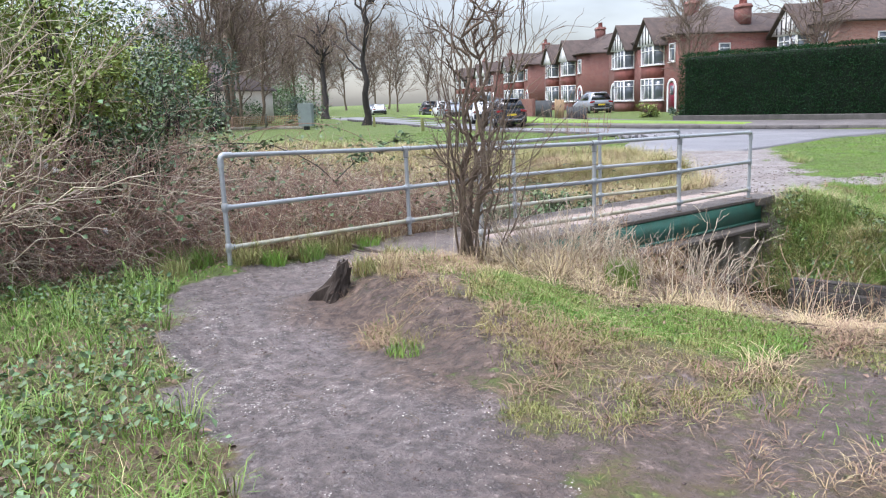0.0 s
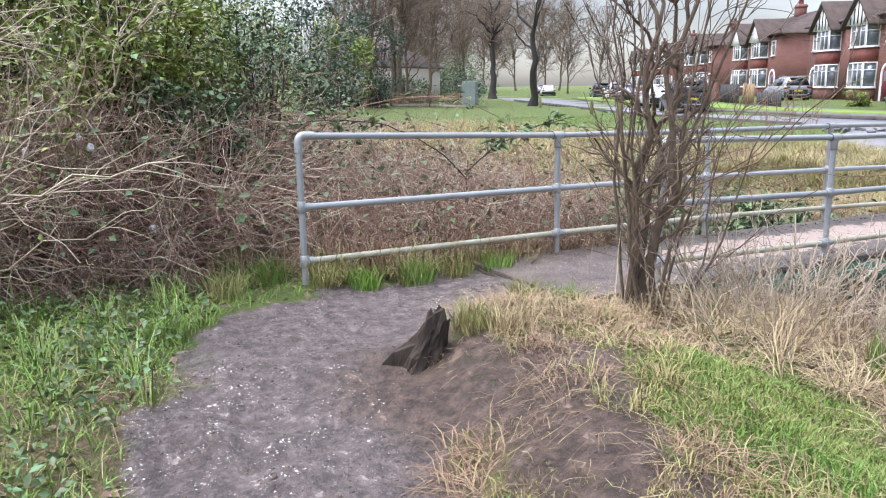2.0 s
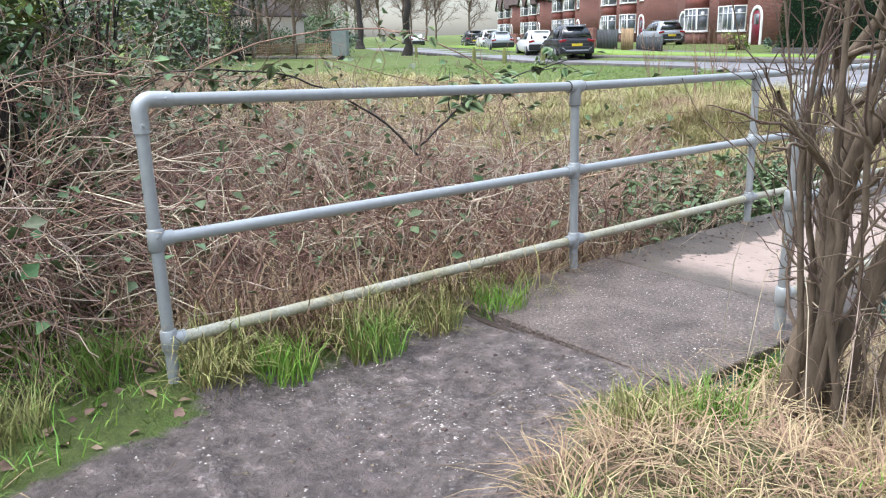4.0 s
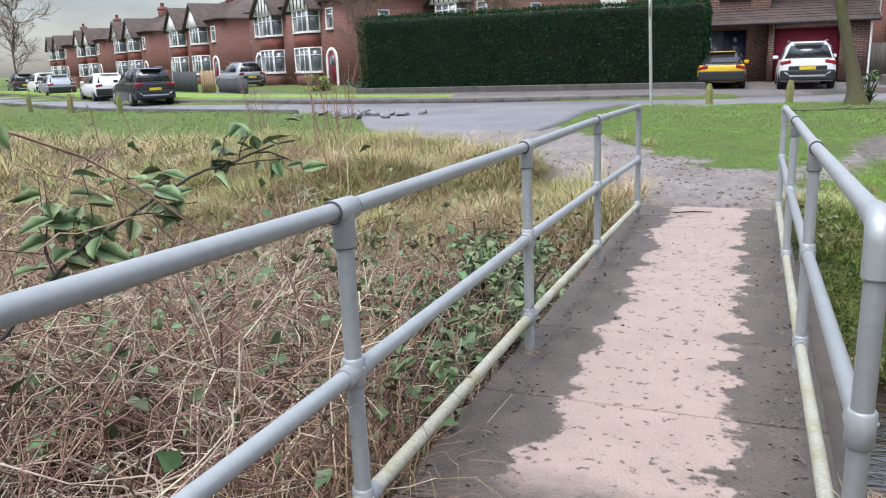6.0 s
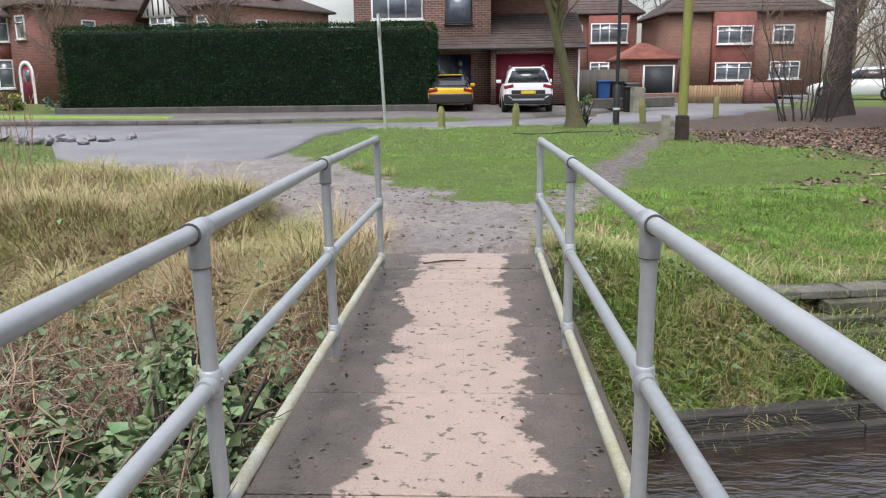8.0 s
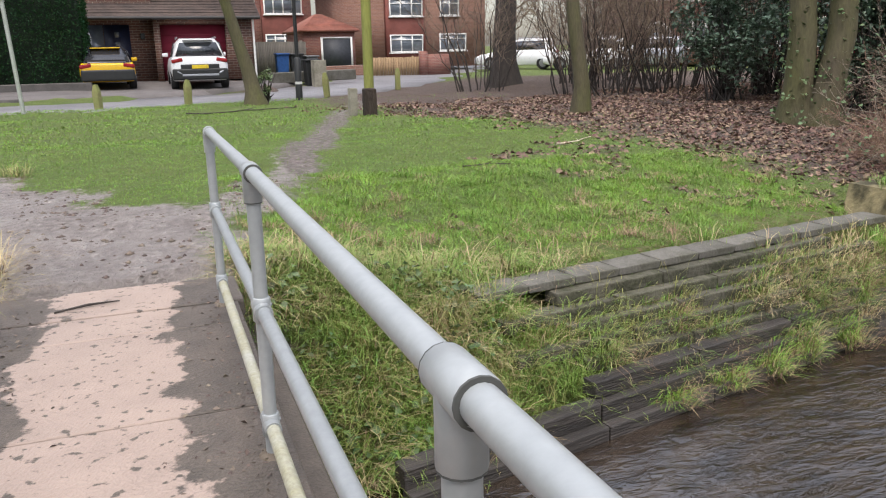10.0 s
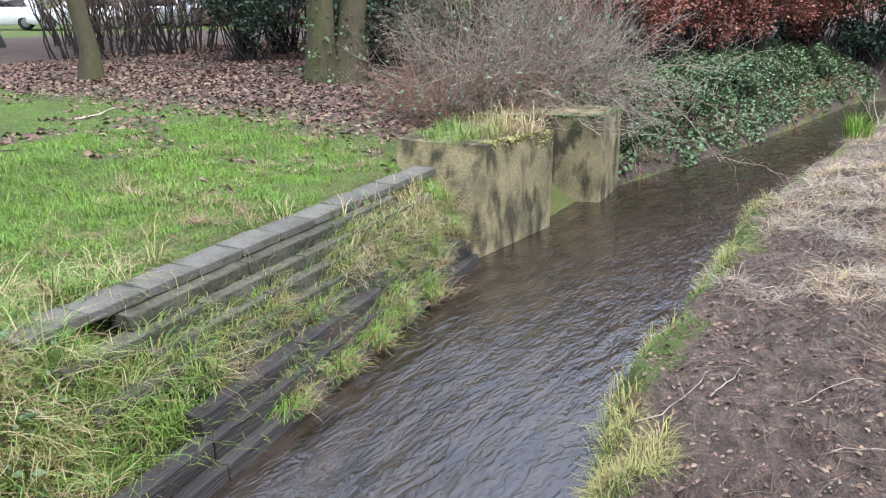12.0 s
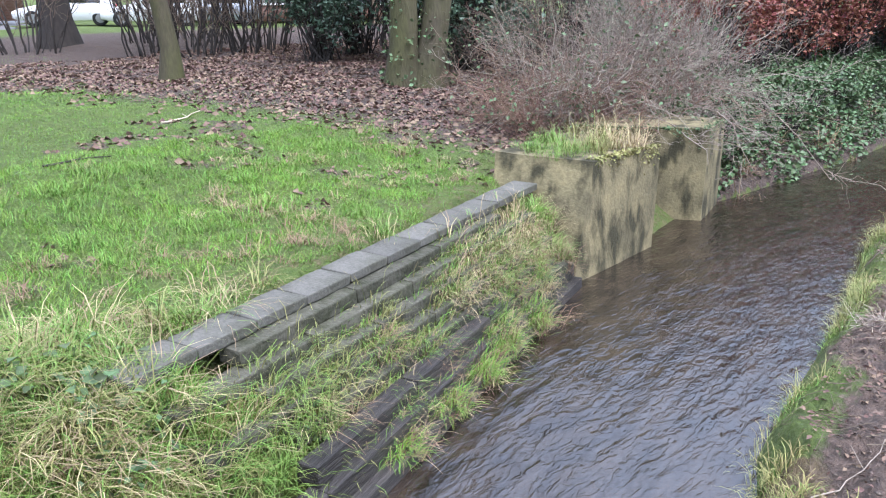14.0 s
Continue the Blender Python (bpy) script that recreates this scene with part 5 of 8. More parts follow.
# far lawn, short
P = scatter(150000, -3.5, 9, 4.6, 13, 41, lambda x, y, u: green_keep(x, y, u) & clear_coping(x, y) & (y > np.interp(x, *FAR_TOE.T) + 1.3))
v, f = blades(P, rr.uniform(0.012, 0.042, len(P)), 0.005, 1.8, 42)
stuff("lawn_grass", v, f, "grass_green", "short bright green lawn grass", "grass")
P = scatter(60000, -10, 9, 12, 22, 43, lambda x, y, u: green_keep(x, y, u) & ~on_apron(x, y))
v, f = blades(P, rr.uniform(0.02, 0.06, len(P)), 0.012, 1.8, 44)
stuff("lawn_grass", v, f, "grass_green", "short bright green lawn grass", "grass")
P = scatter(40000, -26, -5, 9.5, 21, 45, lambda x, y, u: green_keep(x, y, u) & ~on_apron(x, y))
v, f = blades(P, rr.uniform(0.02, 0.07, len(P)), 0.016, 1.8, 46)
stuff("lawn_grass", v, f, "grass_lush", "bright green lawn grass beside the road", "grass")
def revet_z(x, y):
    """The height of the stepped face, or of the ground where there is none."""
    t = ((x - C0.x) * run.x + (y - C0.y) * run.y) / length ** 2
    d = (x - C0.x - t * run.x) * side.x + (y - C0.y - t * run.y) * side.y
    face = C0.z - 0.06 - 1.02 * np.clip(d - 0.10, 0, 0.8)
    return np.where((t > 0) & (d > 0.05), np.maximum(face, land(x, y)), land(x, y))


# bank-top tufts
P = tufts(2200, 26, 0.0, 6.6, 4.6, 8.5, 47, lambda x, y, u: green_keep(x, y, u) & clear_coping(x, y), 0.05)
v, f = blades(P, rr.uniform(0.025, 0.09, len(P)), 0.005, 1.6, 48)
stuff("bank_grass", v, f, "grass_green", "tufts of green grass on the stream bank", "grass")
P = tufts(330, 34, 0.0, 6.4, 3.9, 5.2, 49, lambda x, y, u: clear_coping(x, y) & (y > np.interp(x, *FAR_TOE.T) + 0.35) & (vnoise(x, y, 0.6, 19) > -0.15), 0.06)
P[:, 2] = revet_z(P[:, 0], P[:, 1])
v, f = blades(P, rr.uniform(0.05, 0.17, len(P)), 0.006, 0.9, 50)
stuff("bank_grass", v, f, "grass_green", "grass growing between the revetment steps", "grass")
P = tufts(110, 34, 0.0, 6.3, 3.9, 5.0, 51, lambda x, y, u: clear_coping(x, y) & (y > np.interp(x, *FAR_TOE.T) + 0.25), 0.06)
P[:, 2] = revet_z(P[:, 0], P[:, 1])
v, f = blades(P, rr.uniform(0.08, 0.26, len(P)), 0.006, 1.0, 52)
stuff("bank_grass", v, f, "grass_yellow", "yellowing grass hanging over the bank", "grass")
lawn_edge = lambda x, y, u: clear_coping(x, y) & (y > np.interp(x, *FAR_TOE.T) + 1.05) & (u > 0.5 * zones(x, y)[2]) & (zones(x, y)[0] < 0.4)
v, f = tussocks(520, 30, -0.1, 6.8, 4.6, 8.0, 247, lambda x, y, u: lawn_edge(x, y, u) & (vnoise(x, y, 0.45, 65) > 0.0), (0.06, 0.15), 0.005, 0.45, vary=0.2)
stuff("bank_grass", v, f, "grass_green", "thick green tussocks along the top of the bank", "grass")
v, f = tussocks(420, 26, -0.1, 6.8, 4.6, 8.0, 248, lambda x, y, u: lawn_edge(x, y, u) & (vnoise(x, y, 0.45, 66) > 0.15), (0.07, 0.20), 0.0045, 0.25, vary=0.15)
stuff("dead_grass", v, f, "straw_brown", "withered brown grass along the top of the bank", "dead grass")
# straw tussocks: far bank on both sides, near bank crest
patch = lambda lo, hi, sc, seed: (lambda x, y, u: straw_keep(x, y, u * 0.8) & (vnoise(x, y, sc, seed) > lo) & (vnoise(x, y, sc, seed) < hi))
v, f = tussocks(420, 60, -9.5, -1.8, 3.9, 10.5, 53, patch(-0.1, 2, 1.1, 201), (0.22, 0.5), 0.006, 0.26, radius=0.10, vary=0.14)
stuff("dead_grass", v, f, "straw", "flattened straw-coloured dead grass", "dead grass")
v, f = tussocks(1000, 80, -9.5, -1.8, 4.0, 11.0, 55, patch(-2, 0.4, 0.9, 203), (0.22, 0.5), 0.006, 0.34, radius=0.12, vary=0.14)
stuff("bank_grass", v, f, "grass_yellow", "yellow-green grass among the straw", "grass")
v, f = tussocks(900, 40, -9.5, -1.8, 3.4, 9.5, 57, straw_keep, (0.2, 0.5), 0.006, 0.2, vary=0.12)
stuff("dead_grass", v, f, "straw_brown", "brown dead grass on the stream bank", "dead grass")
v, f = tussocks(900, 30, -24, -9, 3.0, 12, 58, straw_keep, (0.25, 0.55), 0.012, 0.25, radius=0.12, vary=0.14)
stuff("dead_grass", v, f, "straw", "straw-coloured rough grass beyond the brambles", "dead grass")
v, f = tussocks(900, 30, -24, -9, 3.0, 12.5, 59, straw_keep, (0.25, 0.55), 0.012, 0.3, radius=0.12, vary=0.14)
stuff("bank_grass", v, f, "grass_yellow", "yellow-green rough grass beyond the brambles", "grass")
by_deck = lambda x, y, u: (x < -1.74) & (y > 2.2) & (u < 1.2)
v, f = tussocks(120, 70, -2.9, -1.74, 2.4, 4.6, 261, by_deck, (0.18, 0.42), 0.006, 0.36, radius=0.10, vary=0.2)
stuff("dead_grass", v, f, "straw_brown", "long brown grass drooping over the bank beside the deck", "dead grass")
v, f = tussocks(60, 60, -3.4, -1.74, 2.8, 5.4, 262, by_deck, (0.18, 0.42), 0.006, 0.36, radius=0.10, vary=0.2)
stuff("dead_grass", v, f, "straw", "long straw drooping over the bank beside the deck", "dead grass")
v, f = tussocks(260, 60, -6.5, -1.9, 4.2, 8.5, 263, lambda x, y, u: straw_keep(x, y, u) & (vnoise(x, y, 0.6, 14) > 0.1), (0.25, 0.6), 0.006, 0.45, radius=0.12, vary=0.2)
stuff("dead_grass", v, f, "straw", "straw tussocks on the hummocks of the far bank", "dead grass")
mops = lambda x, y, u: straw_keep(x, y, u * 0.9) & (y > np.interp(x, *FAR_TOE.T) + 0.5)
v, f = tussocks(110, 150, -6.0, -1.85, 3.6, 8.0, 264, mops, (0.28, 0.58), 0.008, 0.34, radius=0.15, vary=0.14)
stuff("bank_grass", v, f, "grass_yellow", "yellow-green mop-headed tussocks on the far bank", "grass")
v, f = tussocks(70, 150, -6.0, -1.85, 3.4, 8.0, 265, mops, (0.28, 0.58), 0.008, 0.32, radius=0.15, vary=0.14)
stuff("dead_grass", v, f, "straw", "bleached mop-headed tussocks on the far bank", "dead grass")
bank_r = lambda x, y, u: clear_coping(x, y) & (x > -0.22) & (u < np.where(x < 1.5, 1.0, 0.6)) & (y > np.interp(x, *FAR_TOE.T) + np.where(x > 2.6, 0.30, 0.12))
v, f = tussocks(80, 60, -0.2, 2.6, 3.6, 5.3, 60, bank_r, (0.18, 0.45), 0.006, 0.25, revet_z, 0.09, 0.15)
stuff("dead_grass", v, f, "straw", "dead grass beside the bridge end", "dead grass")
v, f = tussocks(230, 60, -0.2, 2.7, 3.6, 5.2, 61, bank_r, (0.14, 0.38), 0.006, 0.3, revet_z, 0.09, 0.15)
stuff("bank_grass", v, f, "grass_lush", "drooping green grass beside the bridge end", "grass")
v, f = tussocks(60, 60, -0.2, 2.7, 3.6, 5.2, 161, bank_r, (0.14, 0.38), 0.006, 0.3, revet_z, 0.09, 0.15)
stuff("bank_grass", v, f, "grass_yellow", "grass beside the bridge end", "grass")
v, f = tussocks(230, 50, 4.2, 6.5, 4.2, 5.3, 162, lambda x, y, u: bank_r(x, y, u) & (vnoise(x, y, 0.5, 217) > -0.3), (0.12, 0.34), 0.006, 0.4, revet_z, 0.09)
stuff("bank_grass", v, f, "grass_lush", "thick green grass clumps over the revetment end", "grass")
v, f = tussocks(200, 50, 4.2, 6.5, 4.2, 5.3, 163, lambda x, y, u: bank_r(x, y, u), (0.15, 0.4), 0.006, 0.35, revet_z, 0.09)
stuff("dead_grass", v, f, "straw", "dead grass hanging over the revetment end", "dead grass")
v, f = tussocks(60, 45, 1.2, 6.2, 3.9, 5.3, 62, lambda x, y, u: bank_r(x, y, u) & (vnoise(x, y, 0.8, 207) > -0.1), (0.14, 0.36), 0.006, 0.45, revet_z)
stuff("bank_grass", v, f, "grass_yellow", "yellowing grass hanging over the revetment", "grass")
v, f = tussocks(200, 50, 0.6, 6.2, 3.9, 5.3, 63, lambda x, y, u: bank_r(x, y, u) & (vnoise(x, y, 0.7, 208) > 0.0), (0.10, 0.26), 0.006, 0.6, revet_z)
stuff("bank_grass", v, f, "grass_lush", "green grass tufts on the revetment", "grass")
def hang(x, d, n, L, material, label, seed):
    """One mop of grass on the stepped face, d metres below the coping line."""
    t = (x - C0.x) / run.x
    px, py = x + side.x * d, C0.y + run.y * t + side.y * d
    v, f = tussocks(5, n, px - 0.12, px + 0.12, py - 0.06, py + 0.06, seed, lambda a, b, u: u < 2, L, 0.005, 0.40, revet_z, 0.06, 0.2)
    v = v - np.array([px, py, 0.0])
    return tagged(part("grass_clump", np_mesh("grass_clump", v, f), material, None, "", pose(px, py, 0)), label, "grass tuft", "grass clumps on the revetment")


for i, (x, d) in enumerate([(5.35, 0.62), (5.0, 0.8), (4.75, 0.5), (4.35, 0.78), (4.2, 0.35), (3.9, 0.82), (3.6, 0.6), (3.35, 0.85), (3.0, 0.72), (2.75, 0.86), (2.5, 0.55), (5.7, 0.4), (5.2, 0.3), (3.15, 0.42), (4.95, 0.55), (5.5, 0.5), (4.55, 0.68), (4.6, 0.25), (6.0, 0.55), (6.2, 0.3)]):
    hang(x, d, 80, (0.10, 0.24), "grass_green" if i % 2 else "grass_lush", "green grass clump growing from the stepped revetment", 440 + 3 * i)
    hang(x + 0.03, d + 0.05, 44, (0.12, 0.28), "straw" if i % 4 == 0 else "straw_brown", "dead straw hanging under a grass clump", 441 + 3 * i)
P = scatter(1500, -0.1, 3.2, 3.7, 4.9, 64, lambda x, y, u: bank_r(x, y, u) & (vnoise(x, y, 0.5, 209) > 0.15))
P[:, 2] = revet_z(P[:, 0], P[:, 1]) + rr.uniform(0.05, 0.2, len(P))
v, f = leafage(P, 0.06, 65, 0.4, 1.2)
stuff("bank_weeds", v, f, "leaf_bramble", "dark green bramble and dock leaves on the bank", "weeds")


def matted(x, y, u, most):
    d, s, l = zones(x, y)
    return (u < most * s * 1.5) & (d < 0.75) & (u > d * 0.8)


near_crest = lambda x, y, u: (line_dist(x, y, [(-0.1, -2.35), (1.2, -2.0), (2.6, -1.4), (5.0, -0.9)]) < 0.3 + 0.5 * u) & (zones(x, y)[0] < 0.6)
v, f = tussocks(420, 40, -0.28, 5.5, -3.0, 0.2, 66, near_crest, (0.2, 0.45), 0.005, 0.22, vary=0.2)
stuff("dead_grass", v, f, "straw", "bleached dead grass along the near bank", "dead grass")
v, f = tussocks(3800, 24, -0.28, 6.5, -4.7, -0.2, 67, lambda x, y, u: matted(x, y, u, 0.55) & (vnoise(x, y, 0.8, 211) > -0.5), (0.10, 0.26), 0.005, 0.12, vary=0.1)
stuff("dead_grass", v, f, "straw_brown", "matted brown dead grass", "dead grass")
on_ridge = lambda x, y, u: (line_dist(x, y, RIDGE) + 0.25 * vnoise(x, y, 0.5, 54) < 0.62) & (y > -4.35) & (line_dist(x, y, GREEN_PATCH) > 0.38)
v, f = tussocks(330, 22, 0.0, 2.9, -4.5, -2.6, 371, lambda x, y, u: on_ridge(x, y, u) & (vnoise(x, y, 0.35, 55) > 0.0), (0.06, 0.20), 0.004, 0.16, vary=0.14)
stuff("dead_grass", v, f, "straw_brown", "pale straw tufts matted over the earth mound", "dead grass")
v, f = tussocks(150, 26, 0.0, 2.9, -4.4, -2.6, 372, lambda x, y, u: on_ridge(x, y, u) & (vnoise(x, y, 0.35, 56) > 0.15), (0.05, 0.15), 0.0045, 0.42, vary=0.2)
stuff("bank_grass", v, f, "grass_yellow", "yellow-green tufts on the earth mound", "grass")
v, f = tussocks(2000, 24, -0.28, 6.5, -4.6, -0.6, 68, lambda x, y, u: matted(x, y, u, 0.45) & (vnoise(x, y, 0.7, 212) > -0.1), (0.10, 0.28), 0.004, 0.13, vary=0.12)
stuff("dead_grass", v, f, "straw", "pale flattened straw beside the path", "dead grass")
P = scatter(500, -0.2, 4.5, -2.9, -0.4, 69, near_crest)
v, f = blades(P, rr.uniform(0.4, 0.95, len(P)), 0.004, 0.6, 70)
stuff("dead_stalks", v, f, "twig_pale", "tall thin bleached stalks on the near bank", "dead grass")
v, f = tussocks(90, 26, 2.4, 7.4, 5.2, 8.2, 170, lambda x, y, u: clear_coping(x, y) & (vnoise(x, y, 0.7, 21) > 0.0), (0.06, 0.16), 0.005, 0.25, vary=0.15)
stuff("dead_grass", v, f, "straw", "dry grass tufts on the lawn above the coping", "dead grass")
# near grass right of the path
P = scatter(60000, 0.6, 3.8, -4.2, -2.2, 365, lambda x, y, u: (line_dist(x, y, GREEN_PATCH) + 0.25 * vnoise(x, y, 0.35, 73) < 0.30 + 0.25 * u) & (zones(x, y)[0] < 0.6))
v, f = blades(P, rr.uniform(0.02, 0.06, len(P)), 0.005, 1.4, 366)
stuff("bank_grass", v, f, "grass_lush", "patch of short green grass on the trodden bank", "grass")
P = tufts(1500, 34, 1.5, 4.6, -5.2, -2.4, 367, lambda x, y, u: (line_dist(x, y, FOOTPATH) > 0.68) & (line_dist(x, y, SIDE_DIRT) > 0.45) & (vnoise(x, y, 0.45, 78) + 0.5 * vnoise(x, y, 0.16, 79) > -0.1), 0.045)
v, f = blades(P, rr.uniform(0.012, 0.05, len(P)), 0.0045, 1.4, 368)
stuff("bank_grass", v, f, "grass_yellow", "sparse dull grass over bare earth", "grass")
P = scatter(30000, 0.2, 7.5, -4.6, -1.2, 65, lambda x, y, u: green_keep(x, y, u) & (vnoise(x, y, 0.9, 71) + 0.35 * vnoise(x, y, 0.3, 72) > 0.3))
v, f = blades(P, rr.uniform(0.03, 0.07, len(P)), 0.006, 1.2, 66)
stuff("bank_grass", v, f, "grass_green", "patchy green grass beside the trodden path", "grass")
P = tufts(420, 24, 0.2, 7, -4.9, -1.2, 67, lambda x, y, u: (zones(x, y)[0] < 0.8) & (line_dist(x, y, RIDGE) < 1.0) & (vnoise(x, y, 0.5, 53) > -0.2), 0.05)
v, f = blades(P, rr.uniform(0.03, 0.09, len(P)), 0.005, 1.3, 68)
stuff("bank_grass", v, f, "grass_yellow", "yellowing grass tufts beside the path", "grass")
# near grass left of the path
left_edge = lambda x, y, u: (zones(x, y)[0] < 0.3) & (y < -3.9 - 0.55 * np.maximum(x + 1.5, -3)) & (x < 5.6)
P = scatter(24000, -3.2, 5.2, -9, -3.6, 69, lambda x, y, u: left_edge(x, y, u) & (vnoise(x, y, 0.6, 75) > -0.45))
v, f = blades(P, rr.uniform(0.03, 0.12, len(P)), 0.006, 1.5, 70)
stuff("bank_grass", v, f, "grass_green", "green grass and weeds along the path edge", "grass")
P = scatter(30000, -3.2, 5.2, -9, -4.0, 169, lambda x, y, u: left_edge(x, y, u) & (vnoise(x, y, 0.5, 175) > -0.3))
v, f = blades(P, rr.uniform(0.04, 0.14, len(P)), 0.007, 1.7, 170)
stuff("bank_grass", v, f, "grass_lush", "dark green flopping grass along the path edge", "grass")
v, f = tussocks(300, 34, -3.0, 5.2, -9, -3.8, 71, left_edge, (0.10, 0.28), 0.006, 0.55)
stuff("bank_grass", v, f, "grass_lush", "lush grass tufts along the path edge", "grass")
P = scatter(12000, -2.8, 5.2, -9.2, -4.8, 73, lambda x, y, u: left_edge(x, y, u) & (vnoise(x, y, 0.8, 74) > -0.1))
P[:, 2] += rr.uniform(0.03, 0.16, len(P))
v, f = leafage(P, 0.046, 75, 0.4, 1.5)
stuff("ground_weeds", v, f, "leaf_bramble", "low dark green nettle and ivy leaves", "weeds")
P = scatter(2600, -2.8, 5.2, -9.2, -4.2, 78, lambda x, y, u: left_edge(x, y, u))
P[:, 2] += 0.015
v, f = leafage(P, 0.06, 79, 0.15, 1.5)
stuff("fallen_leaves", v, f, "leaf_litter", "dead brown leaves along the path edge", "fallen leaves")
P = scatter(4200, -2.8, 5.2, -9.2, -4.8, 76, lambda x, y, u: left_edge(x, y, u))
v, f = blades(P, rr.uniform(0.08, 0.22, len(P)), 0.005, 1.6, 77)
stuff("dead_grass", v, f, "straw", "dry grass stalks among the weeds", "dead grass")


def tuft(x, y, n, h, spread, material, label, seed, w=0.007, lean=0.7):
    r = np.random.default_rng(seed)
    a = r.uniform(0, 2 * np.pi, n)
    q = spread * np.sqrt(r.uniform(0, 1, n))
    P = np.stack([np.cos(a) * q, np.sin(a) * q, np.zeros(n)], -1)
    v, f = blades(P, h * r.uniform(0.5, 1.1, n), w, lean, seed + 1)
    return tagged(part("grass_tuft", np_mesh("grass_tuft", v, f), material, None, "", pose(x, y, float(land(np.array([x]), np.array([y]))[0]))), label, "grass tuft", "grass tufts")


tuft(1.55, -1.85, 420, 0.30, 0.15, "grass_lush", "bright green upright grass tuft in the dead grass", 301, 0.006, 0.35)
for i, (x, y, h, mname) in enumerate([(-1.85, -4.35, 0.26, "grass_lush"), (-1.55, -4.75, 0.24, "grass_yellow"), (-2.35, -4.6, 0.30, "grass_lush"), (-1.45, -3.75, 0.22, "grass_green"), (-1.42, -3.3, 0.25, "grass_lush"), (-1.5, -2.9, 0.20, "grass_yellow"), (-1.42, -2.55, 0.22, "grass_green"), (-0.75, -5.3, 0.18, "grass_lush"),
                                      (-1.48, -1.62, 0.13, "grass_lush"), (-1.47, 0.25, 0.12, "grass_lush"), (-1.5, 4.05, 0.12, "grass_yellow"), (-0.42, 4.1, 0.12, "grass_green"), (0.62, -3.75, 0.22, "straw"), (0.40, -3.85, 0.20, "grass_yellow"), (0.05, -2.95, 0.22, "grass_lush"), (0.0, -3.25, 0.22, "grass_yellow"), (0.45, -2.8, 0.24, "straw"), (1.9, -4.62, 0.07, "grass_lush"), (-0.22, -2.15, 0.2, "grass_green")]):
    tuft(x, y, 190, h, 0.13, mname, {"grass_lush": "lush green grass tuft", "grass_yellow": "yellow-green grass tuft", "grass_green": "green grass tuft", "straw": "dry straw-coloured grass tuft"}[mname] + " beside the muddy path", 310 + i, 0.006, 0.8)

P = scatter(150000, -2.0, 6.5, -8.6, -2.7, 81, lambda x, y, u: (line_dist(x, y, FOOTPATH) + 0.12 * vnoise(x, y, 0.4, 52) < 0.70) & (u < 0.32 + 0.45 * vnoise(x, y, 0.7, 5) + 0.3 * vnoise(x, y, 0.2, 6)))
r = np.random.default_rng(82)
slab = np.stack([r.uniform(-1.6, -0.38, 1500), r.uniform(-2.6, -1.5, 1500), np.zeros(1500)], -1)
slab[:, 2] = SLOPE * slab[:, 1] - 0.004
P = np.concatenate([P, slab[np.hypot(slab[:, 0] + 0.95, slab[:, 1] + 2.4) > 0.1]])
n = len(P)
s = (0.005 + 0.011 * r.uniform(0, 1, (n, 1, 1)) ** 2) * (1 + 0.9 * (r.uniform(0, 1, (n, 1, 1)) > 0.97))
tet = np.array([(1, 0, -0.3), (-0.5, 0.8, -0.3), (-0.6, -0.7, -0.3), (0.1, 0.1, 0.12)])
s[P[:, 1] > -2.62] *= 0.6
rot = r.uniform(0, 2 * np.pi, n)
cs, sn = np.cos(rot)[:, None], np.sin(rot)[:, None]
T = tet[None] * r.uniform(0.6, 1.4, (n, 4, 1))
V = np.stack([T[..., 0] * cs - T[..., 1] * sn, T[..., 0] * sn + T[..., 1] * cs, T[..., 2]], -1) * s + P[:, None]
F = np.arange(n)[:, None, None] * 4 + np.array([(0, 1, 3), (1, 2, 3), (2, 0, 3), (0, 2, 1)])[None]
stuff("path_chippings", V.reshape(-1, 3), [F.reshape(-1, 3)], "stone_chip", "pale stone chippings trodden into the muddy path", "gravel")


def clods(count, x0, x1, y0, y1, seed, keep, size, name, material, label):
    P = scatter(count, x0, x1, y0, y1, seed, keep)
    r = np.random.default_rng(seed + 1)
    m = len(P)
    octa = np.array([(1, 0, 0), (0, 1, 0), (-1, 0, 0), (0, -1, 0), (0, 0, 0.6), (0, 0, -0.5)])
    T = octa[None] * r.uniform(0.5, 1.4, (m, 6, 1)) * (size * r.uniform(0.3, 1.2, (m, 1, 1)))
    a = r.uniform(0, 2 * np.pi, m)
    c, s_ = np.cos(a)[:, None], np.sin(a)[:, None]
    V = np.stack([T[..., 0] * c - T[..., 1] * s_, T[..., 0] * s_ + T[..., 1] * c, T[..., 2]], -1) + P[:, None]
    F = np.arange(m)[:, None, None] * 6 + np.array([(0, 1, 4), (1, 2, 4), (2, 3, 4), (3, 0, 4), (1, 0, 5), (2, 1, 5), (3, 2, 5), (0, 3, 5)])[None]
    stuff(name, V.reshape(-1, 3), [F.reshape(-1, 3)], material, label, "mud")


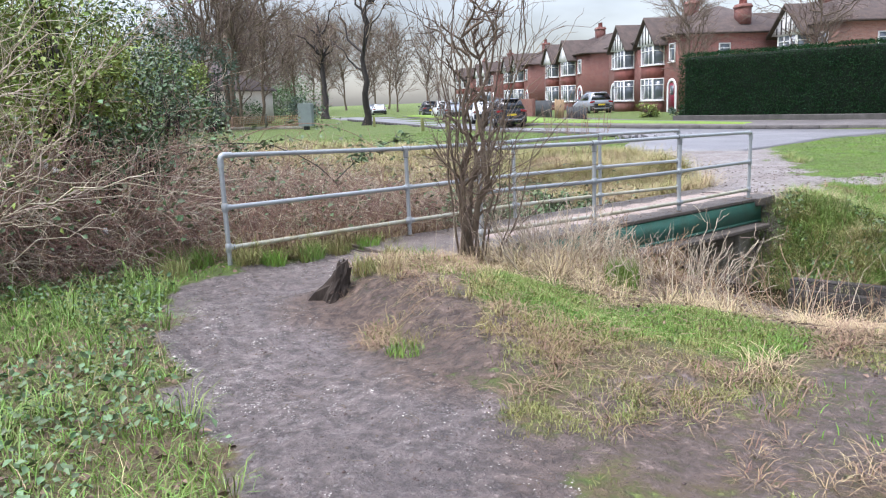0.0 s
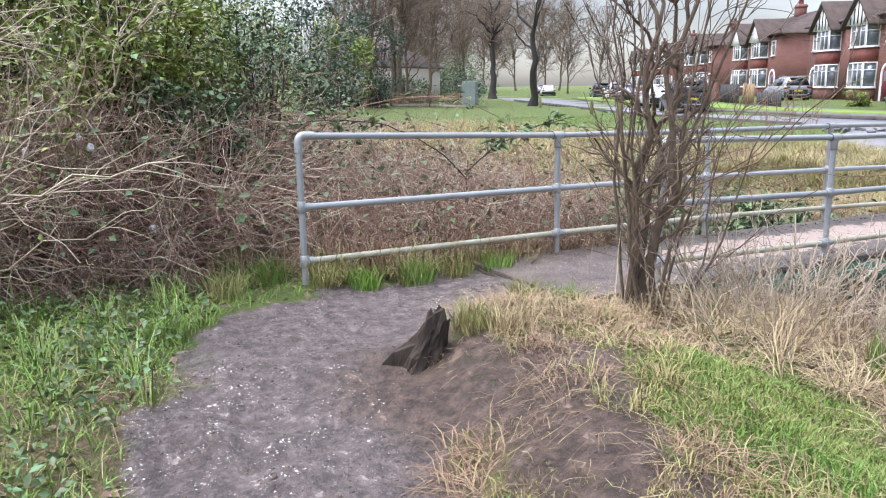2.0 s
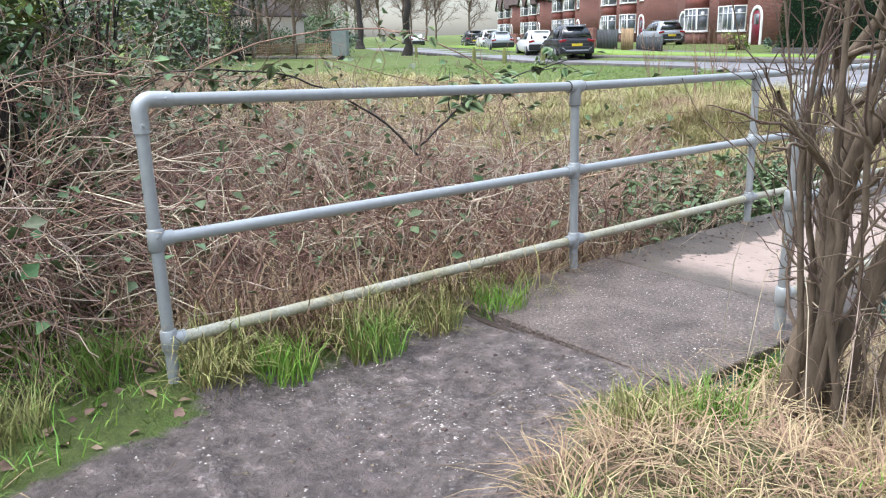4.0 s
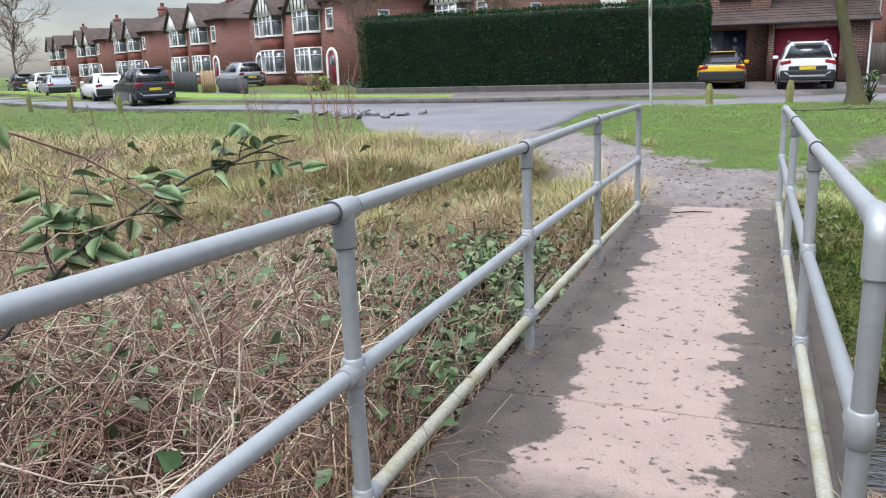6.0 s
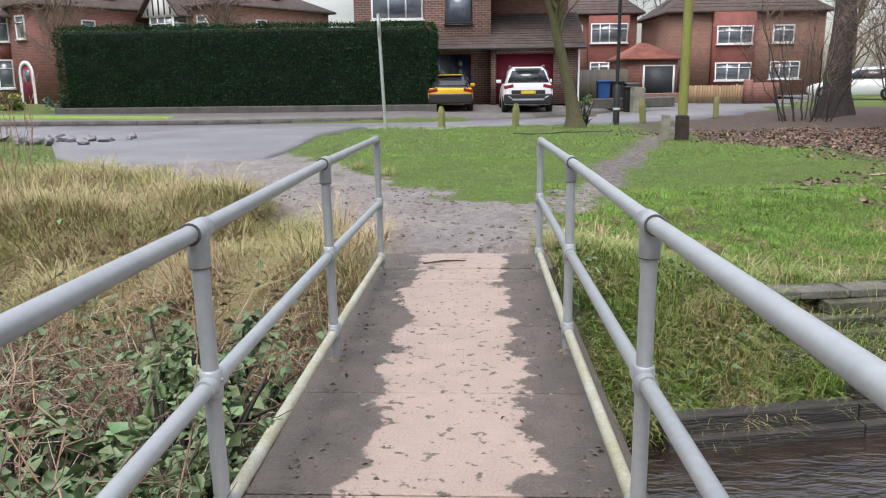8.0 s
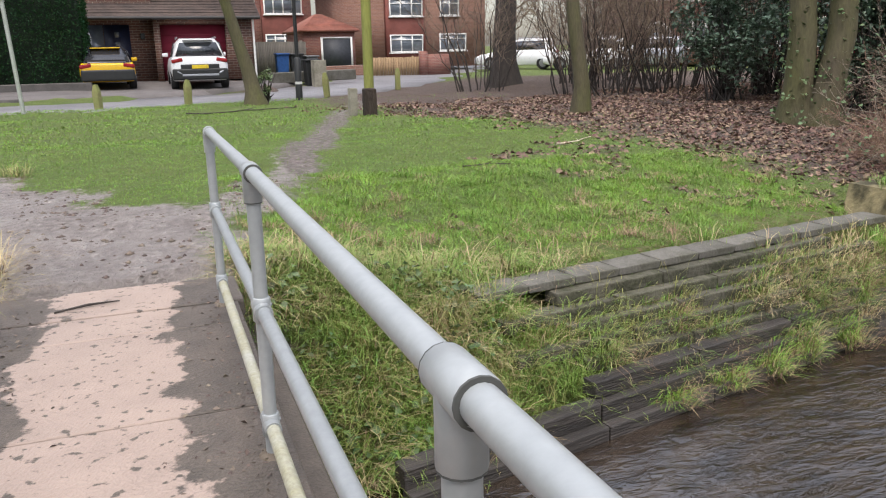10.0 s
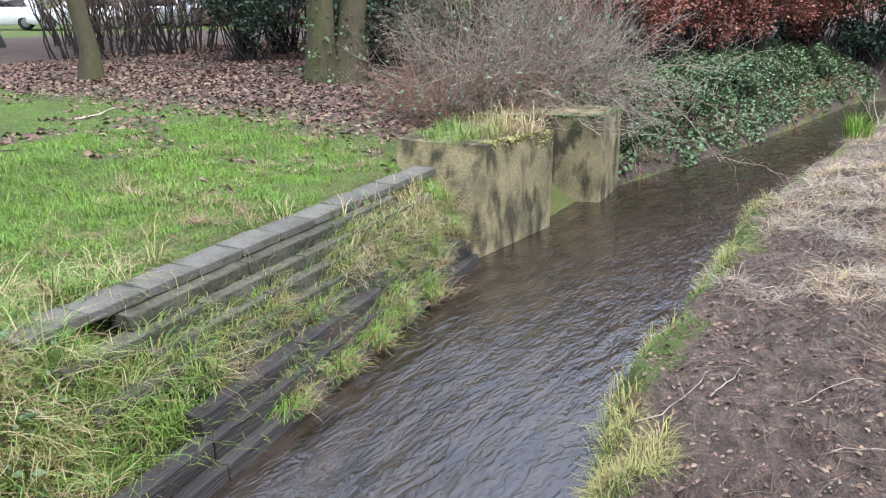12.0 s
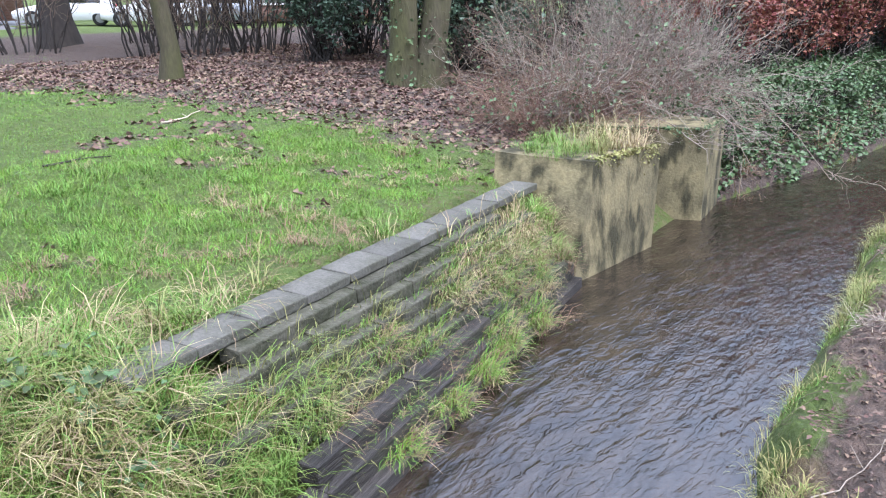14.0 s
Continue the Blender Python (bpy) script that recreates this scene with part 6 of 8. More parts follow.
clods(3200, 1.4, 10, -3.2, 2.5, 331, lambda x, y, u: (y < np.interp(x, *NEAR_TOE.T) - 0.2) & (zones(x, y)[0] > 0.3), 0.017, "mud_clods", "mud_clod", "small clods of dark mud on the bank")
clods(12000, -1.8, 7, -8.8, -2.7, 333, lambda x, y, u: (zones(x, y)[0] > 0.25) & (u < 0.5 + 0.5 * vnoise(x, y, 0.5, 9)), 0.011, "mud_clods", "mud_clod", "small clods of dark mud on the path")
clods(900, -4.5, 0.6, 4.5, 9, 335, lambda x, y, u: (zones(x, y)[0] > 0.4), 0.03, "mud_clods", "mud_clod", "churned mud at the bridge end")
P = scatter(60000, 2, 18, 4.8, 19, 83, lambda x, y, u: (u < zones(x, y)[2] * 0.9))
P[:, 2] += 0.012
v, f = leafage(P, 0.085, 84, 0.12, 1.3)
stuff("fallen_leaves", v, f, "leaf_litter", "brown fallen leaves on the grass", "fallen leaves")
P = scatter(14000, 0.5, 10, -3, 2.6, 85, lambda x, y, u: (y < np.interp(x, *NEAR_TOE.T) - 0.25))
P[:, 2] += 0.012
v, f = leafage(P, 0.038, 86, 0.25, 1.6)
stuff("fallen_leaves", v, f, "leaf_litter", "dead leaves on the muddy bank", "fallen leaves")


def lying(n, x0, x1, y0, y1, L, rad, seed, material, name, label, keep=None, lift=0.015):
    P = scatter(n, x0, x1, y0, y1, seed, keep)
    r = np.random.default_rng(seed + 1)
    n = len(P)
    c = arcs(P, r.uniform(0, 2 * np.pi, n), L * r.uniform(0.4, 1.3, n), r.uniform(-0.02, 0.12, n), 0.04, 5, seed + 2, 0.35)
    c[:, :, 2] = land(c[:, :, 0], c[:, :, 1]) + lift + 0.02 * r.uniform(0, 1, (n, 1))
    v, q = tubes(c, tapered(c, r.uniform(0.5, 1.3, n) * rad, rad * 0.4), 3)
    return stuff(name, v, [q], material, label, "twigs")


bank = lambda x, y, u: (y < np.interp(x, *NEAR_TOE.T) - 0.3)
lying(4200, 1.2, 12, -2.5, 2.6, 0.26, 0.003, 87, "twig_brown", "fallen_twigs", "thin brown twigs scattered on the muddy bank", bank)
lying(2300, 4.6, 18, -1.8, 2.2, 0.40, 0.005, 90, "stalk_grey", "dead_stalks", "bleached dead stalks lying on the stream bank", lambda x, y, u: bank(x, y, u) & (vnoise(x, y, 1.5, 8) + 0.3 * (x - 6.5) - 0.6 * (y - 1.0) > 0.1))
lying(420, -1.2, 6, -8, -3.0, 0.12, 0.0022, 93, "twig_brown", "fallen_twigs", "small brown twigs on the path", None)
lying(1500, 0.2, 3.4, -4.4, -1.6, 0.13, 0.0014, 94, "straw", "dead_stalks", "flattened straw on the earth mound", lambda x, y, u: zones(x, y)[0] < 0.95)
lying(3600, 4.2, 18, -2.2, 2.0, 0.35, 0.003, 190, "twig_pale", "dead_stalks", "pale hair-like dead stalks matted on the bank", lambda x, y, u: bank(x, y, u) & (vnoise(x, y, 1.2, 18) + 0.3 * (x - 6.0) - 0.6 * (y - 1.0) > 0.1), 0.03)
mat_bank = lambda x, y, u: bank(x, y, u) & (vnoise(x, y, 1.2, 18) * 0.8 + 0.3 * (x - 6.0) - 0.6 * (y - 1.0) > 0.0) & (vnoise(x, y, 0.5, 28) > -0.45)
v, f = tussocks(850, 26, 4.4, 15, -2.0, 2.2, 195, mat_bank, (0.15, 0.42), 0.005, 0.12, vary=0.12)
stuff("dead_grass", v, f, "stalk_grey", "bleached grass matted over the stream bank", "dead grass")
v, f = tussocks(700, 24, 4.4, 15, -2.0, 2.2, 196, mat_bank, (0.15, 0.4), 0.005, 0.16, vary=0.15)
stuff("dead_grass", v, f, "straw", "pale straw tangled on the stream bank", "dead grass")
lying(140, 6, 20, 8, 22, 0.7, 0.008, 96, "twig_brown", "fallen_twigs", "fallen twigs on the leaf litter", None)
# grass fringe along the near water's edge
edge_in = lambda x, y: np.interp(x, *NEAR_TOE.T) - y + 0.12 * vnoise(x, y, 0.4, 6)
green_runs = lambda x: np.exp(-((x - 3.4) / 0.75) ** 2) + 0.45 * np.exp(-((x - 5.0) / 0.3) ** 2) + 0.9 * np.exp(-((x - 7.1) / 0.8) ** 2) + 0.5 * np.exp(-((x - 9.5) / 0.9) ** 2)
fringe = lambda x, y, u: (u < 1.3 * green_runs(x)) & (edge_in(x, y) > 0.02) & (edge_in(x, y) < 0.08 + 0.42 * np.clip(green_runs(x), 0, 1) * (0.6 + 0.5 * vnoise(x, y, 0.3, 14)))
v, f = tussocks(2600, 30, 2.6, 14, 1.0, 2.8, 99, fringe, (0.07, 0.20), 0.005, 0.4, vary=0.25)
stuff("bank_grass", v, f, "grass_yellow", "yellow-green tufts along the water's edge", "grass")
P = tufts(3600, 26, 2.6, 10.5, 1.0, 2.8, 97, fringe, 0.05)
v, f = blades(P, rr.uniform(0.02, 0.08, len(P)), 0.005, 1.8, 98)
stuff("bank_grass", v, f, "grass_lush", "green grass fringe along the water's edge", "grass")


def stick(x, y, az, L, rad, seed, label, material="twig_pale"):
    r = np.random.default_rng(seed)
    k = 9
    u = np.linspace(0, 1, k)
    bend = np.cumsum(r.normal(0, 0.05, k))
    px, py = x + np.cos(az) * L * u - np.sin(az) * bend * L * 0.5, y + np.sin(az) * L * u + np.cos(az) * bend * L * 0.5
    pz = land(px, py) + rad + 0.006
    g = Geo().tube(np.stack([px, py, pz], -1), rad * (1 - 0.6 * u), 6)
    side = np.stack([px[4] + np.cos(az + 0.7) * L * 0.3 * u, py[4] + np.sin(az + 0.7) * L * 0.3 * u, pz[4] + 0.01 * u], -1)
    g.tube(side, rad * 0.5 * (1 - 0.6 * u), 5)
    return tagged(part("fallen_stick", smooth(g.mesh("fallen_stick")), material), label, "stick", "fallen sticks")


stick(3.9, 1.45, -0.15, 0.42, 0.0066, 401, "pale fallen stick on the muddy bank", "stalk_grey")
stick(3.55, 1.75, -0.2, 0.75, 0.0048, 402, "long thin fallen stick on the muddy bank", "stalk_grey")
stick(4.9, 1.55, -0.5, 0.35, 0.012, 403, "short dark fallen stick on the muddy bank", "bark_dark")
stick(4.1, 1.0, -0.9, 0.5, 0.0048, 404, "pale fallen stick on the muddy bank", "stalk_grey")
stick(3.6, 0.75, -1.2, 0.55, 0.0042, 405, "thin pale fallen stick on the muddy bank", "stalk_grey")
stick(5.0, 9.6, 0.5, 0.9, 0.014, 406, "forked fallen stick on the lawn")
stick(2.9, 8.2, 0.1, 0.7, 0.012, 407, "dark fallen stick on the lawn", "bark_dark")
stick(0.1, 18.0, 0.35, 2.6, 0.02, 408, "long dark fallen branch on the lawn", "bark_dark")
tagged(part("fallen_stick", Geo().tube([(-1.28, 4.18, -0.058), (-1.1, 4.24, -0.05), (-0.93, 4.27, -0.056)], [0.006, 0.008, 0.004], 6), "bark_dark"), "short dark stick lying on the bridge landing", "stick", "fallen sticks")


# tree stump
def stump(x, y):
    bm = bmesh.new()
    z = float(land(np.array([x]), np.array([y]), False)[0])
    rings = []
    n = 22
    r = random.Random(5)
    prof = [(-0.08, 0.17), (0.03, 0.135), (0.10, 0.105), (0.18, 0.088), (0.25, 0.078), (0.29, 0.05)]
    for h, q in prof:
        ring = []
        for i in range(n):
            a = 2 * math.pi * i / n
            ridge = 1 + 0.16 * math.sin(a * 5 + h * 6) + 0.10 * r.uniform(-1, 1)
            hh = h + (0.05 * math.sin(a * 3) + 0.035 * r.uniform(-1, 1) if h > 0.2 else 0)
            flare = 1 + (0.5 if abs(a - 3.9) < 0.5 else 0) * (1 if h < 0.05 else 0.35 if h < 0.12 else 0)
            ring.append(bm.verts.new((math.cos(a) * q * ridge * flare + 0.30 * h, math.sin(a) * q * ridge * flare + 0.18 * h, hh)))
        rings.append(ring)
    for a, b in zip(rings, rings[1:]):
        for i in range(n):
            bm.faces.new((a[i], a[(i + 1) % n], b[(i + 1) % n], b[i]))
    bm.faces.new(rings[-1])
    return tagged(part("tree_stump", bm, "stump_wood", None, "", pose(x, y, z) @ Matrix.Scale(0.82, 4)), "dark rotten tree stump beside the muddy path", "tree stump")


stump(0.33, -4.12)

# many-stemmed shrub in front of the bridge
bare_tree("hawthorn_shrub", pose(0.17, -2.46, 0), 2.5, 0.040, 511, "gnarled bare hawthorn with thorny crooked limbs beside the path", "shrub", "bark_brown", (0.03, 0.02), 3, 11, 0.22, "twig_brown", 0.8, 3, 0.16, flare=0.12, density=0.7, bend=0.24, fine=0.5)
stem_shrub("hawthorn_shrub", pose(0.20, -2.40, 0), 8, 3.1, 0.20, 501, "bare many-stemmed brown shrub at the bridge entrance", "shrub", "bark_brown", None, 0, per=6, lean=0.09, stem_r=0.013, twig2="twig_brown", level3=4, droop=0.02, base=0.20, aside=-0.08)
stem_shrub("hawthorn_shrub", pose(0.22, -2.25, 0), 7, 1.8, 0.3, 502, "low bare twiggy shrub beside the bridge", "shrub", "twig_brown", None, 0, per=6, lean=0.20, stem_r=0.008, level3=4, droop=0.05, base=0.25, aside=-0.35)
stem_shrub("dead_weeds", pose(0.75, -1.75, -0.15), 50, 0.9, 0.4, 503, "bleached dead weed stalks on the near bank", "weeds", "twig_pale", None, 0, per=3, lean=0.25, stem_r=0.005, level3=2, droop=0.2, base=0.55)
stem_shrub("dead_weeds", pose(1.7, -1.2, -0.35), 45, 0.9, 0.4, 504, "bleached dead weed stalks on the near bank", "weeds", "twig_pale", None, 0, per=3, lean=0.3, stem_r=0.005, level3=2, droop=0.3, base=0.6)
stem_shrub("dead_weeds", pose(0.35, -1.45, -0.15), 46, 0.75, 0.4, 507, "bleached dead weed stalks beside the bridge beam", "weeds", "twig_pale", None, 0, per=4, lean=0.3, stem_r=0.004, level3=3, droop=0.3, base=0.45, aside=-0.3)
stem_shrub("dead_weeds", pose(1.05, -1.0, -0.3), 46, 0.75, 0.4, 508, "tangle of dead brown weed stalks on the near bank", "weeds", "straw_brown", None, 0, per=4, lean=0.35, stem_r=0.004, level3=3, droop=0.4, base=0.5)
stem_shrub("dead_weeds", pose(2.7, -0.9, -0.5), 40, 0.8, 0.4, 505, "bleached dead weed stalks on the near bank", "weeds", "straw_brown", None, 0, per=3, lean=0.4, stem_r=0.005, level3=2, droop=0.4, base=0.7)


def cane(pts, rad, seed, label, leaf_n=10, leaf_size=0.07, material="twig_red", twigs=5):
    """One arching cane through the given places, with side shoots and leaves."""
    r = np.random.default_rng(seed)
    pts = np.asarray(pts, float)
    s = np.r_[0, np.cumsum(np.linalg.norm(np.diff(pts, axis=0), axis=1))]
    u = np.linspace(0, s[-1], 22)
    path = np.stack([np.interp(u, s, pts[:, i]) for i in range(3)], -1)
    for _ in range(3):
        path[1:-1] = (path[:-2] + 2 * path[1:-1] + path[2:]) / 4
    path += r.normal(0, 0.004, path.shape)
    root = thing("bramble_cane", Matrix.Translation(path[0]), label, "bramble", "bramble canes")
    path = path - path[0]
    g = Geo().tube(path, rad * (1 - 0.55 * np.linspace(0, 1, 22)), 6)
    th = sprout(path[None], 26, 0.012, 1.2, seed + 2, 0.02, 3, 0, 0)
    g.add(*(lambda v, q: (v, [q]))(*tubes(th, tapered(th, 0.003, 0.0006), 3)))
    part("cane", g.mesh("cane"), material, root)
    side = sprout(path[None], twigs, 0.3, 0.8, seed + 3, 0.2, 5, 0.1, 0.3)
    tagged(part("shoot_spray", join(tubes(side, tapered(side, rad * 0.45, 0.0015), 4)).mesh("shoot_spray"), material, root), kind="stuff")
    P = side.reshape(-1, 3)[r.integers(0, side.shape[0] * 5, leaf_n)] + r.normal(0, 0.02, (leaf_n, 3))
    v, f = broadleaves(P, leaf_size, seed + 4)
    part("leaves", np_mesh("leaves", v, f), "leaf_pale", root)
    return root


cane([(-2.55, -2.18, -0.2), (-2.56, -2.19, 0.35), (-2.55, -2.18, 0.80)], 0.013, 601, "upright brown bramble stump with shoots behind the railing", 14, 0.07, "bark_brown", 4)
cane([(-2.55, -2.18, 0.62), (-2.62, -2.5, 0.95), (-2.75, -2.95, 1.18), (-2.95, -3.5, 1.22), (-3.1, -4.1, 1.1)], 0.008, 602, "arching dark bramble cane over the railing", 46, 0.085, "bark_dark", 9)
cane([(-2.55, -2.18, 0.7), (-2.45, -1.9, 0.95), (-2.3, -1.55, 1.12), (-2.1, -1.25, 1.2)], 0.007, 603, "bramble cane with pale green leaves over the railing", 80, 0.095, "bark_dark", 10)
cane([(-3.4, -4.2, 0.0), (-3.3, -3.9, 0.7), (-3.0, -3.3, 1.3), (-2.5, -2.6, 1.45), (-2.2, -2.0, 1.25), (-2.1, -1.7, 0.9)], 0.007, 604, "arching bramble cane hanging over the railing", 40, 0.075, "twig_red", 9)
cane([(-2.9, -5.0, 0.1), (-2.7, -4.8, 0.8), (-2.3, -4.5, 1.2), (-2.0, -4.1, 1.25)], 0.006, 605, "arching bramble cane at the railing end", 12, 0.06, "twig_red")
for i, (x, y) in enumerate([(-2.1, -1.0), (-2.0, -0.35), (-1.95, 0.25), (-2.25, 0.6), (-1.85, -0.1)]):
    cane([(x, y, -0.7), (x + 0.05, y + 0.1, 0.0), (x + 0.15, y + 0.25, 0.42), (x + 0.3, y + 0.45, 0.5 - 0.05 * i)], 0.006, 610 + i, "leafy bramble growing up beside the bridge", 60, 0.065, "twig_brown", 12)

rb = np.random.default_rng(650)
for i in range(16):
    x, y = rb.uniform(-3.6, -1.95), -3.9 + 0.27 * i + rb.uniform(-0.15, 0.15)
    az, h = rb.uniform(0, 2 * np.pi), rb.uniform(0.25, 0.6)
    z0 = float(land(np.array([x]), np.array([y]))[0])
    tip = (min(x + 0.5 * np.cos(az), -1.75), y + 0.5 * np.sin(az))
    cane([(x, y, z0), (x + 0.3 * (tip[0] - x), y + 0.3 * (tip[1] - y), z0 + 0.8 * h), (x + 0.7 * (tip[0] - x), y + 0.7 * (tip[1] - y), z0 + h), (tip[0], tip[1], z0 + 0.8 * h)], 0.005, 651 + 5 * i, "bramble cane with clusters of broad green leaves", 46, 0.08, "bark_dark", 9)

# bramble thickets left of the path and the bridge
K = 0
for x, y, sz, h, n, lf, low in [(-2.6, -3.3, 0.75, 0.62, 260, 150, 0.4), (-2.5, -1.9, 0.75, 0.70, 260, 150, 0.4), (-3.8, -2.3, 0.9, 0.75, 260, 320, 0.4), (-3.7, -0.7, 0.9, 0.8, 240, 420, 0.4), (-2.5, -0.5, 0.7, 0.8, 200, 420, 0.45), (-5.4, -1.6, 1.1, 0.9, 240, 400, 0.4), (-5.4, 0.4, 1.1, 0.9, 220, 400, 0.4), (-3.3, 1.0, 0.9, 0.75, 200, 420, 0.4), (-2.4, 1.3, 0.6, 0.8, 150, 420, 0.3),
                              (-3.0, -5.1, 0.8, 1.15, 330, 900, 0.3), (-3.4, -6.2, 0.9, 1.3, 330, 1000, 0.3), (-4.6, -4.3, 1.0, 1.3, 300, 600, 0.5), (-2.7, -7.2, 0.9, 1.2, 300, 900, 0.3), (-1.9, -8.3, 0.9, 1.2, 280, 300, 0.4), (-5.5, -6.0, 1.2, 1.7, 240, 300, 0.5)]:
    bramble(pose(x, y, float(land(np.array([x]), np.array([y]))[0]), 0, 0, 0), int(n * (1.7 if y > -4 else 2.3)), sz, h, 700 + 3 * K, "tangle of reddish-brown dead bramble canes with a few leaves", -1.70 - x, lf, leaf_low=low, mats=("twig_red", "twig_pale"))
    K += 1
P = np.concatenate([scatter(2600, -5.5, -1.8, -6.8, 1.5, 701, lambda x, y, u: (line_dist(x, y, FOOTPATH) > 1.1))])
v, f = blades(P, rr.uniform(0.25, 0.8, len(P)), 0.006, 0.9, 702)
stuff("dead_grass", v, f, "straw_brown", "brown dead grass stalks among the brambles", "dead grass")
P = scatter(450, -6, -1.8, 0.2, 4.5, 703, lambda x, y, u: u < 2)
v, f = blades(P, rr.uniform(0.25, 0.7, len(P)), 0.008, 0.9, 704)
stuff("dead_grass", v, f, "straw", "dead reeds in the channel beside the bridge", "dead grass")

# taller shrubs on the left
stem_shrub("overhanging_shrub", pose(-2.2, -7.6, 0), 13, 3.4, 1.4, 801, "pale twiggy shrub overhanging the path", "shrub", "twig_pale", "leaf_lime", 700, 0.05, per=8, lean=0.40, stem_r=0.018, level3=6, droop=0.15, base=0.5, group="left-hand shrubs")
stem_shrub("overhanging_shrub", pose(-3.2, -6.3, 0), 9, 3.2, 1.4, 802, "pale twiggy shrub among dark brambles", "shrub", "twig_pale", "leaf_lime", 2600, 0.06, per=8, lean=0.35, stem_r=0.016, level3=6, droop=0.12, base=0.5, group="left-hand shrubs")
evergreen("leafy_shrub", pose(-4.3, -5.0, 0.1), (1.3, 1.5, 2.7), 6500, 0.085, 803, "dense lime-green leafy shrub behind the brambles", "shrub", "leaf_lime", 2.6, 30, "left-hand shrubs")
evergreen("leafy_shrub", pose(-5.4, -3.4, 0.1), (1.4, 1.3, 2.3), 5000, 0.065, 804, "dense green leafy shrub behind the railing", "shrub", "leaf_bramble", 1.6, 28, "left-hand shrubs")
evergreen("bamboo_clump", pose(-6.6, -5.0, 0.05), (1.6, 1.6, 4.2), 7500, 0.12, 805, "yellow-green bamboo-like foliage rising over the brambles", "shrub", "leaf_lime", 5.0, 34, "left-hand shrubs")
evergreen("bamboo_clump", pose(-7.4, -7.6, 0.05), (1.8, 1.6, 4.4), 6500, 0.12, 806, "yellow-green bamboo-like foliage behind the shrubs", "shrub", "leaf_lime", 5.0, 34, "left-hand shrubs")
evergreen("leafy_shrub", pose(-4.8, -8.2, 0.3), (1.5, 1.5, 3.2), 5000, 0.07, 807, "dark green leafy shrub beside the path", "shrub", "leaf_ever", 1.4, 28, "left-hand shrubs")
evergreen("bamboo_clump", pose(-5.0, -6.2, 0.3), (1.0, 1.0, 3.6), 4500, 0.11, 809, "yellow-green bamboo-like foliage among the shrubs", "shrub", "leaf_lime", 4.5, 26, "left-hand shrubs")
evergreen("bamboo_clump", pose(-4.1, -5.0, 0.9), (1.0, 1.0, 2.6), 6500, 0.10, 810, "lime-green bamboo-like foliage leaning over the brambles", "shrub", "leaf_lime", 4.0, 30, "left-hand shrubs", 0.2)
evergreen("leafy_shrub", pose(-3.5, -4.5, 0.1), (0.8, 0.8, 1.75), 3000, 0.06, 811, "dark leafy shrub among the bramble canes", "shrub", "leaf_bramble", 1.4, 22, "left-hand shrubs", 0.2)
evergreen("bamboo_clump", pose(-13.0, -2.0, 0.0), (1.8, 1.8, 4.0), 4200, 0.16, 808, "yellow-green feathery tree above the shrubs", "tree", "leaf_lime", 4.0, 26, "left-hand shrubs")

v, f = tussocks(90, 40, -2.1, -1.68, -4.1, -1.2, 341, lambda x, y, u: u < 2, (0.15, 0.4), 0.006, 0.5)
stuff("dead_grass", v, f, "straw_brown", "dead grass along the foot of the railing", "dead grass")
v, f = tussocks(32, 40, -1.75, -1.45, -4.1, -2.2, 342, lambda x, y, u: u < 2, (0.10, 0.28), 0.006, 0.6)
stuff("bank_grass", v, f, "grass_yellow", "green grass along the foot of the railing", "grass")
for i, (x, y, h) in enumerate([(-2.9, 2.3, 1.25), (-4.3, 2.2, 1.2), (-5.8, 2.2, 1.2), (-2.3, 3.1, 1.1), (-3.6, 3.4, 1.0), (-5.0, 3.5, 1.0)]):
    bramble(pose(x, y, float(land(np.array([x]), np.array([y]))[0])), 260, 0.8, h, 761 + 3 * i, "bramble and dead stalks filling the channel beside the bridge", -1.72 - x, 750, 0.08, leaf_low=0.4)

for i, (x, y, h) in enumerate([(-2.15, 0.2, 0.75), (-2.25, 1.2, 0.85), (-2.4, 2.1, 0.7), (-2.9, 0.9, 0.7)]):
    evergreen("leafy_bramble", pose(x, y, -0.62), (0.42, 0.6, h), 800, 0.075, 820 + i, "leafy green bramble growing beside the bridge rail", "bramble", "leaf_pale" if i % 2 else "leaf_bramble", 1.35, 14, "leafy brambles", 0.1, 40)

# crumbs of mud and dead leaves on the deck
rd = np.random.default_rng(830)
n = 900
P = np.stack([-0.97 + np.sign(rd.uniform(-1, 1, n)) * (0.62 - np.abs(rd.normal(0, 0.16, n))), rd.uniform(-1.4, 4.3, n), np.zeros(n)], -1)
P[:, 2] = SLOPE * P[:, 1] - 0.003
v, f = leafage(P, 0.026, 831, 0.25, 1.5)
stuff("deck_litter", v, f, "mud_clod", "crumbs of mud and dead leaf on the deck", "litter")

# litter caught in the brambles
for i, (x, y, z) in enumerate([(-2.45, -5.55, 1.15), (-2.4, -5.48, 1.08), (-2.5, -5.62, 0.62), (-2.35, -5.1, 0.45), (-2.7, -5.9, 1.05)]):
    bm = bmesh.new()
    bmesh.ops.create_icosphere(bm, subdivisions=2, radius=0.045)
    for v_ in bm.verts:
        v_.co = Vector((v_.co.x, v_.co.y * 0.5, v_.co.z * 0.8)) + Vector(noise.noise_vector(v_.co * 30 + Vector((i, 0, 0)))) * 0.022
    tagged(part("plastic_scrap", bm, "plastic_white", None, "", pose(x, y, z)), "scrap of white plastic caught in the brambles", "litter", "plastic scraps")

# ---- hedge ----


def gz(x, y):
    return float(land(np.array([float(x)]), np.array([float(y)]), False)[0])


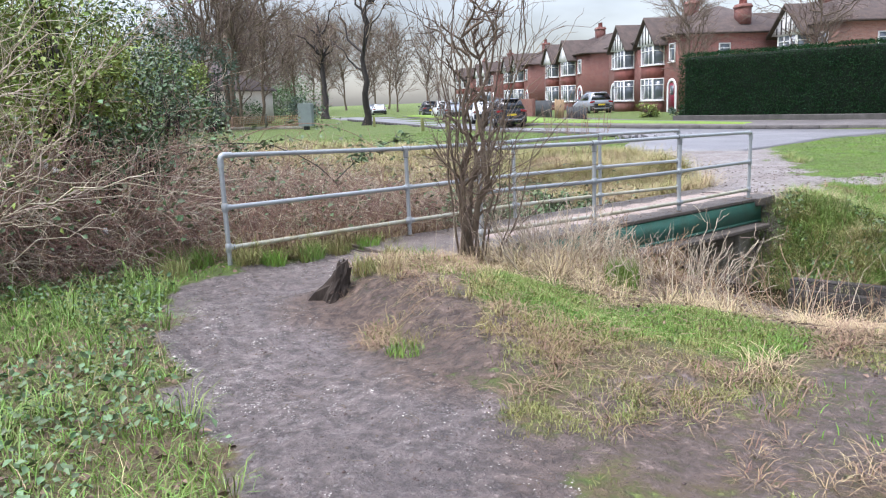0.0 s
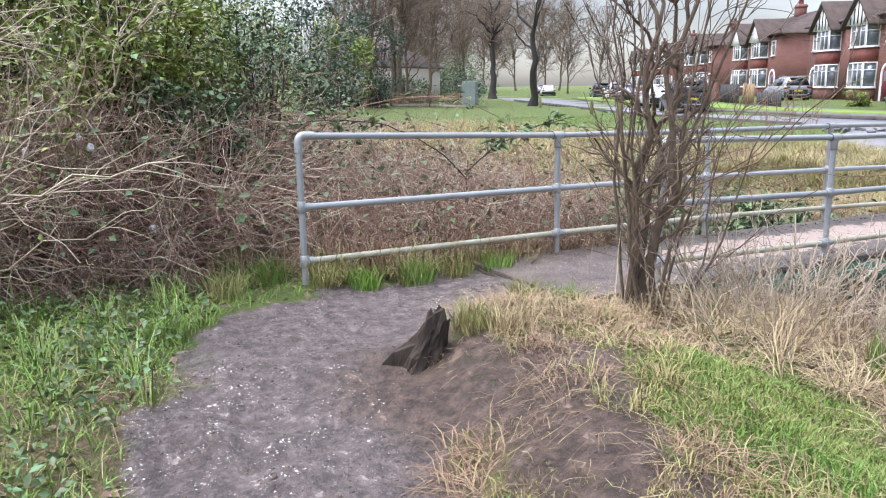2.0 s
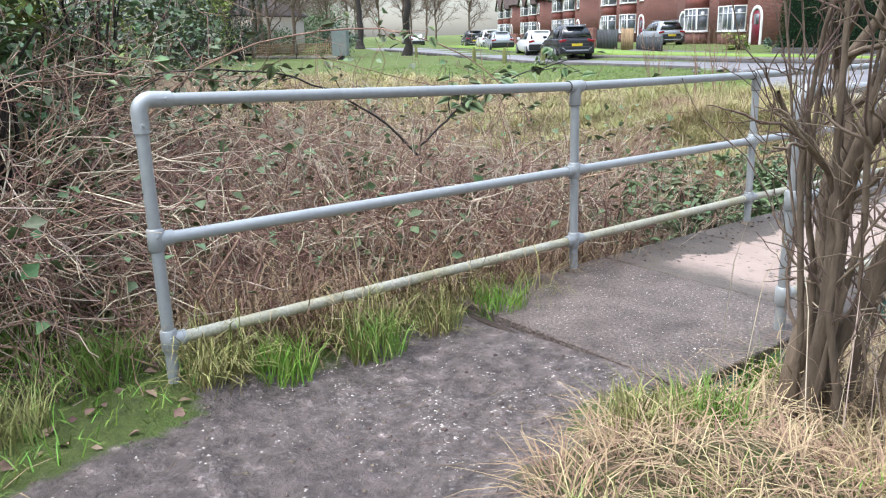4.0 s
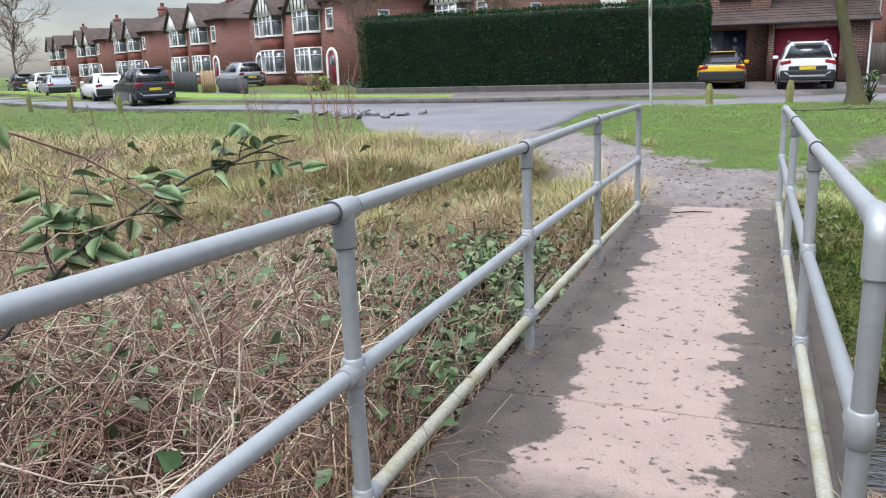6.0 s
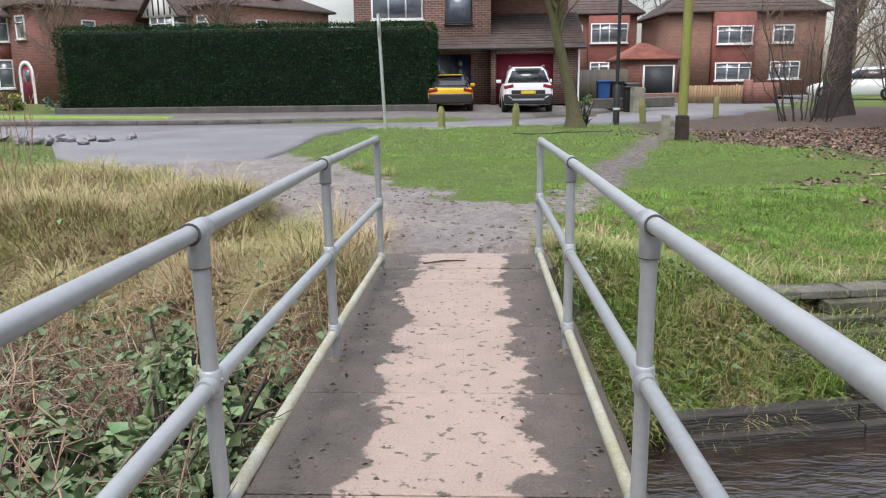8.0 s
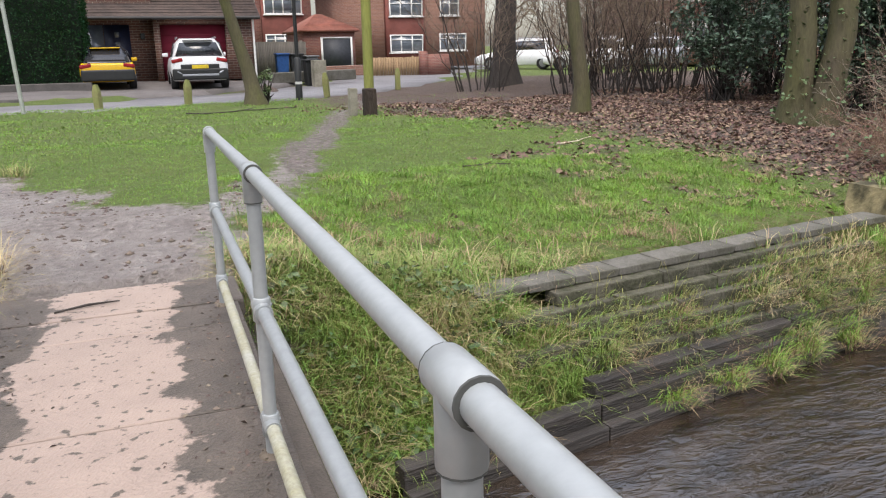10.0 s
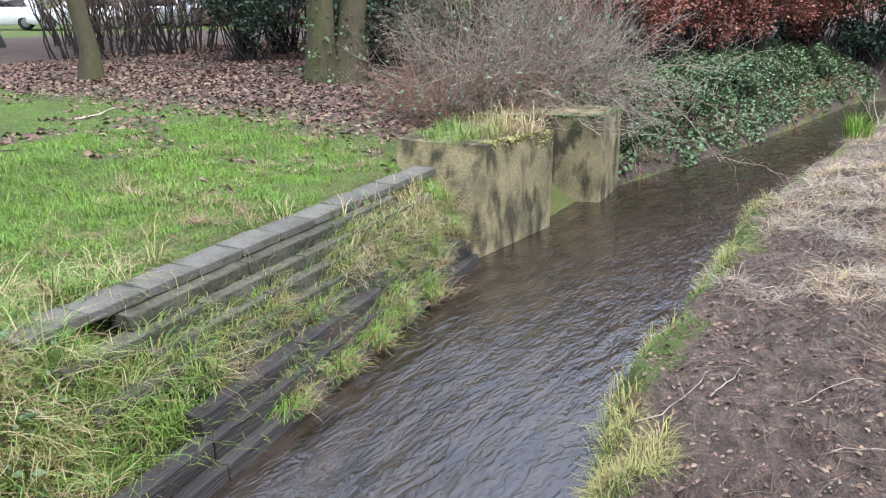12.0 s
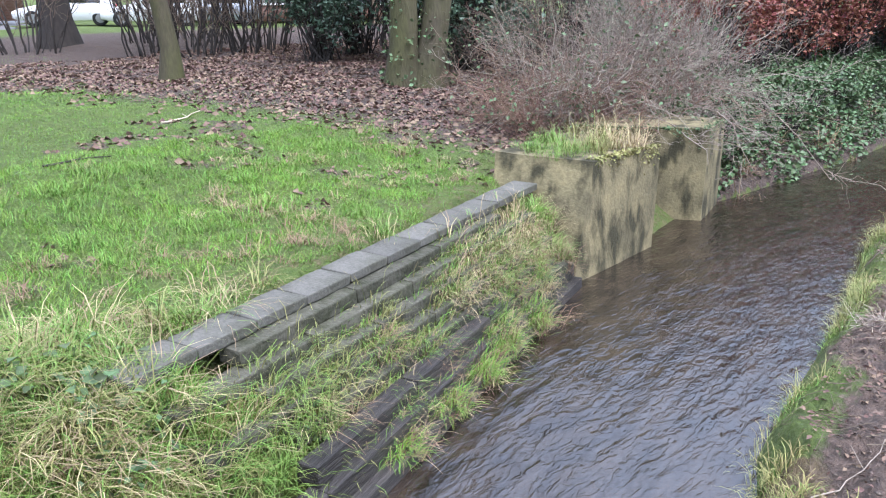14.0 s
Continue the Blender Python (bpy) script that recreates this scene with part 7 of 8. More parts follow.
def clipped_hedge(x0, x1, y0, y1, z0, z1, n, seed, label):
    root = thing("clipped_hedge", pose((x0 + x1) / 2, (y0 + y1) / 2, z0), label, "hedge")
    w, d, h = x1 - x0, y1 - y0, z1 - z0
    # added solid filling, coloured as the shade seen through gaps in the foliage
    part("core", rounded(w - 0.3, d - 0.3, h - 0.15, 0.25, 3), "hedge_shade_core", root)
    r = np.random.default_rng(seed)
    face = r.choice(4, n, p=[0.62, 0.2, 0.09, 0.09])
    a, b = r.uniform(-0.5, 0.5, n), r.uniform(0, 1, n)
    P = np.empty((n, 3))
    P[:] = np.stack([a * w, np.full(n, -d / 2), b * h], -1)
    top = face == 1
    P[top] = np.stack([a * w, (b - 0.5) * d, np.full(n, h)], -1)[top]
    for f, s in ((2, -1), (3, 1)):
        k = face == f
        P[k] = np.stack([np.full(n, s * w / 2), a * d, b * h], -1)[k]
    edge = np.minimum(1, (h - P[:, 2]) / 0.25)
    P[:, 0] *= 0.985 + 0.015 * edge
    P[:, 1] *= 0.92 + 0.08 * edge
    P += r.normal(0, 0.035, (n, 3)) + 0.05 * np.stack([vnoise(P[:, 0], P[:, 2], 0.7, 3), vnoise(P[:, 0], P[:, 2], 0.6, 4), vnoise(P[:, 0], P[:, 1], 0.8, 5)], -1)
    v, f = leafage(P, 0.085, seed + 1, 1.0, 2.2)
    part("foliage", np_mesh("foliage", v, f), "hedge_green", root)
    return root


clipped_hedge(-16.8, -2.4, 27.7, 30.2, 0.28, 3.45, 42000, 901, "tall dense clipped dark green conifer hedge")
tagged(part("garden_wall", rounded(14.6, 0.24, 0.42, 0.02, 1), "kerb_stone", None, "", pose(-9.6, 27.45, 0.02)), "low dark stone garden wall under the hedge", "wall")

# ---- houses ----


def window(parent, x, y, z, w, h, bars=2, cross=True, material="white_paint"):
    """A framed window facing -y: outer frame with mullions, transom, sill and pane under it."""
    t = 0.07
    ring = [(-w / 2, 0), (w / 2, 0), (w / 2, h), (-w / 2, h)]
    inner = [(-w / 2 + t, t), (w / 2 - t, t), (w / 2 - t, h - t), (-w / 2 + t, h - t)]
    v = [(px, py, pz) for py in (-0.05, 0.04) for loop in (ring, inner) for px, pz in loop]
    q = []
    for i in range(4):
        j = (i + 1) % 4
        q += [(i, j, 4 + j, 4 + i), (8 + j, 8 + i, 12 + i, 12 + j), (j, i, 8 + i, 8 + j), (4 + i, 4 + j, 12 + j, 12 + i)]
    o = part("window", Geo().add(v, [np.array(q)]), material, parent, "", pose(x, y, z))
    for i in range(1, bars):
        c = -w / 2 + w * i / bars
        part("mullion", Geo().box(c - 0.035, c + 0.035, -0.045, 0.03, t, h - t), material, o)
    if cross:
        part("transom", Geo().box(-w / 2 + t, w / 2 - t, -0.046, 0.028, h * 0.68, h * 0.68 + 0.05), material, o)
    part("sill", Geo().box(-w / 2 - 0.06, w / 2 + 0.06, -0.11, 0.02, -0.06, -0.004), material, o)
    part("pane", Geo().box(-w / 2 + 0.02, w / 2 - 0.02, -0.012, 0.012, 0.02, h - 0.02), "window_glass", o)
    return o


def hip_roof(w, d, z0, z1, over=0.35, hip=0.8, x0=0.0):
    g = Geo()
    a, b, c, e = x0 - over, x0 + w + over, -over, d + over
    m = d / 2
    r0, r1 = x0 + d / 2 * hip, x0 + w - d / 2 * hip
    v = [(a, c, z0), (b, c, z0), (b, e, z0), (a, e, z0), (r0, m, z1), (r1, m, z1)]
    v += [(p[0], p[1], z0 - 0.12) for p in v[:4]]
    g.add(v, [np.array([(0, 1, 5, 4), (2, 3, 4, 5), (6, 7, 1, 0), (7, 8, 2, 1), (8, 9, 3, 2), (9, 6, 0, 3), (9, 8, 7, 6)]), np.array([(1, 2, 5), (3, 0, 4)])])
    return g


def tiled_roof(parent, mname, w, d, z0, z1, over=0.35, hip=0.8, label=""):
    """A hipped roof with its courses of tiles standing proud on the front slope."""
    roof = part("roof", hip_roof(w, d, z0, z1, over, hip), mname, parent, label)
    n = 13
    for i in range(1, n):
        t = i / n
        za, ya = z0 + (z1 - z0) * t, -over + (d / 2 + over) * t
        xa, xb = -over + (d / 2 * hip + over) * t, w + over - (d / 2 * hip + over) * t
        part("tile_course", Geo().box(xa + 0.05, xb - 0.05, ya - 0.02, ya + 0.06, za - 0.01, za + 0.025), mname, roof)
    return roof


def chimney(parent, x, y, z, h=1.3, mname="brickwork_red"):
    c = part("chimney", Geo().box(-0.5, 0.5, -0.35, 0.35, 0, h).box(-0.56, 0.56, -0.41, 0.41, h - 0.25, h - 0.1), mname, parent, "", pose(x, y, z))
    for i in (-0.28, 0, 0.28):
        part("chimney_pot", Geo().tube([(i, 0, h), (i, 0, h + 0.4), (i, 0, h + 0.42)], [0.12, 0.10, 0.12], 10), "tile_hung", c)


def semi_pair(m, w, label, wall="brickwork_red", gable="white_paint", seed=0, timber=True):
    """A pair of inter-war semi-detached houses: two-storey bays under small gables, arched porches, hipped roof."""
    h = thing("house", m, label, "house", "semi-detached houses along the street")
    d, ez = 8.5, 5.1
    part("wall", Geo().box(0, w, 0, d, 0, ez), wall, h)
    tiled_roof(h, "roof_tile", w, d, ez, 7.1)
    chimney(h, w * 0.5, d * 0.45, 6.5)
    chimney(h, w * 0.93, d * 0.55, 5.6)
    for k, (bx, dx) in enumerate(((w * 0.30, w * 0.095), (w * 0.70, w * 0.905))):
        bw = 2.9
        g = Geo().prism([(bx - bw / 2, 0.02), (bx - bw / 2 + 0.45, -0.65), (bx + bw / 2 - 0.45, -0.65), (bx + bw / 2, 0.02)], 0, 0.85)
        part("bay_base", g, wall, h)
        g = Geo().prism([(bx - bw / 2, 0.02), (bx - bw / 2 + 0.45, -0.65), (bx + bw / 2 - 0.45, -0.65), (bx + bw / 2, 0.02)], 2.35, 3.25)
        part("hung_tiles", g, "tile_hung", h, "red hung tiles between the bay windows")
        for z, hh in ((0.85, 1.5), (3.25, 1.35)):
            window(h, bx, -0.63, z, bw - 0.9, hh, 3)
            for s in (-1, 1):
                o = window(h, bx + s * (bw / 2 - 0.225), -0.315, z, 0.78, hh, 1)
                o.matrix_basis = pose(bx + s * (bw / 2 - 0.225), -0.315, z, 0, 0, s * 56)
        # gable over the bay
        g = Geo()
        g.add([(bx - 1.65, -0.75, 4.6), (bx + 1.65, -0.75, 4.6), (bx, -0.75, 6.15), (bx - 1.65, 3.2, 4.6), (bx + 1.65, 3.2, 4.6), (bx, 3.2, 6.15)],
              [np.array([(0, 1, 2), (5, 4, 3)]), np.array([(0, 2, 5, 3), (2, 1, 4, 5), (1, 0, 3, 4)])])
        part("gable", g, gable, h, "white rendered gable over the bay")
        g = Geo()
        for s in (-1, 1):
            g.add([(bx + s * 1.95, -0.95, 4.42), (bx, -0.95, 6.32), (bx, -0.95, 6.48), (bx + s * 1.95, -0.95, 4.60), (bx + s * 1.95, 3.6, 4.42), (bx, 3.6, 6.32), (bx, 3.6, 6.48), (bx + s * 1.95, 3.6, 4.60)],
                  [np.array([(0, 1, 2, 3), (7, 6, 5, 4), (0, 4, 5, 1), (3, 2, 6, 7), (0, 3, 7, 4)])])
        part("gable_roof", g, "roof_tile", h)
        if timber:
            g = Geo()
            for i in range(-2, 3):
                top = 6.05 - abs(i) * 0.5
                g.box(bx + i * 0.5 - 0.05, bx + i * 0.5 + 0.05, -0.785, -0.755, 4.65, top)
            part("timber_strips", g, "black_paint", h, "dark timber strips on the gable")
        # arched porch with door, narrow window above
        g = Geo()
        n = 12
        a = np.linspace(0, np.pi, n)
        out = [(dx + math.cos(t) * 0.72, 1.55 + math.sin(t) * 0.72) for t in a]
        inn = [(dx + math.cos(t) * 0.52, 1.55 + math.sin(t) * 0.52) for t in a]
        out, inn = [(dx + 0.72, 0.05)] + out + [(dx - 0.72, 0.05)], [(dx + 0.52, 0.05)] + inn + [(dx - 0.52, 0.05)]
        for (p, q), (s, t) in zip(zip(out, out[1:]), zip(inn, inn[1:])):
            g.add([(p[0], -0.06, p[1]), (q[0], -0.06, q[1]), (t[0], -0.06, t[1]), (s[0], -0.06, s[1]), (p[0], 0.05, p[1]), (q[0], 0.05, q[1]), (t[0], 0.05, t[1]), (s[0], 0.05, s[1])],
                  [np.array([(0, 3, 2, 1), (0, 1, 5, 4), (3, 7, 6, 2)])])
        part("porch_arch", g, "white_paint", h, "white arched porch surround")
        door = part("door", Geo().box(dx - 0.5, dx + 0.5, -0.025, 0.02, 0.05, 2.0), ("slate_door", "maroon_door")[k], h)
        part("pane", Geo().box(dx - 0.3, dx + 0.3, -0.035, -0.026, 1.2, 1.8), "window_glass", door)
        window(h, dx, -0.02, 3.35, 0.9, 1.2, 1)
    # windows on the flank
    o = window(h, w + 0.02, d * 0.35, 3.3, 0.8, 1.1, 1)
    o.matrix_basis = pose(w + 0.02, d * 0.35, 3.3, 0, 0, 90)
    o = window(h, w + 0.02, d * 0.6, 1.0, 0.8, 1.1, 1)
    o.matrix_basis = pose(w + 0.02, d * 0.6, 1.0, 0, 0, 90)
    return h


U = Vector((-0.843, 0.537, 0))
CORNER = Vector((-23.3, 38.0, 0.25))
for i, (s0, s1, off) in enumerate(((0, 13.3, 0), (19.5, 32.8, 0), (39, 52.3, 0), (58, 71, 0), (77, 90, 0))):
    p = CORNER + U * s1 + Vector((0.537, 0.843, 0)) * off
    semi_pair(pose(p.x, p.y, p.z, 0, 0, math.degrees(math.atan2(-0.537, 0.843))), s1 - s0, "red-brick semi-detached house pair with bay windows and tiled roof", seed=i, timber=i % 2 == 0)
p = Vector((-14.5, 40.3, 0.3)) + U * 13.4
semi_pair(pose(p.x, p.y, p.z, 0, 0, math.degrees(math.atan2(-0.537, 0.843))), 13.4, "orange-brick semi-detached house pair behind the tall hedge", "brickwork_orange", seed=7)

# dark brick house with garage
hd = thing("house", pose(-6.0, 32.0, 0.27), "dark-brown brick house with maroon garage door and tiled lean-to roof", "house")
part("wall", Geo().box(0, 5.8, 0, 8.5, 0, 5.4), "brickwork_dark", hd)
part("garage_wall", Geo().box(5.8, 6.02, -0.6, 8, 0, 2.42).box(8.42, 9.4, -0.6, 8, 0, 2.42).box(6.02, 8.42, -0.6, 8, 2.08, 2.42).box(6.02, 8.42, -0.3, 8, 0, 2.08), "brickwork_dark", hd)
g = Geo()
g.add([(3.1, -0.95, 2.38), (9.7, -0.95, 2.38), (9.7, 2.4, 3.95), (3.1, 2.4, 3.95), (3.1, -0.95, 2.26), (9.7, -0.95, 2.26), (9.7, 2.4, 3.83), (3.1, 2.4, 3.83)],
      [np.array([(0, 1, 2, 3), (7, 6, 5, 4), (0, 4, 5, 1), (1, 5, 6, 2), (3, 7, 4, 0)])])
lean = part("lean_to_roof", g, "roof_tile", hd, "brown tiled lean-to roof over door and garage")
for i in range(1, 14):
    t = i / 14
    part("tile_course", Geo().box(3.15, 9.65, -0.95 + 3.35 * t - 0.03, -0.95 + 3.35 * t + 0.06, 2.38 + 1.57 * t - 0.01, 2.38 + 1.57 * t + 0.03), "roof_tile", lean)
part("gutter", Geo().tube([(3.1, -1.0, 2.30), (9.7, -1.0, 2.30)], [0.06, 0.06], 8), "black_paint", hd)
part("upper_wall", Geo().box(5.8, 9.3, 2.3, 8, 2.4, 5.6), "brickwork_orange", hd, "orange brick upper wall over the garage")
tiled_roof(hd, "roof_tile", 9.4, 8.5, 5.4, 8.2)
gd = part("garage_door", Geo().box(6.04, 8.40, -0.36, -0.31, 0.02, 2.06), "maroon_door", hd, "maroon up-and-over garage door")
for i in range(1, 7):
    part("door_rib", Geo().box(6.06, 8.38, -0.372, -0.361, 0.28 * i, 0.28 * i + 0.03), "maroon_door", gd)
fd = part("front_door", Geo().box(4.05, 4.95, -0.06, -0.004, 0.03, 2.08), "navy_door", hd, "navy front door with small glazed lights")
for i in range(4):
    part("door_light", Geo().box(4.42, 4.58, -0.07, -0.061, 0.55 + i * 0.36, 0.75 + i * 0.36), "window_glass", fd)
part("side_light", Geo().box(3.35, 4.03, -0.05, -0.004, 0.05, 2.08), "window_glass", hd, "dark glazed panel beside the door")
window(hd, 1.85, -0.02, 3.55, 2.2, 1.3, 3)
window(hd, 4.45, -0.02, 3.35, 1.15, 1.3, 1, False, "black_paint")
part("alarm_box", rounded(0.32, 0.09, 0.26, 0.03, 2), "plate_white", hd, "white alarm box on the wall", pose(5.35, -0.06, 4.5))
part("wall_lamp", rounded(0.16, 0.10, 0.22, 0.02, 1), "black_paint", hd, "", pose(5.4, -0.06, 1.55))
part("downpipe", Geo().tube([(9.45, -0.7, 0), (9.45, -0.7, 2.3)], [0.04, 0.04], 8), "white_paint", hd)

# further houses across the side road
he = thing("house", pose(4.2, 47.0, 0.3), "red-brick house with white bay window behind a fence", "house")
part("wall", Geo().box(0, 4.7, 0, 8, 0, 4.8), "brickwork_red", he)
tiled_roof(he, "roof_tile", 4.7, 8, 4.8, 7.2, 0.4, 0.5)
part("bay", Geo().box(1.75, 4.15, -0.6, 0, 0, 4.6), "tile_hung", he)
window(he, 2.95, -0.62, 3.0, 2.2, 1.15, 4)
window(he, 2.95, -0.62, 0.9, 2.2, 1.0, 4)
window(he, 0.85, -0.02, 3.0, 1.2, 1.1, 2)
ge = thing("garage", pose(7.1, 40.0, 0.3), "brick garage with dark grey door and red tiled roof", "garage")
part("wall", Geo().box(0, 2.6, 0, 5.5, 0, 2.0), "brickwork_red", ge)
tiled_roof(ge, "roof_red", 2.6, 5.5, 2.0, 2.85, 0.2, 0.4, label="red tiled hipped roof")
part("garage_door", Geo().box(0.9, 2.35, -0.05, -0.004, 0, 1.55), "slate_door", ge)
part("door_frame", Geo().box(0.8, 0.9, -0.06, 0, 0, 1.62).box(2.35, 2.45, -0.06, 0, 0, 1.62).box(0.9, 2.35, -0.06, 0, 1.55, 1.62), "white_paint", ge)
hf = thing("house", pose(10.2, 44.0, 0.2), "brick semi-detached house with white windows beyond the side road", "house")
part("wall", Geo().box(0, 8.6, 0, 8, 0, 4.7), "brickwork_orange", hf)
tiled_roof(hf, "roof_tile", 8.6, 8, 4.7, 7.4)
part("bay", Geo().box(2.3, 4.6, -0.5, 0, 0, 4.6), "tile_hung", hf)
window(hf, 3.45, -0.52, 2.85, 2.0, 1.0, 3)
window(hf, 3.45, -0.52, 0.85, 2.0, 1.0, 3)
window(hf, 6.3, -0.02, 2.9, 1.2, 1.0, 2)
window(hf, 6.5, -0.02, 0.9, 1.7, 1.0, 3)
chimney(hf, 0.5, 4, 5.8)
p = pose(24, 36, 0.2, 0, 0, -20)
semi_pair(p, 13, "brick house glimpsed through bare trees", "brickwork_orange", seed=9)
semi_pair(pose(-2, 66, 0.3), 13, "brick house in the distance behind the garages", "brickwork_red", seed=10)
bung = thing("bungalow", pose(-70, 26, 0.2, 0, 0, -60), "pale rendered house behind garden trees", "house")
part("wall", Geo().box(0, 11, 0, 8, 0, 3.0), "render_cream", bung)
tiled_roof(bung, "roof_tile", 11, 8, 3.0, 5.6)
window(bung, 3, -0.02, 1.0, 2.2, 1.3, 3)
window(bung, 8, -0.02, 1.0, 2.2, 1.3, 3)

# ---- fences, walls, street furniture ----


def board_fence(x0, y0, x1, y1, h, mname, label, board=0.15, gap=0.01, posts=True):
    L = math.hypot(x1 - x0, y1 - y0)
    root = thing("board_fence", pose(x0, y0, gz(x0, y0) - 0.03, 0, 0, math.degrees(math.atan2(y1 - y0, x1 - x0))), label, "fence", "garden fences")
    me = Geo().box(0, board - gap, -0.012, 0.012, 0.03, h).mesh("board")
    me.materials.append(MATS[mname])
    for i in range(int(L / board)):
        part("board", me, mname, root, "", pose(i * board, 0, random.uniform(-0.015, 0.015)))
    for i in range(int(L / 2.4) + 1):
        part("post", Geo().box(-0.05, 0.05, 0.014, 0.11, 0, h + 0.06), mname, root, "", pose(min(i * 2.4, L - 0.05), 0, 0))
    part("rail", Geo().box(0, L, 0.013, 0.05, h * 0.75, h * 0.75 + 0.07), mname, root)
    return root


board_fence(3.6, 35.5, 7.1, 39.5, 1.5, "fence_grey", "weathered grey close-board garden fence", 0.14)
board_fence(9.8, 38.5, 12.4, 37.6, 1.0, "fence_wood", "light brown timber garden fence", 0.13)
tagged(part("garden_wall", Geo().box(0, 1.6, 0, 0.25, 0, 1.1).box(-0.02, 0.35, -0.05, 0.3, 0, 1.25), "brickwork_red", None, "", pose(12.4, 37.4, gz(12.4, 37.4))), "red-brick garden wall with pier", "wall")
tagged(part("garden_wall", rounded(4.2, 0.3, 0.4, 0.03, 1, 0.02, 4), "coping_stone", None, "", pose(5.6, 30.6, 0.12, 0, 0, 28)), "low mossy garden wall by the drive", "wall")
tagged(part("garden_wall", rounded(2.6, 0.3, 0.45, 0.02, 1), "brickwork_orange", None, "", pose(7.6, 34.6, 0.15, 0, 0, 20)), "low orange brick garden wall", "wall")
# front gardens of the street
F = CORNER - Vector((0.537, 0.843, 0)) * 8.0
for s0, s1, h, mname, lab in ((-5, -1.0, 0.75, "fence_dark", "dark grey slatted planter wall at the front garden"), (-0.6, 1.6, 1.2, "fence_wood", "light timber gate panel between posts"), (2.0, 6.5, 1.15, "fence_dark", "grey horizontal-board garden fence")):
    a, b = F + U * s0, F + U * s1
    board_fence(b.x, b.y, a.x, a.y, h, mname, lab, 0.3)
for s0, s1, h in ((7.0, 13.5, 1.4), (15, 30, 1.1), (33, 60, 1.1)):
    a, b = F + U * s0, F + U * s1
    tagged(part("garden_wall", rounded((b - a).length, 0.24, h, 0.02, 1), "brickwork_red", None, "", pose((a.x + b.x) / 2, (a.y + b.y) / 2, 0.1, 0, 0, -32.5)), "red-brick front garden wall", "wall")
evergreen("garden_shrub", pose(-20.6, 30.6, 0.2), (0.9, 0.6, 0.9), 900, 0.10, 911, "yellow-green garden shrub behind the planter", "shrub", "leaf_lime", 1.5, 10)
evergreen("garden_shrub", pose(-17.6, 29.4, 0.2), (0.9, 0.7, 1.0), 900, 0.10, 912, "dark green garden shrub beside the hedge", "shrub", "leaf_ever", 1.5, 10)


def bollard(x, y, h=0.72):
    bm = rounded(0.17, 0.17, h, 0.03, 2, 0.006, 3)
    for v_ in bm.verts:
        if v_.co.z > h - 0.05:
            v_.co.x *= 0.6
            v_.co.y *= 0.6
    return tagged(part("wooden_bollard", bm, "post_moss", None, "", pose(x, y, gz(x, y) - 0.03, random.uniform(-3, 3), random.uniform(-3, 3), random.uniform(0, 90))), "mossy squat wooden bollard at the lawn edge", "bollard", "wooden bollards")


for x, y in ((-1.85, 21.3), (0.35, 21.6), (4.35, 22.6), (7.3, 25.0), (-27.5, 19.6), (-21.0, 17.6), (-24.2, 18.5), (-37.0, 23.2)):
    bollard(x, y)

pole = thing("telegraph_pole", pose(3.72, 15.5, gz(3.72, 15.5)), "tall algae-green wooden pole bolted to a dark stub", "pole")
part("shaft", Geo().tube([(0, 0, 0.25), (0, 0, 4), (0.03, 0, 8.5)], [0.105, 0.095, 0.08], 14), "pole_green", pole)
part("stub", rounded(0.26, 0.24, 0.62, 0.03, 2, 0.012, 4), "stump_wood", pole, "dark weathered timber stub", pose(-0.04, -0.16, -0.05))
tagged(part("marker_post", rounded(0.17, 0.15, 0.62, 0.02, 2, 0.004, 2), "concrete", None, "", pose(3.32, 15.4, gz(3.32, 15.4) - 0.04, 0, 2, 10)), "short pale concrete marker post", "post")
lamp = thing("street_lamp", pose(3.45, 22.2, gz(3.45, 22.2)), "dark grey street lamp column", "street lamp")
part("base", Geo().tube([(0, 0, -0.05), (0, 0, 1.1), (0, 0, 1.15)], [0.10, 0.10, 0.06], 12), "bin_black", lamp)
part("column", Geo().tube([(0, 0, 1.1), (0, 0, 7.5)], [0.055, 0.045], 10), "bin_black", lamp)
part("band", Geo().tube([(0, 0, 0.40), (0, 0, 0.47)], [0.104, 0.104], 12), "plate_white", lamp, "pale band round the base")
sign = thing("sign_post", pose(-3.3, 19.2, gz(-3.3, 19.2), 0, -2.3, 0), "thin grey metal sign post seen edge-on", "sign post")
part("post", Geo().tube([(0, 0, -0.1), (0, 0, 3.05)], [0.045, 0.045], 10), "sign_grey", sign)
part("plate", Geo().box(-0.02, 0.02, -0.05, 0.3, 2.45, 3.0), "sign_grey", sign)


def wheelie_bin(x, y, mname, label, turn=0):
    root = thing("wheelie_bin", pose(x, y, gz(x, y), 0, 0, turn), label, "bin", "wheelie bins")
    bm = rounded(0.52, 0.55, 0.95, 0.03, 2)
    for v_ in bm.verts:
        k = 0.84 + 0.16 * v_.co.z / 0.95
        v_.co.x *= k
        v_.co.y *= k
    part("body", bm, mname, root, "", pose(0, 0, 0.06))
    part("lid", rounded(0.58, 0.64, 0.07, 0.03, 2), mname, root, "", pose(0, -0.02, 1.015))
    for s in (-1, 1):
        part("wheel", Geo().tube([(s * 0.2, 0.24, 0.1), (s * 0.26, 0.24, 0.1)], [0.1, 0.1], 12), "rubber", root)
    part("handle", Geo().tube([(-0.22, 0.33, 1.0), (0.22, 0.33, 1.0)], [0.015, 0.015], 6), mname, root)


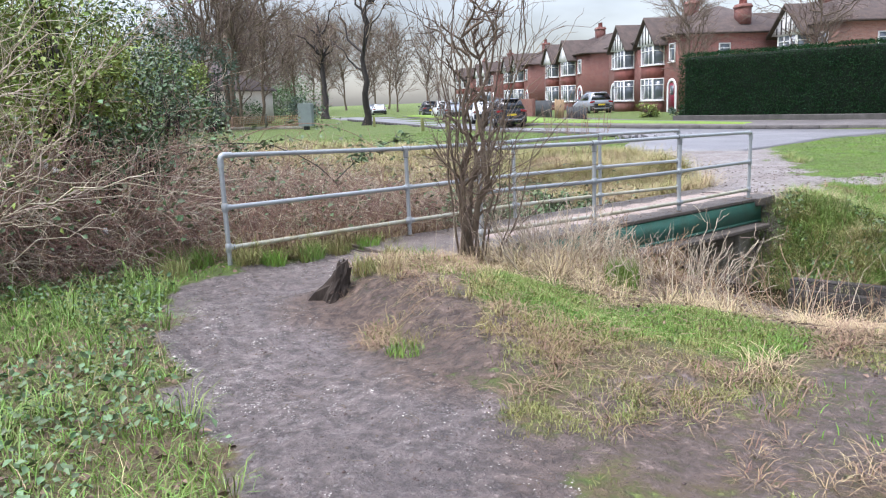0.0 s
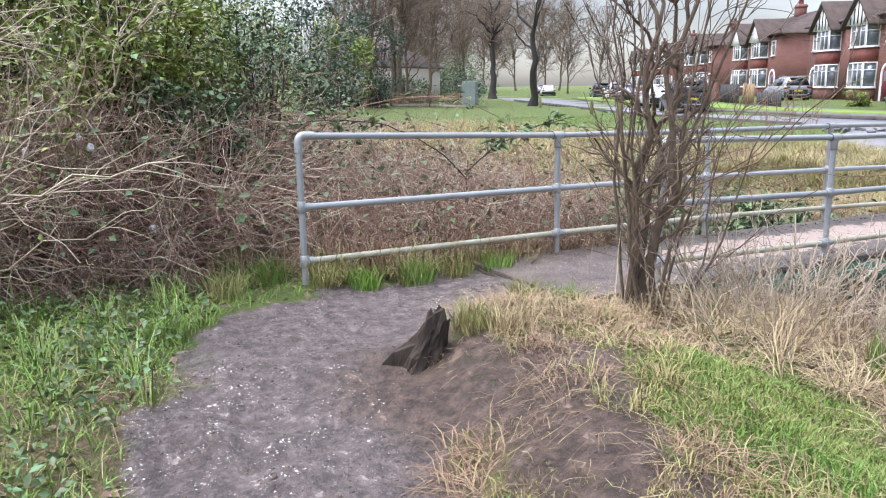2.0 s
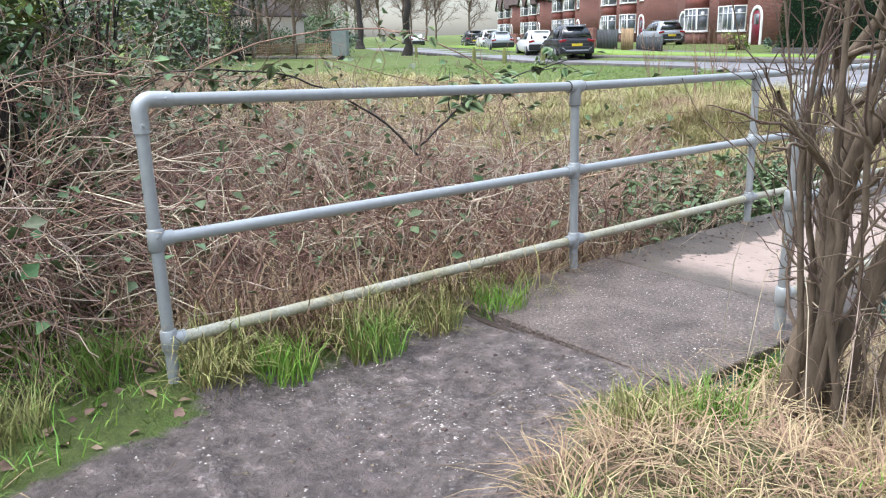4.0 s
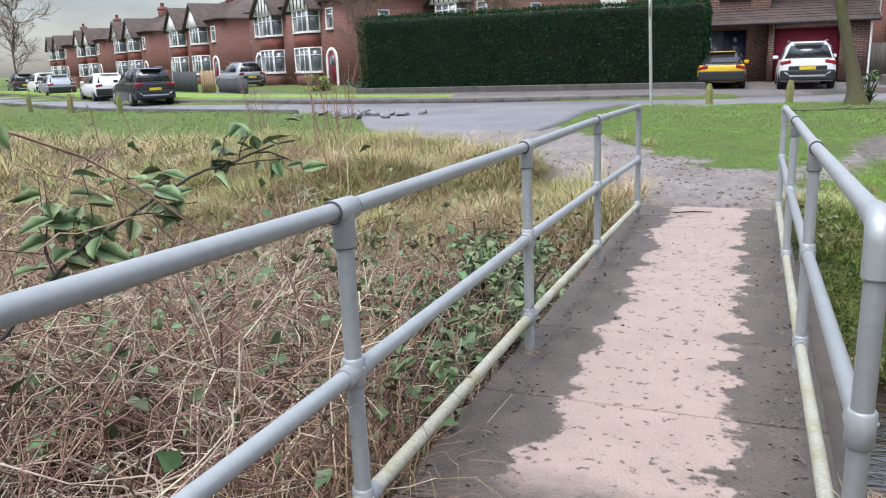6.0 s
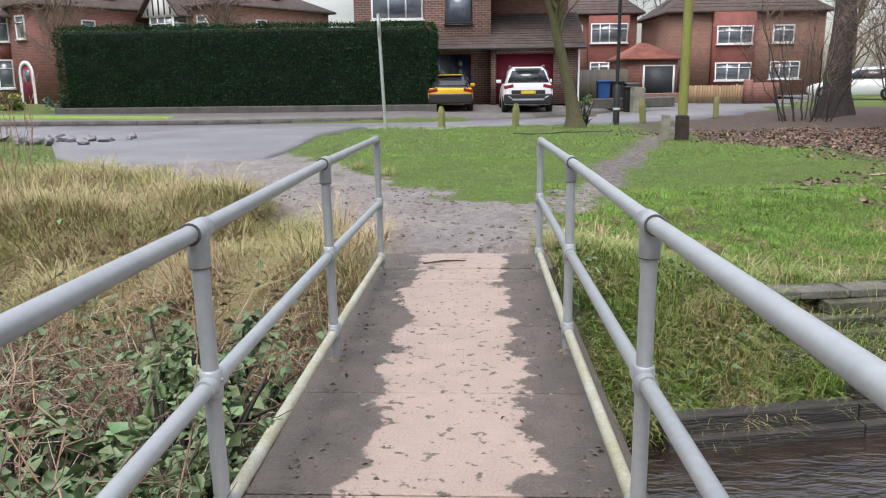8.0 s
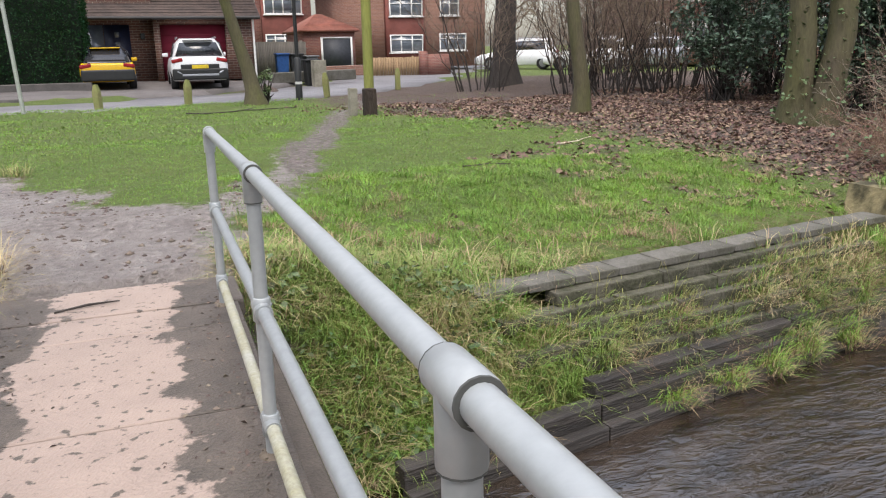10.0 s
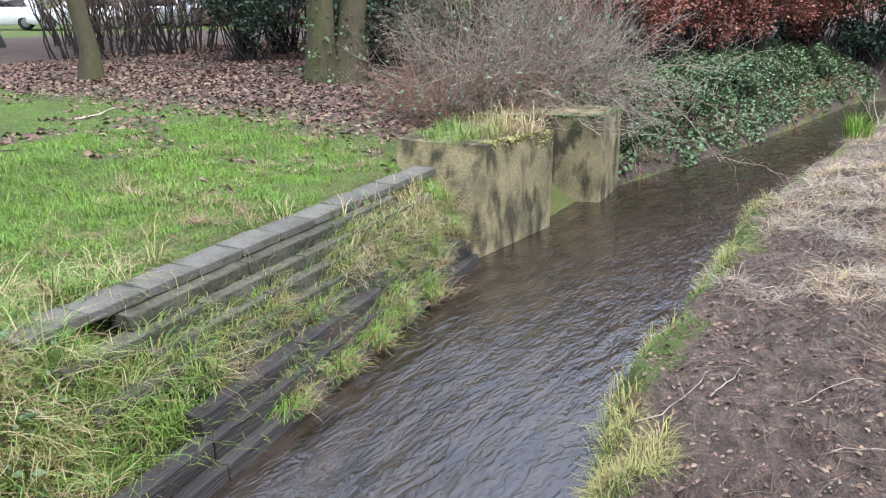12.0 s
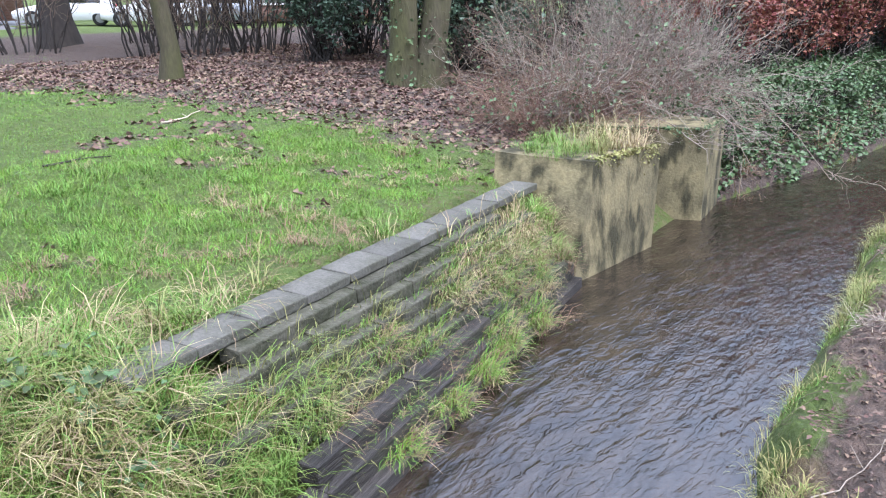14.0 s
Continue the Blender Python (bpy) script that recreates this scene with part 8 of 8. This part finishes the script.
wheelie_bin(4.75, 33.0, "bin_blue", "blue wheelie bin by the fence")
wheelie_bin(5.35, 33.0, "bin_black", "black wheelie bin by the fence")
wheelie_bin(5.95, 33.0, "bin_grey", "grey wheelie bin by the fence", 10)
wheelie_bin(5.35, 29.9, "bin_black", "dark wheelie bin on the pavement", 5)
cab = thing("utility_cabinet", pose(-38.5, 18.9, gz(-38.5, 18.9), 0, 0, 40), "grey-green metal street utility cabinet", "cabinet")
part("body", rounded(0.9, 0.5, 1.45, 0.03, 2), "cabinet_green", cab, "", pose(0, 0, 0.25))
part("plinth", rounded(0.3, 0.3, 0.3, 0.01, 1), "bin_black", cab, "", pose(0, 0, 0))
cab2 = thing("utility_cabinet", pose(5.5, 29.2, gz(5.5, 29.2), 0, 0, 10), "pale grey metal utility box on the pavement", "cabinet")
part("body", rounded(0.5, 0.32, 1.05, 0.02, 2), "concrete", cab2, "", pose(0, 0, 0))


def trellis(x0, y0, x1, y1, h):
    L = math.hypot(x1 - x0, y1 - y0)
    root = thing("trellis_fence", pose(x0, y0, gz(x0, y0), 0, 0, math.degrees(math.atan2(y1 - y0, x1 - x0))), "low timber trellis fence on a plinth", "fence", "trellis panels")
    me = Geo().box(-0.02, 0.02, -0.01, 0.01, 0.2, h).mesh("slat")
    for i in range(int(L / 0.18)):
        part("slat", me, "fence_wood", root, "", pose(i * 0.18, 0, 0))
    for i in range(5):
        part("rail", Geo().box(0, L, -0.022, -0.011, 0.24 + i * 0.155, 0.275 + i * 0.155), "fence_wood", root)
    part("plinth", Geo().box(0, L, -0.05, 0.05, -0.1, 0.2), "concrete", root)
    for x in (0, L):
        part("post", Geo().box(x - 0.06, x + 0.06, -0.06, 0.06, -0.1, h + 0.12), "concrete", root)


trellis(-49.0, 18.5, -44.8, 19.4, 0.95)
trellis(-44.8, 19.4, -40.6, 20.3, 0.95)

# ---- vehicles ----


def car(m, paint, label, L=4.4, W=1.83, H=1.6, suv=True, plate="plate_yellow", roof=None):
    """A parked car, its rear at y = 0 and its nose towards +y."""
    root = thing("car", m, label, "car", "parked cars")

    def loft(sections, name, mname, parent=root, cap=True):
        g = Geo()
        rings = []
        for y, pts in sections:
            rings.append([(x, y, z) for x, z in pts])
        n = len(rings[0])
        v = [p for r_ in rings for p in r_]
        q = np.array([(i * n + j, i * n + (j + 1) % n, (i + 1) * n + (j + 1) % n, (i + 1) * n + j) for i in range(len(rings) - 1) for j in range(n)])
        g.add(v, [q[:, ::-1]] + ([np.arange(n), np.arange(n)[::-1] + (len(rings) - 1) * n] if cap else []))
        me = smooth(g.mesh(name))
        o = part(name, me, mname, parent)
        mod = o.modifiers.new("bevel", "BEVEL")
        mod.width, mod.segments, mod.angle_limit = 0.03, 2, radians(35)
        return o

    w = W / 2
    belt = 0.62 * H

    def sec(half, z0, z1, tuck=0.92):
        zm = (z0 + z1) / 2
        return [(-half * tuck, z0), (half * tuck, z0), (half, zm - 0.05), (half * 0.995, zm + 0.12), (half * 0.93, z1), (-half * 0.93, z1), (-half * 0.995, zm + 0.12), (-half, zm - 0.05)]

    loft([(0.02, sec(w * 0.86, 0.34, belt * 0.96)), (0.12, sec(w * 0.96, 0.28, belt)), (0.7, sec(w, 0.24, belt + 0.02)), (L * 0.55, sec(w, 0.24, belt)), (L * 0.72, sec(w, 0.24, belt - 0.03)), (L * 0.93, sec(w * 0.95, 0.26, belt - 0.22)), (L, sec(w * 0.8, 0.34, belt - 0.36))], "body", paint)

    def cab(half0, half1, z0, z1):
        return [(-half0, z0), (half0, z0), (half0 * 0.98, z0 + 0.05), (half1, z1 - 0.14), (half1 * 0.80, z1), (-half1 * 0.80, z1), (-half1, z1 - 0.14), (-half0 * 0.98, z0 + 0.05)]

    back = 0.18 if suv else 0.45
    loft([(0.12, cab(w * 0.86, w * 0.84, belt - 0.04, belt + 0.02)), (back + 0.2, cab(w * 0.90, w * 0.72, belt - 0.04, H - 0.06)), (back + 0.6, cab(w * 0.91, w * 0.74, belt - 0.04, H)), (L * 0.45, cab(w * 0.91, w * 0.73, belt - 0.04, H - 0.02)), (L * 0.56, cab(w * 0.9, w * 0.68, belt - 0.04, H - 0.16)), (L * 0.70, cab(w * 0.86, w * 0.8, belt - 0.05, belt + 0.01))], "cabin", roof or paint)
    # glass: rear screen, flanks
    y0, y1 = 0.115, back + 0.185
    g = Geo()
    zb, zt = belt + 0.05, H - 0.13
    yb, yt = y0 + (y1 - y0) * 0.12 - 0.012, y1 - 0.045
    g.add([(-w * 0.80, yb, zb), (w * 0.80, yb, zb), (w * 0.62, yt, zt), (-w * 0.62, yt, zt), (-w * 0.80, yb - 0.012, zb), (w * 0.80, yb - 0.012, zb), (w * 0.62, yt - 0.012, zt), (-w * 0.62, yt - 0.012, zt)],
          [np.array([(4, 5, 6, 7), (3, 2, 1, 0), (0, 1, 5, 4), (1, 2, 6, 5), (2, 3, 7, 6), (3, 0, 4, 7)])])
    part("rear_window", g, "car_glass", root)
    for s in (-1, 1):
        g = Geo()
        x0, x1 = s * (w * 0.905 + 0.004), s * (w * 0.76 + 0.006)
        a, b = [(x0, back + 0.5, belt + 0.04), (x0, L * 0.62, belt + 0.04), (x1, L * 0.50, H - 0.16), (x1, back + 0.62, H - 0.12)], 0.012 * s
        g.add(a + [(x + b, y, z) for x, y, z in a], [np.array([(0, 1, 2, 3), (7, 6, 5, 4), (0, 4, 5, 1), (1, 5, 6, 2), (2, 6, 7, 3), (3, 7, 4, 0)])])
        part("side_window", g, "car_glass", root)
        part("tail_light", rounded(0.36, 0.10, 0.13, 0.04, 2), "tail_light", root, "dark red tail light", pose(s * w * 0.74, 0.055, belt - 0.15, 0, s * 10, 0))
        part("door_mirror", rounded(0.2, 0.12, 0.13, 0.04, 2), paint, root, "", pose(s * (w + 0.06), L * 0.6, belt + 0.02))
        for y in (0.78, L - 0.85):
            t = part("tyre", smooth(Geo().tube([(s * (w - 0.235), y, 0.34), (s * (w - 0.22), y, 0.34), (s * (w - 0.02), y, 0.34), (s * (w - 0.005), y, 0.34)], [0.29, 0.34, 0.34, 0.29], 22).mesh("tyre")), "rubber", root)
            part("rim", Geo().tube([(s * (w - 0.03), y, 0.34), (s * (w + 0.004), y, 0.34)], [0.22, 0.20], 16), "rim_metal", t)
    if suv:
        part("skid_plate", rounded(W * 0.62, 0.05, 0.07, 0.02, 2), "car_silver", root, "silver skid plate", pose(0, -0.015, 0.42))
        part("tailgate_panel", rounded(W * 0.66, 0.05, 0.20, 0.04, 2), "bin_black", root, "black number plate recess", pose(0, 0.03, 0.60))
        for s in (-1, 1):
            part("reflector", rounded(0.16, 0.03, 0.05, 0.012, 1), "car_silver", root, "pale corner reflector", pose(s * w * 0.72, -0.02, 0.52, 0, s * -30, 0))
    part("bumper", rounded(W * 0.94, 0.17, 0.36, 0.07, 3), "bin_black", root, "black lower bumper", pose(0, 0.06, 0.30))
    part("number_plate", rounded(0.52, 0.02, 0.115, 0.006, 1), plate, root, "", pose(0, -0.034 + 0.03, 0.66 if suv else 0.5))
    part("spoiler", rounded(W * 0.52, 0.20, 0.035, 0.012, 2), paint, root, "", pose(0, back + 0.14, H - 0.07))
    if suv:
        for s in (-1, 1):
            part("roof_rail", Geo().tube([(s * w * 0.66, back + 0.5, H + 0.0), (s * w * 0.66, back + 0.65, H + 0.045), (s * w * 0.66, L * 0.45, H + 0.035), (s * w * 0.66, L * 0.48, H - 0.02)], [0.018] * 4, 6), "rim_metal", root)
    return root


car(pose(1.05, 26.5, gz(1.05, 27.5) + 0.05), "car_white", "white family car parked before the garage", 4.5, 1.86, 1.62)
car(pose(-1.78, 27.4, gz(-1.75, 27.5) + 0.05, 0, 0, 3), "car_yellow", "yellow hatchback with black roof parked beside the hedge", 4.0, 1.74, 1.40, False, "plate_white", "car_black")
ang = math.degrees(math.atan2(0.537, -0.843)) - 90
STREET = Vector((-25.0, 24.0, 0.0))
for s, o, paint, lab, suv in ((0, 0, "car_black", "black car parked at the kerb of the street", True), (9, 0.4, "car_white", "white hatchback parked along the street", False), (22, 0.3, "car_silver", "silver car parked along the street", False), (28, 0.5, "car_white", "white car parked along the street", True), (36, 0.2, "car_black", "black car parked along the street", True), (60, -3.5, "car_white", "white car far along the street", False), (70, -3.8, "car_silver", "silver car far along the street", False), (12, 9.5, "car_silver", "grey car parked in a front garden", True)):
    p = STREET + U * s + Vector((0.537, 0.843, 0)) * o
    car(pose(p.x, p.y, -0.02 if o < 6 else 0.2, 0, 0, ang), paint, lab, 4.4, 1.83, 1.62 if suv else 1.46, suv)
for x, y, paint, lab, tr in ((20.0, 37.0, "car_white", "white car parked beyond the bare trees", 60), (25.0, 33.0, "car_silver", "silver car parked beyond the bare trees", 65), (22.5, 34.0, "car_white", "pale car parked beyond the bare trees", 60)):
    car(pose(x, y, gz(x, y), 0, 0, tr), paint, lab)

# ---- trees and shrubs beyond the bridge ----
bare_tree("roadside_tree", pose(1.95, 20.0, gz(1.95, 20)), 7.0, 0.19, 921, "leaning mossy bare tree at the lawn edge", "tree", "bark_moss", (-0.26, 0.0), 1, 11, 0.42, spread=0.6, start=0.36, flare=0.5)
evergreen("garden_shrub", pose(2.25, 20.4, gz(2.2, 20.4)), (0.35, 0.3, 1.0), 500, 0.06, 922, "straggly pale green growth at the tree's foot", "shrub", "leaf_pale", 1.4, 8, twigs=20)
bare_tree("woodland_tree", pose(7.75, 13.7, gz(7.75, 13.7)), 9, 0.17, 923, "slender mossy trunk leaning over the lawn", "tree", "bark_moss", (-0.16, 0.02), 1, 7, 0.4, start=0.5)
bare_tree("woodland_tree", pose(10.9, 24.2, gz(10.9, 24.2)), 12, 0.44, 924, "thick dark bare tree trunk in the leaf litter", "tree", "bark_dark", (0.0, 0.0), 1, 12, 0.4, start=0.25)
bare_tree("woodland_tree", pose(10.25, 10.1, gz(10.25, 10.1), 0, 0, 95), 11, 0.26, 925, "twin-trunked tree with moss and ivy", "tree", "bark_moss", (0.0, 0.02), 2, 6, 0.4, start=0.4, ivy=700, flare=0.3)
for i, (x, y, h) in enumerate([(9.3, 22.5, 5), (12.3, 20.5, 6), (13.5, 18.2, 6), (14.6, 21, 6), (16, 17, 6), (12.2, 17.0, 5), (17.5, 20.0, 6), (15.2, 24, 6), (18.5, 15.5, 6), (13.2, 23.6, 5), (11.0, 17.6, 4), (10.9, 19.0, 5)]):
    stem_shrub("bare_thicket", pose(x, y, gz(x, y)), 17, h * 0.8, 1.0, 930 + i, "dense dark bare thicket at the wood's edge", "shrub", "bark_dark", None, 0, per=7, lean=0.22, stem_r=0.026, twig2="twig_brown", level3=6, droop=0.1, base=0.9, group="woodland thickets")
for i, (x, y, sx, sz) in enumerate([(11.6, 13.9, 1.2, 3.2), (12.6, 12.4, 1.3, 3.2), (12.0, 10.3, 1.0, 3.0), (13.6, 14.8, 1.6, 3.4), (14.6, 12.4, 1.6, 3.6), (13.0, 11.2, 1.1, 2.6), (16.0, 10.4, 1.8, 3.6), (17.5, 13.5, 1.9, 4.2), (12.4, 8.9, 1.3, 3.0), (19.5, 11.5, 2.0, 4.4)]):
    evergreen("evergreen_shrub", pose(x, y, gz(x, y)), (sx, sx, sz * (1.9 if x > 12.5 else 1.0)), 5200 if x > 12.5 else 4200, 0.12, 950 + i, "glossy dark evergreen shrub at the wood's edge", "shrub", "leaf_ever", 1.9, 26, "evergreen shrubs")
for i, (x, y, h, mname) in enumerate([(10.2, 6.75, 2.6, "stalk_grey"), (11.4, 6.3, 2.8, "stalk_grey"), (11.2, 7.3, 2.8, "twig_brown"), (12.4, 6.5, 2.8, "stalk_grey"), (9.4, 6.9, 1.5, "twig_red"), (9.0, 6.5, 1.2, "twig_red")]):
    stem_shrub("straggling_climber", pose(x, y, gz(x, y)), 34, h, 1.0, 960 + i, "heap of dead straggling climber stems above the outfall", "shrub", mname, "leaf_bramble", 420, 0.065, per=8, lean=0.5, stem_r=0.009, level3=5, droop=0.95, base=0.7, group="dead climbers")
for i, (x, y) in enumerate([(9.5, 6.5), (10.7, 5.95), (11.5, 6.0)]):
    bramble(pose(x, y, gz(x, y) + 0.1), 190, 0.6, 0.95, 1100 + 4 * i, "heap of bleached dead climber stems drooping over the outfall", 9.0, 260, 0.07, "dead climbers", ("stalk_grey", "twig_red"), leaf_low=0.1)
for i, (x, y) in enumerate([(10.8, 5.6), (11.6, 5.3), (12.6, 5.4), (13.8, 5.0), (15.2, 4.9), (16.8, 4.9), (18.6, 4.8), (20.6, 4.5), (22.8, 4.4)]):
    evergreen("bank_ivy", pose(x, y, gz(x, y) - 0.25), (1.0, 0.7, 0.95), 1700, 0.075, 970 + i, "trailing ivy and bramble leaves on the stream bank", "ivy", "leaf_bramble", 1.3, 16, "bank ivy", 0.3)
for i, (x, y, s) in enumerate([(17.0, 6.5, 1.5), (19.4, 6.3, 1.6), (22.0, 5.9, 1.6), (24.8, 4.8, 1.7), (14.6, 6.6, 1.1)]):
    evergreen("copper_beech", pose(x, y, gz(x, y) + 0.1), (s * 1.2, s, s * 2.3), 9500, 0.09, 985 + i, "beech hedge holding coppery-red dead leaves", "shrub", "leaf_copper", 1.6, 24, "copper beeches")
for i, (x, y, s) in enumerate([(27, 1.5, 2.4), (30, -2.5, 2.8), (24.5, 8.5, 2.6), (29, 6, 3.0), (21, 9.5, 2.4), (26, -5, 2.4), (33, 2, 3.4), (18.5, 9.5, 2.2), (23, 11, 2.8), (27.5, 9.5, 3), (16.5, 8.2, 1.6), (25.8, 3.5, 1.5), (27.5, -0.5, 1.3), (29.5, 2.5, 1.6), (26.5, 5.5, 1.4), (31.5, -1.0, 1.6)]):
    evergreen("evergreen_shrub", pose(x, y, gz(x, y)), (s, s, s * (2.8 if x > 20 else 2.2)), 5600, 0.16, 995 + i, "dark evergreen shrubs along the far stream", "shrub", "leaf_ever", 1.7, 24, "evergreen shrubs")
stem_shrub("sapling", pose(15.8, 1.9, gz(15.8, 1.9)), 4, 1.6, 0.3, 1010, "pale leaning sapling on the stream bank", "sapling", "stalk_grey", None, 0, per=3, lean=0.35, stem_r=0.013, level3=2, droop=0.1, base=0.1)
tuft(14.4, 2.1, 120, 0.55, 0.2, "grass_green", "clump of green reeds at the water's edge", 1011, 0.02, 0.6)
for i, (x, y) in enumerate([(-8.6, 10.6), (-7.6, 8.6), (-11.5, 12.2)]):
    stem_shrub("sapling", pose(x, y, gz(x, y)), 9, 1.5, 0.3, 1015 + i, "clump of thin bare upright saplings in the rough grass", "sapling", "twig_red", None, 0, per=2, lean=0.06, stem_r=0.008, level3=2, droop=0.0, base=0.35, group="saplings")


def rubble(x, y, n, seed):
    r = random.Random(seed)
    for i in range(n):
        bm = bmesh.new()
        s = r.uniform(0.06, 0.16)
        bmesh.ops.create_icosphere(bm, subdivisions=1, radius=s)
        for v_ in bm.verts:
            v_.co = Vector((v_.co.x * 1.3, v_.co.y, v_.co.z * 0.7)) + Vector(noise.noise_vector(v_.co * 8 + Vector((i, 0, 0)))) * s * 0.5
        px, py = x + r.gauss(0, 0.9), y + r.gauss(0, 0.35)
        tagged(part("rubble_lump", bm, "tarmac", None, "", pose(px, py, gz(px, py) + s * 0.45 + 0.03, r.uniform(0, 90), 0, r.uniform(0, 360))), "dark lump of broken tarmac on the verge", "rubble", "heap of rubble")


rubble(-10.2, 15.4, 34, 1020)

P = scatter(34000, 10.3, 25, 3.0, 8.0, 1025, lambda x, y, u: (y > np.interp(x, *FAR_TOE.T) + 0.10 + 0.15 * vnoise(x, y, 0.6, 64)) & (y < np.interp(x, *FAR_TOE.T) + 3.2))
P[:, 2] += np.random.default_rng(5).uniform(0.02, 0.20, len(P))
v, f = leafage(P, 0.085, 1026, 0.4, 1.2)
stuff("bank_ivy_cover", v, f, "leaf_bramble", "ivy and bramble leaves covering the stream bank", "ivy")
v, f = tussocks(110, 36, 10.3, 24, 3.0, 6.0, 1027, lambda x, y, u: (np.abs(y - np.interp(x, *FAR_TOE.T) - 0.35) < 0.4), (0.2, 0.5), 0.012, 0.35)
stuff("dead_grass", v, f, "straw_brown", "dead grass hanging over the stream edge", "dead grass")
v, f = tussocks(10, 50, 7.0, 7.9, 4.85, 5.7, 1028, lambda x, y, u: u < 2, (0.1, 0.25), 0.006, 0.6, lambda x, y: np.full_like(x, -0.17))
stuff("bank_grass", v, f, "grass_yellow", "grass growing on top of the concrete block", "grass")
v, f = tussocks(9, 60, 7.5, 8.05, 4.78, 5.3, 1029, lambda x, y, u: u < 2, (0.15, 0.36), 0.006, 0.5, lambda x, y: np.full_like(x, -0.17), 0.10)
stuff("dead_grass", v, f, "straw", "dry straw tuft drooping off the concrete block", "dead grass")
v, f = tussocks(30, 40, 6.75, 7.6, 5.05, 5.8, 1030, lambda x, y, u: u < 2, (0.06, 0.18), 0.006, 0.5, lambda x, y: np.full_like(x, -0.17), 0.08)
stuff("bank_grass", v, f, "grass_lush", "green grass covering the concrete block's top", "grass")

# street trees and far woods
bare_tree("street_tree", pose(-41.5, 25.7, gz(-41.5, 25.7)), 10.5, 0.27, 1031, "gnarled bare street tree with twisting limbs", "tree", "bark_dark", (0.10, 0.05), 1, 11, 0.45, spread=0.9, start=0.35, bend=0.22, fine=1.8)
bare_tree("street_tree", pose(-72, 41.5, 0.1), 10, 0.40, 1032, "spreading bare street tree", "tree", "bark_dark", (0, 0), 1, 14, 0.5, spread=0.85, start=0.25, bend=0.12, fine=2.2)
birch = bare_tree("garden_tree", pose(-50.5, 19.5, 0.1), 15, 0.25, 1033, "tall slender bare garden tree", "tree", "bark_brown", (0.03, 0), 2, 16, 0.28, spread=0.5, start=0.3, density=1.3, fine=1.8)
far = bare_tree("far_tree", pose(-90, 60, 0.1), 11, 0.15, 1034, "bare tree in the hazy distance", "tree", "bark_brown", (0.02, 0), 1, 24, 0.46, start=0.16, group="distant trees", spread=0.9, fine=2.4, density=1.2, bend=0.12)
for i, (x, y, s) in enumerate([(-54, 22, 0.95), (-58, 26, 1.1), (-47, 15.5, 1.15), (-64, 30, 0.9), (-80, 36, 1.1), (-96, 52, 1.2), (-110, 66, 1.3), (-85, 62, 0.9), (-70, 55, 0.8), (-36, 58, 0.95), (-20, 62, 1.0), (-128, 70, 1.5), (-140, 90, 1.5), (14, 60, 0.9), (24, 52, 1.0), (34, 44, 1.1), (30, 30, 1.0), (26, 22, 1.0), (34, 14, 1.1), (38, 4, 1.1), (30, -10, 1.1), (-19.5, 33.2, 0.55), (-12.0, 31.8, 0.6), (-104, 46, 1.2), (-118, 56, 1.1), (-126, 50, 1.3), (-134, 78, 1.4), (-150, 82, 1.5), (-112, 78, 1.2), (-146, 66, 1.4), (-92, 40, 1.0), (-160, 96, 1.6), (-122, 88, 1.4), (-98, 34, 1.1), (-84, 28, 0.9)]):
    copy_thing(far, pose(x, y, 0.1, 0, 0, i * 47) @ Matrix.Scale(s, 4))
evergreen("evergreen_shrub", pose(-43.2, 21.4, 0.1), (1.8, 1.5, 2.1), 3000, 0.13, 1040, "rounded dark green garden shrub behind the trellis", "shrub", "leaf_ever", 1.6, 22, "evergreen shrubs")
for i, (x, y, sx, sz, mname) in enumerate([(-52, 17, 3.0, 2.4, "leaf_bramble"), (-46, 16.0, 2.4, 7.0, "leaf_ever"), (-50, 14, 3.2, 9.0, "leaf_ever"), (-44, 12.5, 2.4, 6.0, "leaf_lime"), (-60, 24, 3.5, 2.2, "leaf_bramble"), (-40, 9, 3.5, 8.0, "leaf_ever"), (-34, 4, 3.5, 7, "leaf_ever"), (-26, -1, 3.0, 6, "leaf_lime"), (-20, -6, 3.0, 6, "leaf_ever"), (-100, 50, 8, 6, "leaf_bramble"), (-120, 62, 9, 7, "leaf_bramble"), (-88, 40, 5, 3, "leaf_bramble")]):
    evergreen("garden_conifer", pose(x, y, 0.05), (sx, sx, sz), 2600, 0.12 + 0.03 * sx, 1050 + i, "dense evergreen garden tree behind the railing", "tree", mname, 1.8, 26, "garden evergreens")
board_fence(-66, 21, -50.5, 18.2, 1.4, "fence_grey", "weathered garden fence behind the trees", 0.3)

# moss and ivy over the block tops
rm = np.random.default_rng(77)
for x0, y0, x1, y1, n in ((6.85, 4.80, 8.10, 4.66, 1500), (9.55, 4.64, 10.5, 4.80, 500), (8.75, 6.1, 9.5, 4.7, 500)):
    u = rm.uniform(0, 1, n)
    P = np.stack([x0 + (x1 - x0) * u, y0 + (y1 - y0) * u + np.abs(rm.normal(0, 0.06, n)) - 0.02, -0.158 + 0 * u], -1)
    hang = rm.uniform(0, 1, n) < 0.6
    drop = np.abs(rm.normal(0, 0.16, n)) * np.clip(vnoise(P[:, 0], 0 * u, 0.25, 9) + 0.4, 0.1, 1.4)
    P[:, 2] -= np.where(hang, drop, 0)
    P[:, 1] = np.where(hang, y0 + (y1 - y0) * u - 0.015, P[:, 1])
    v, f = leafage(P, 0.03, 1200 + n, 0.5, 1.2)
    stuff("block_moss", v, f, "grass_yellow" if n > 1000 else "leaf_bramble", "moss and small leaves on the concrete edge", "moss")
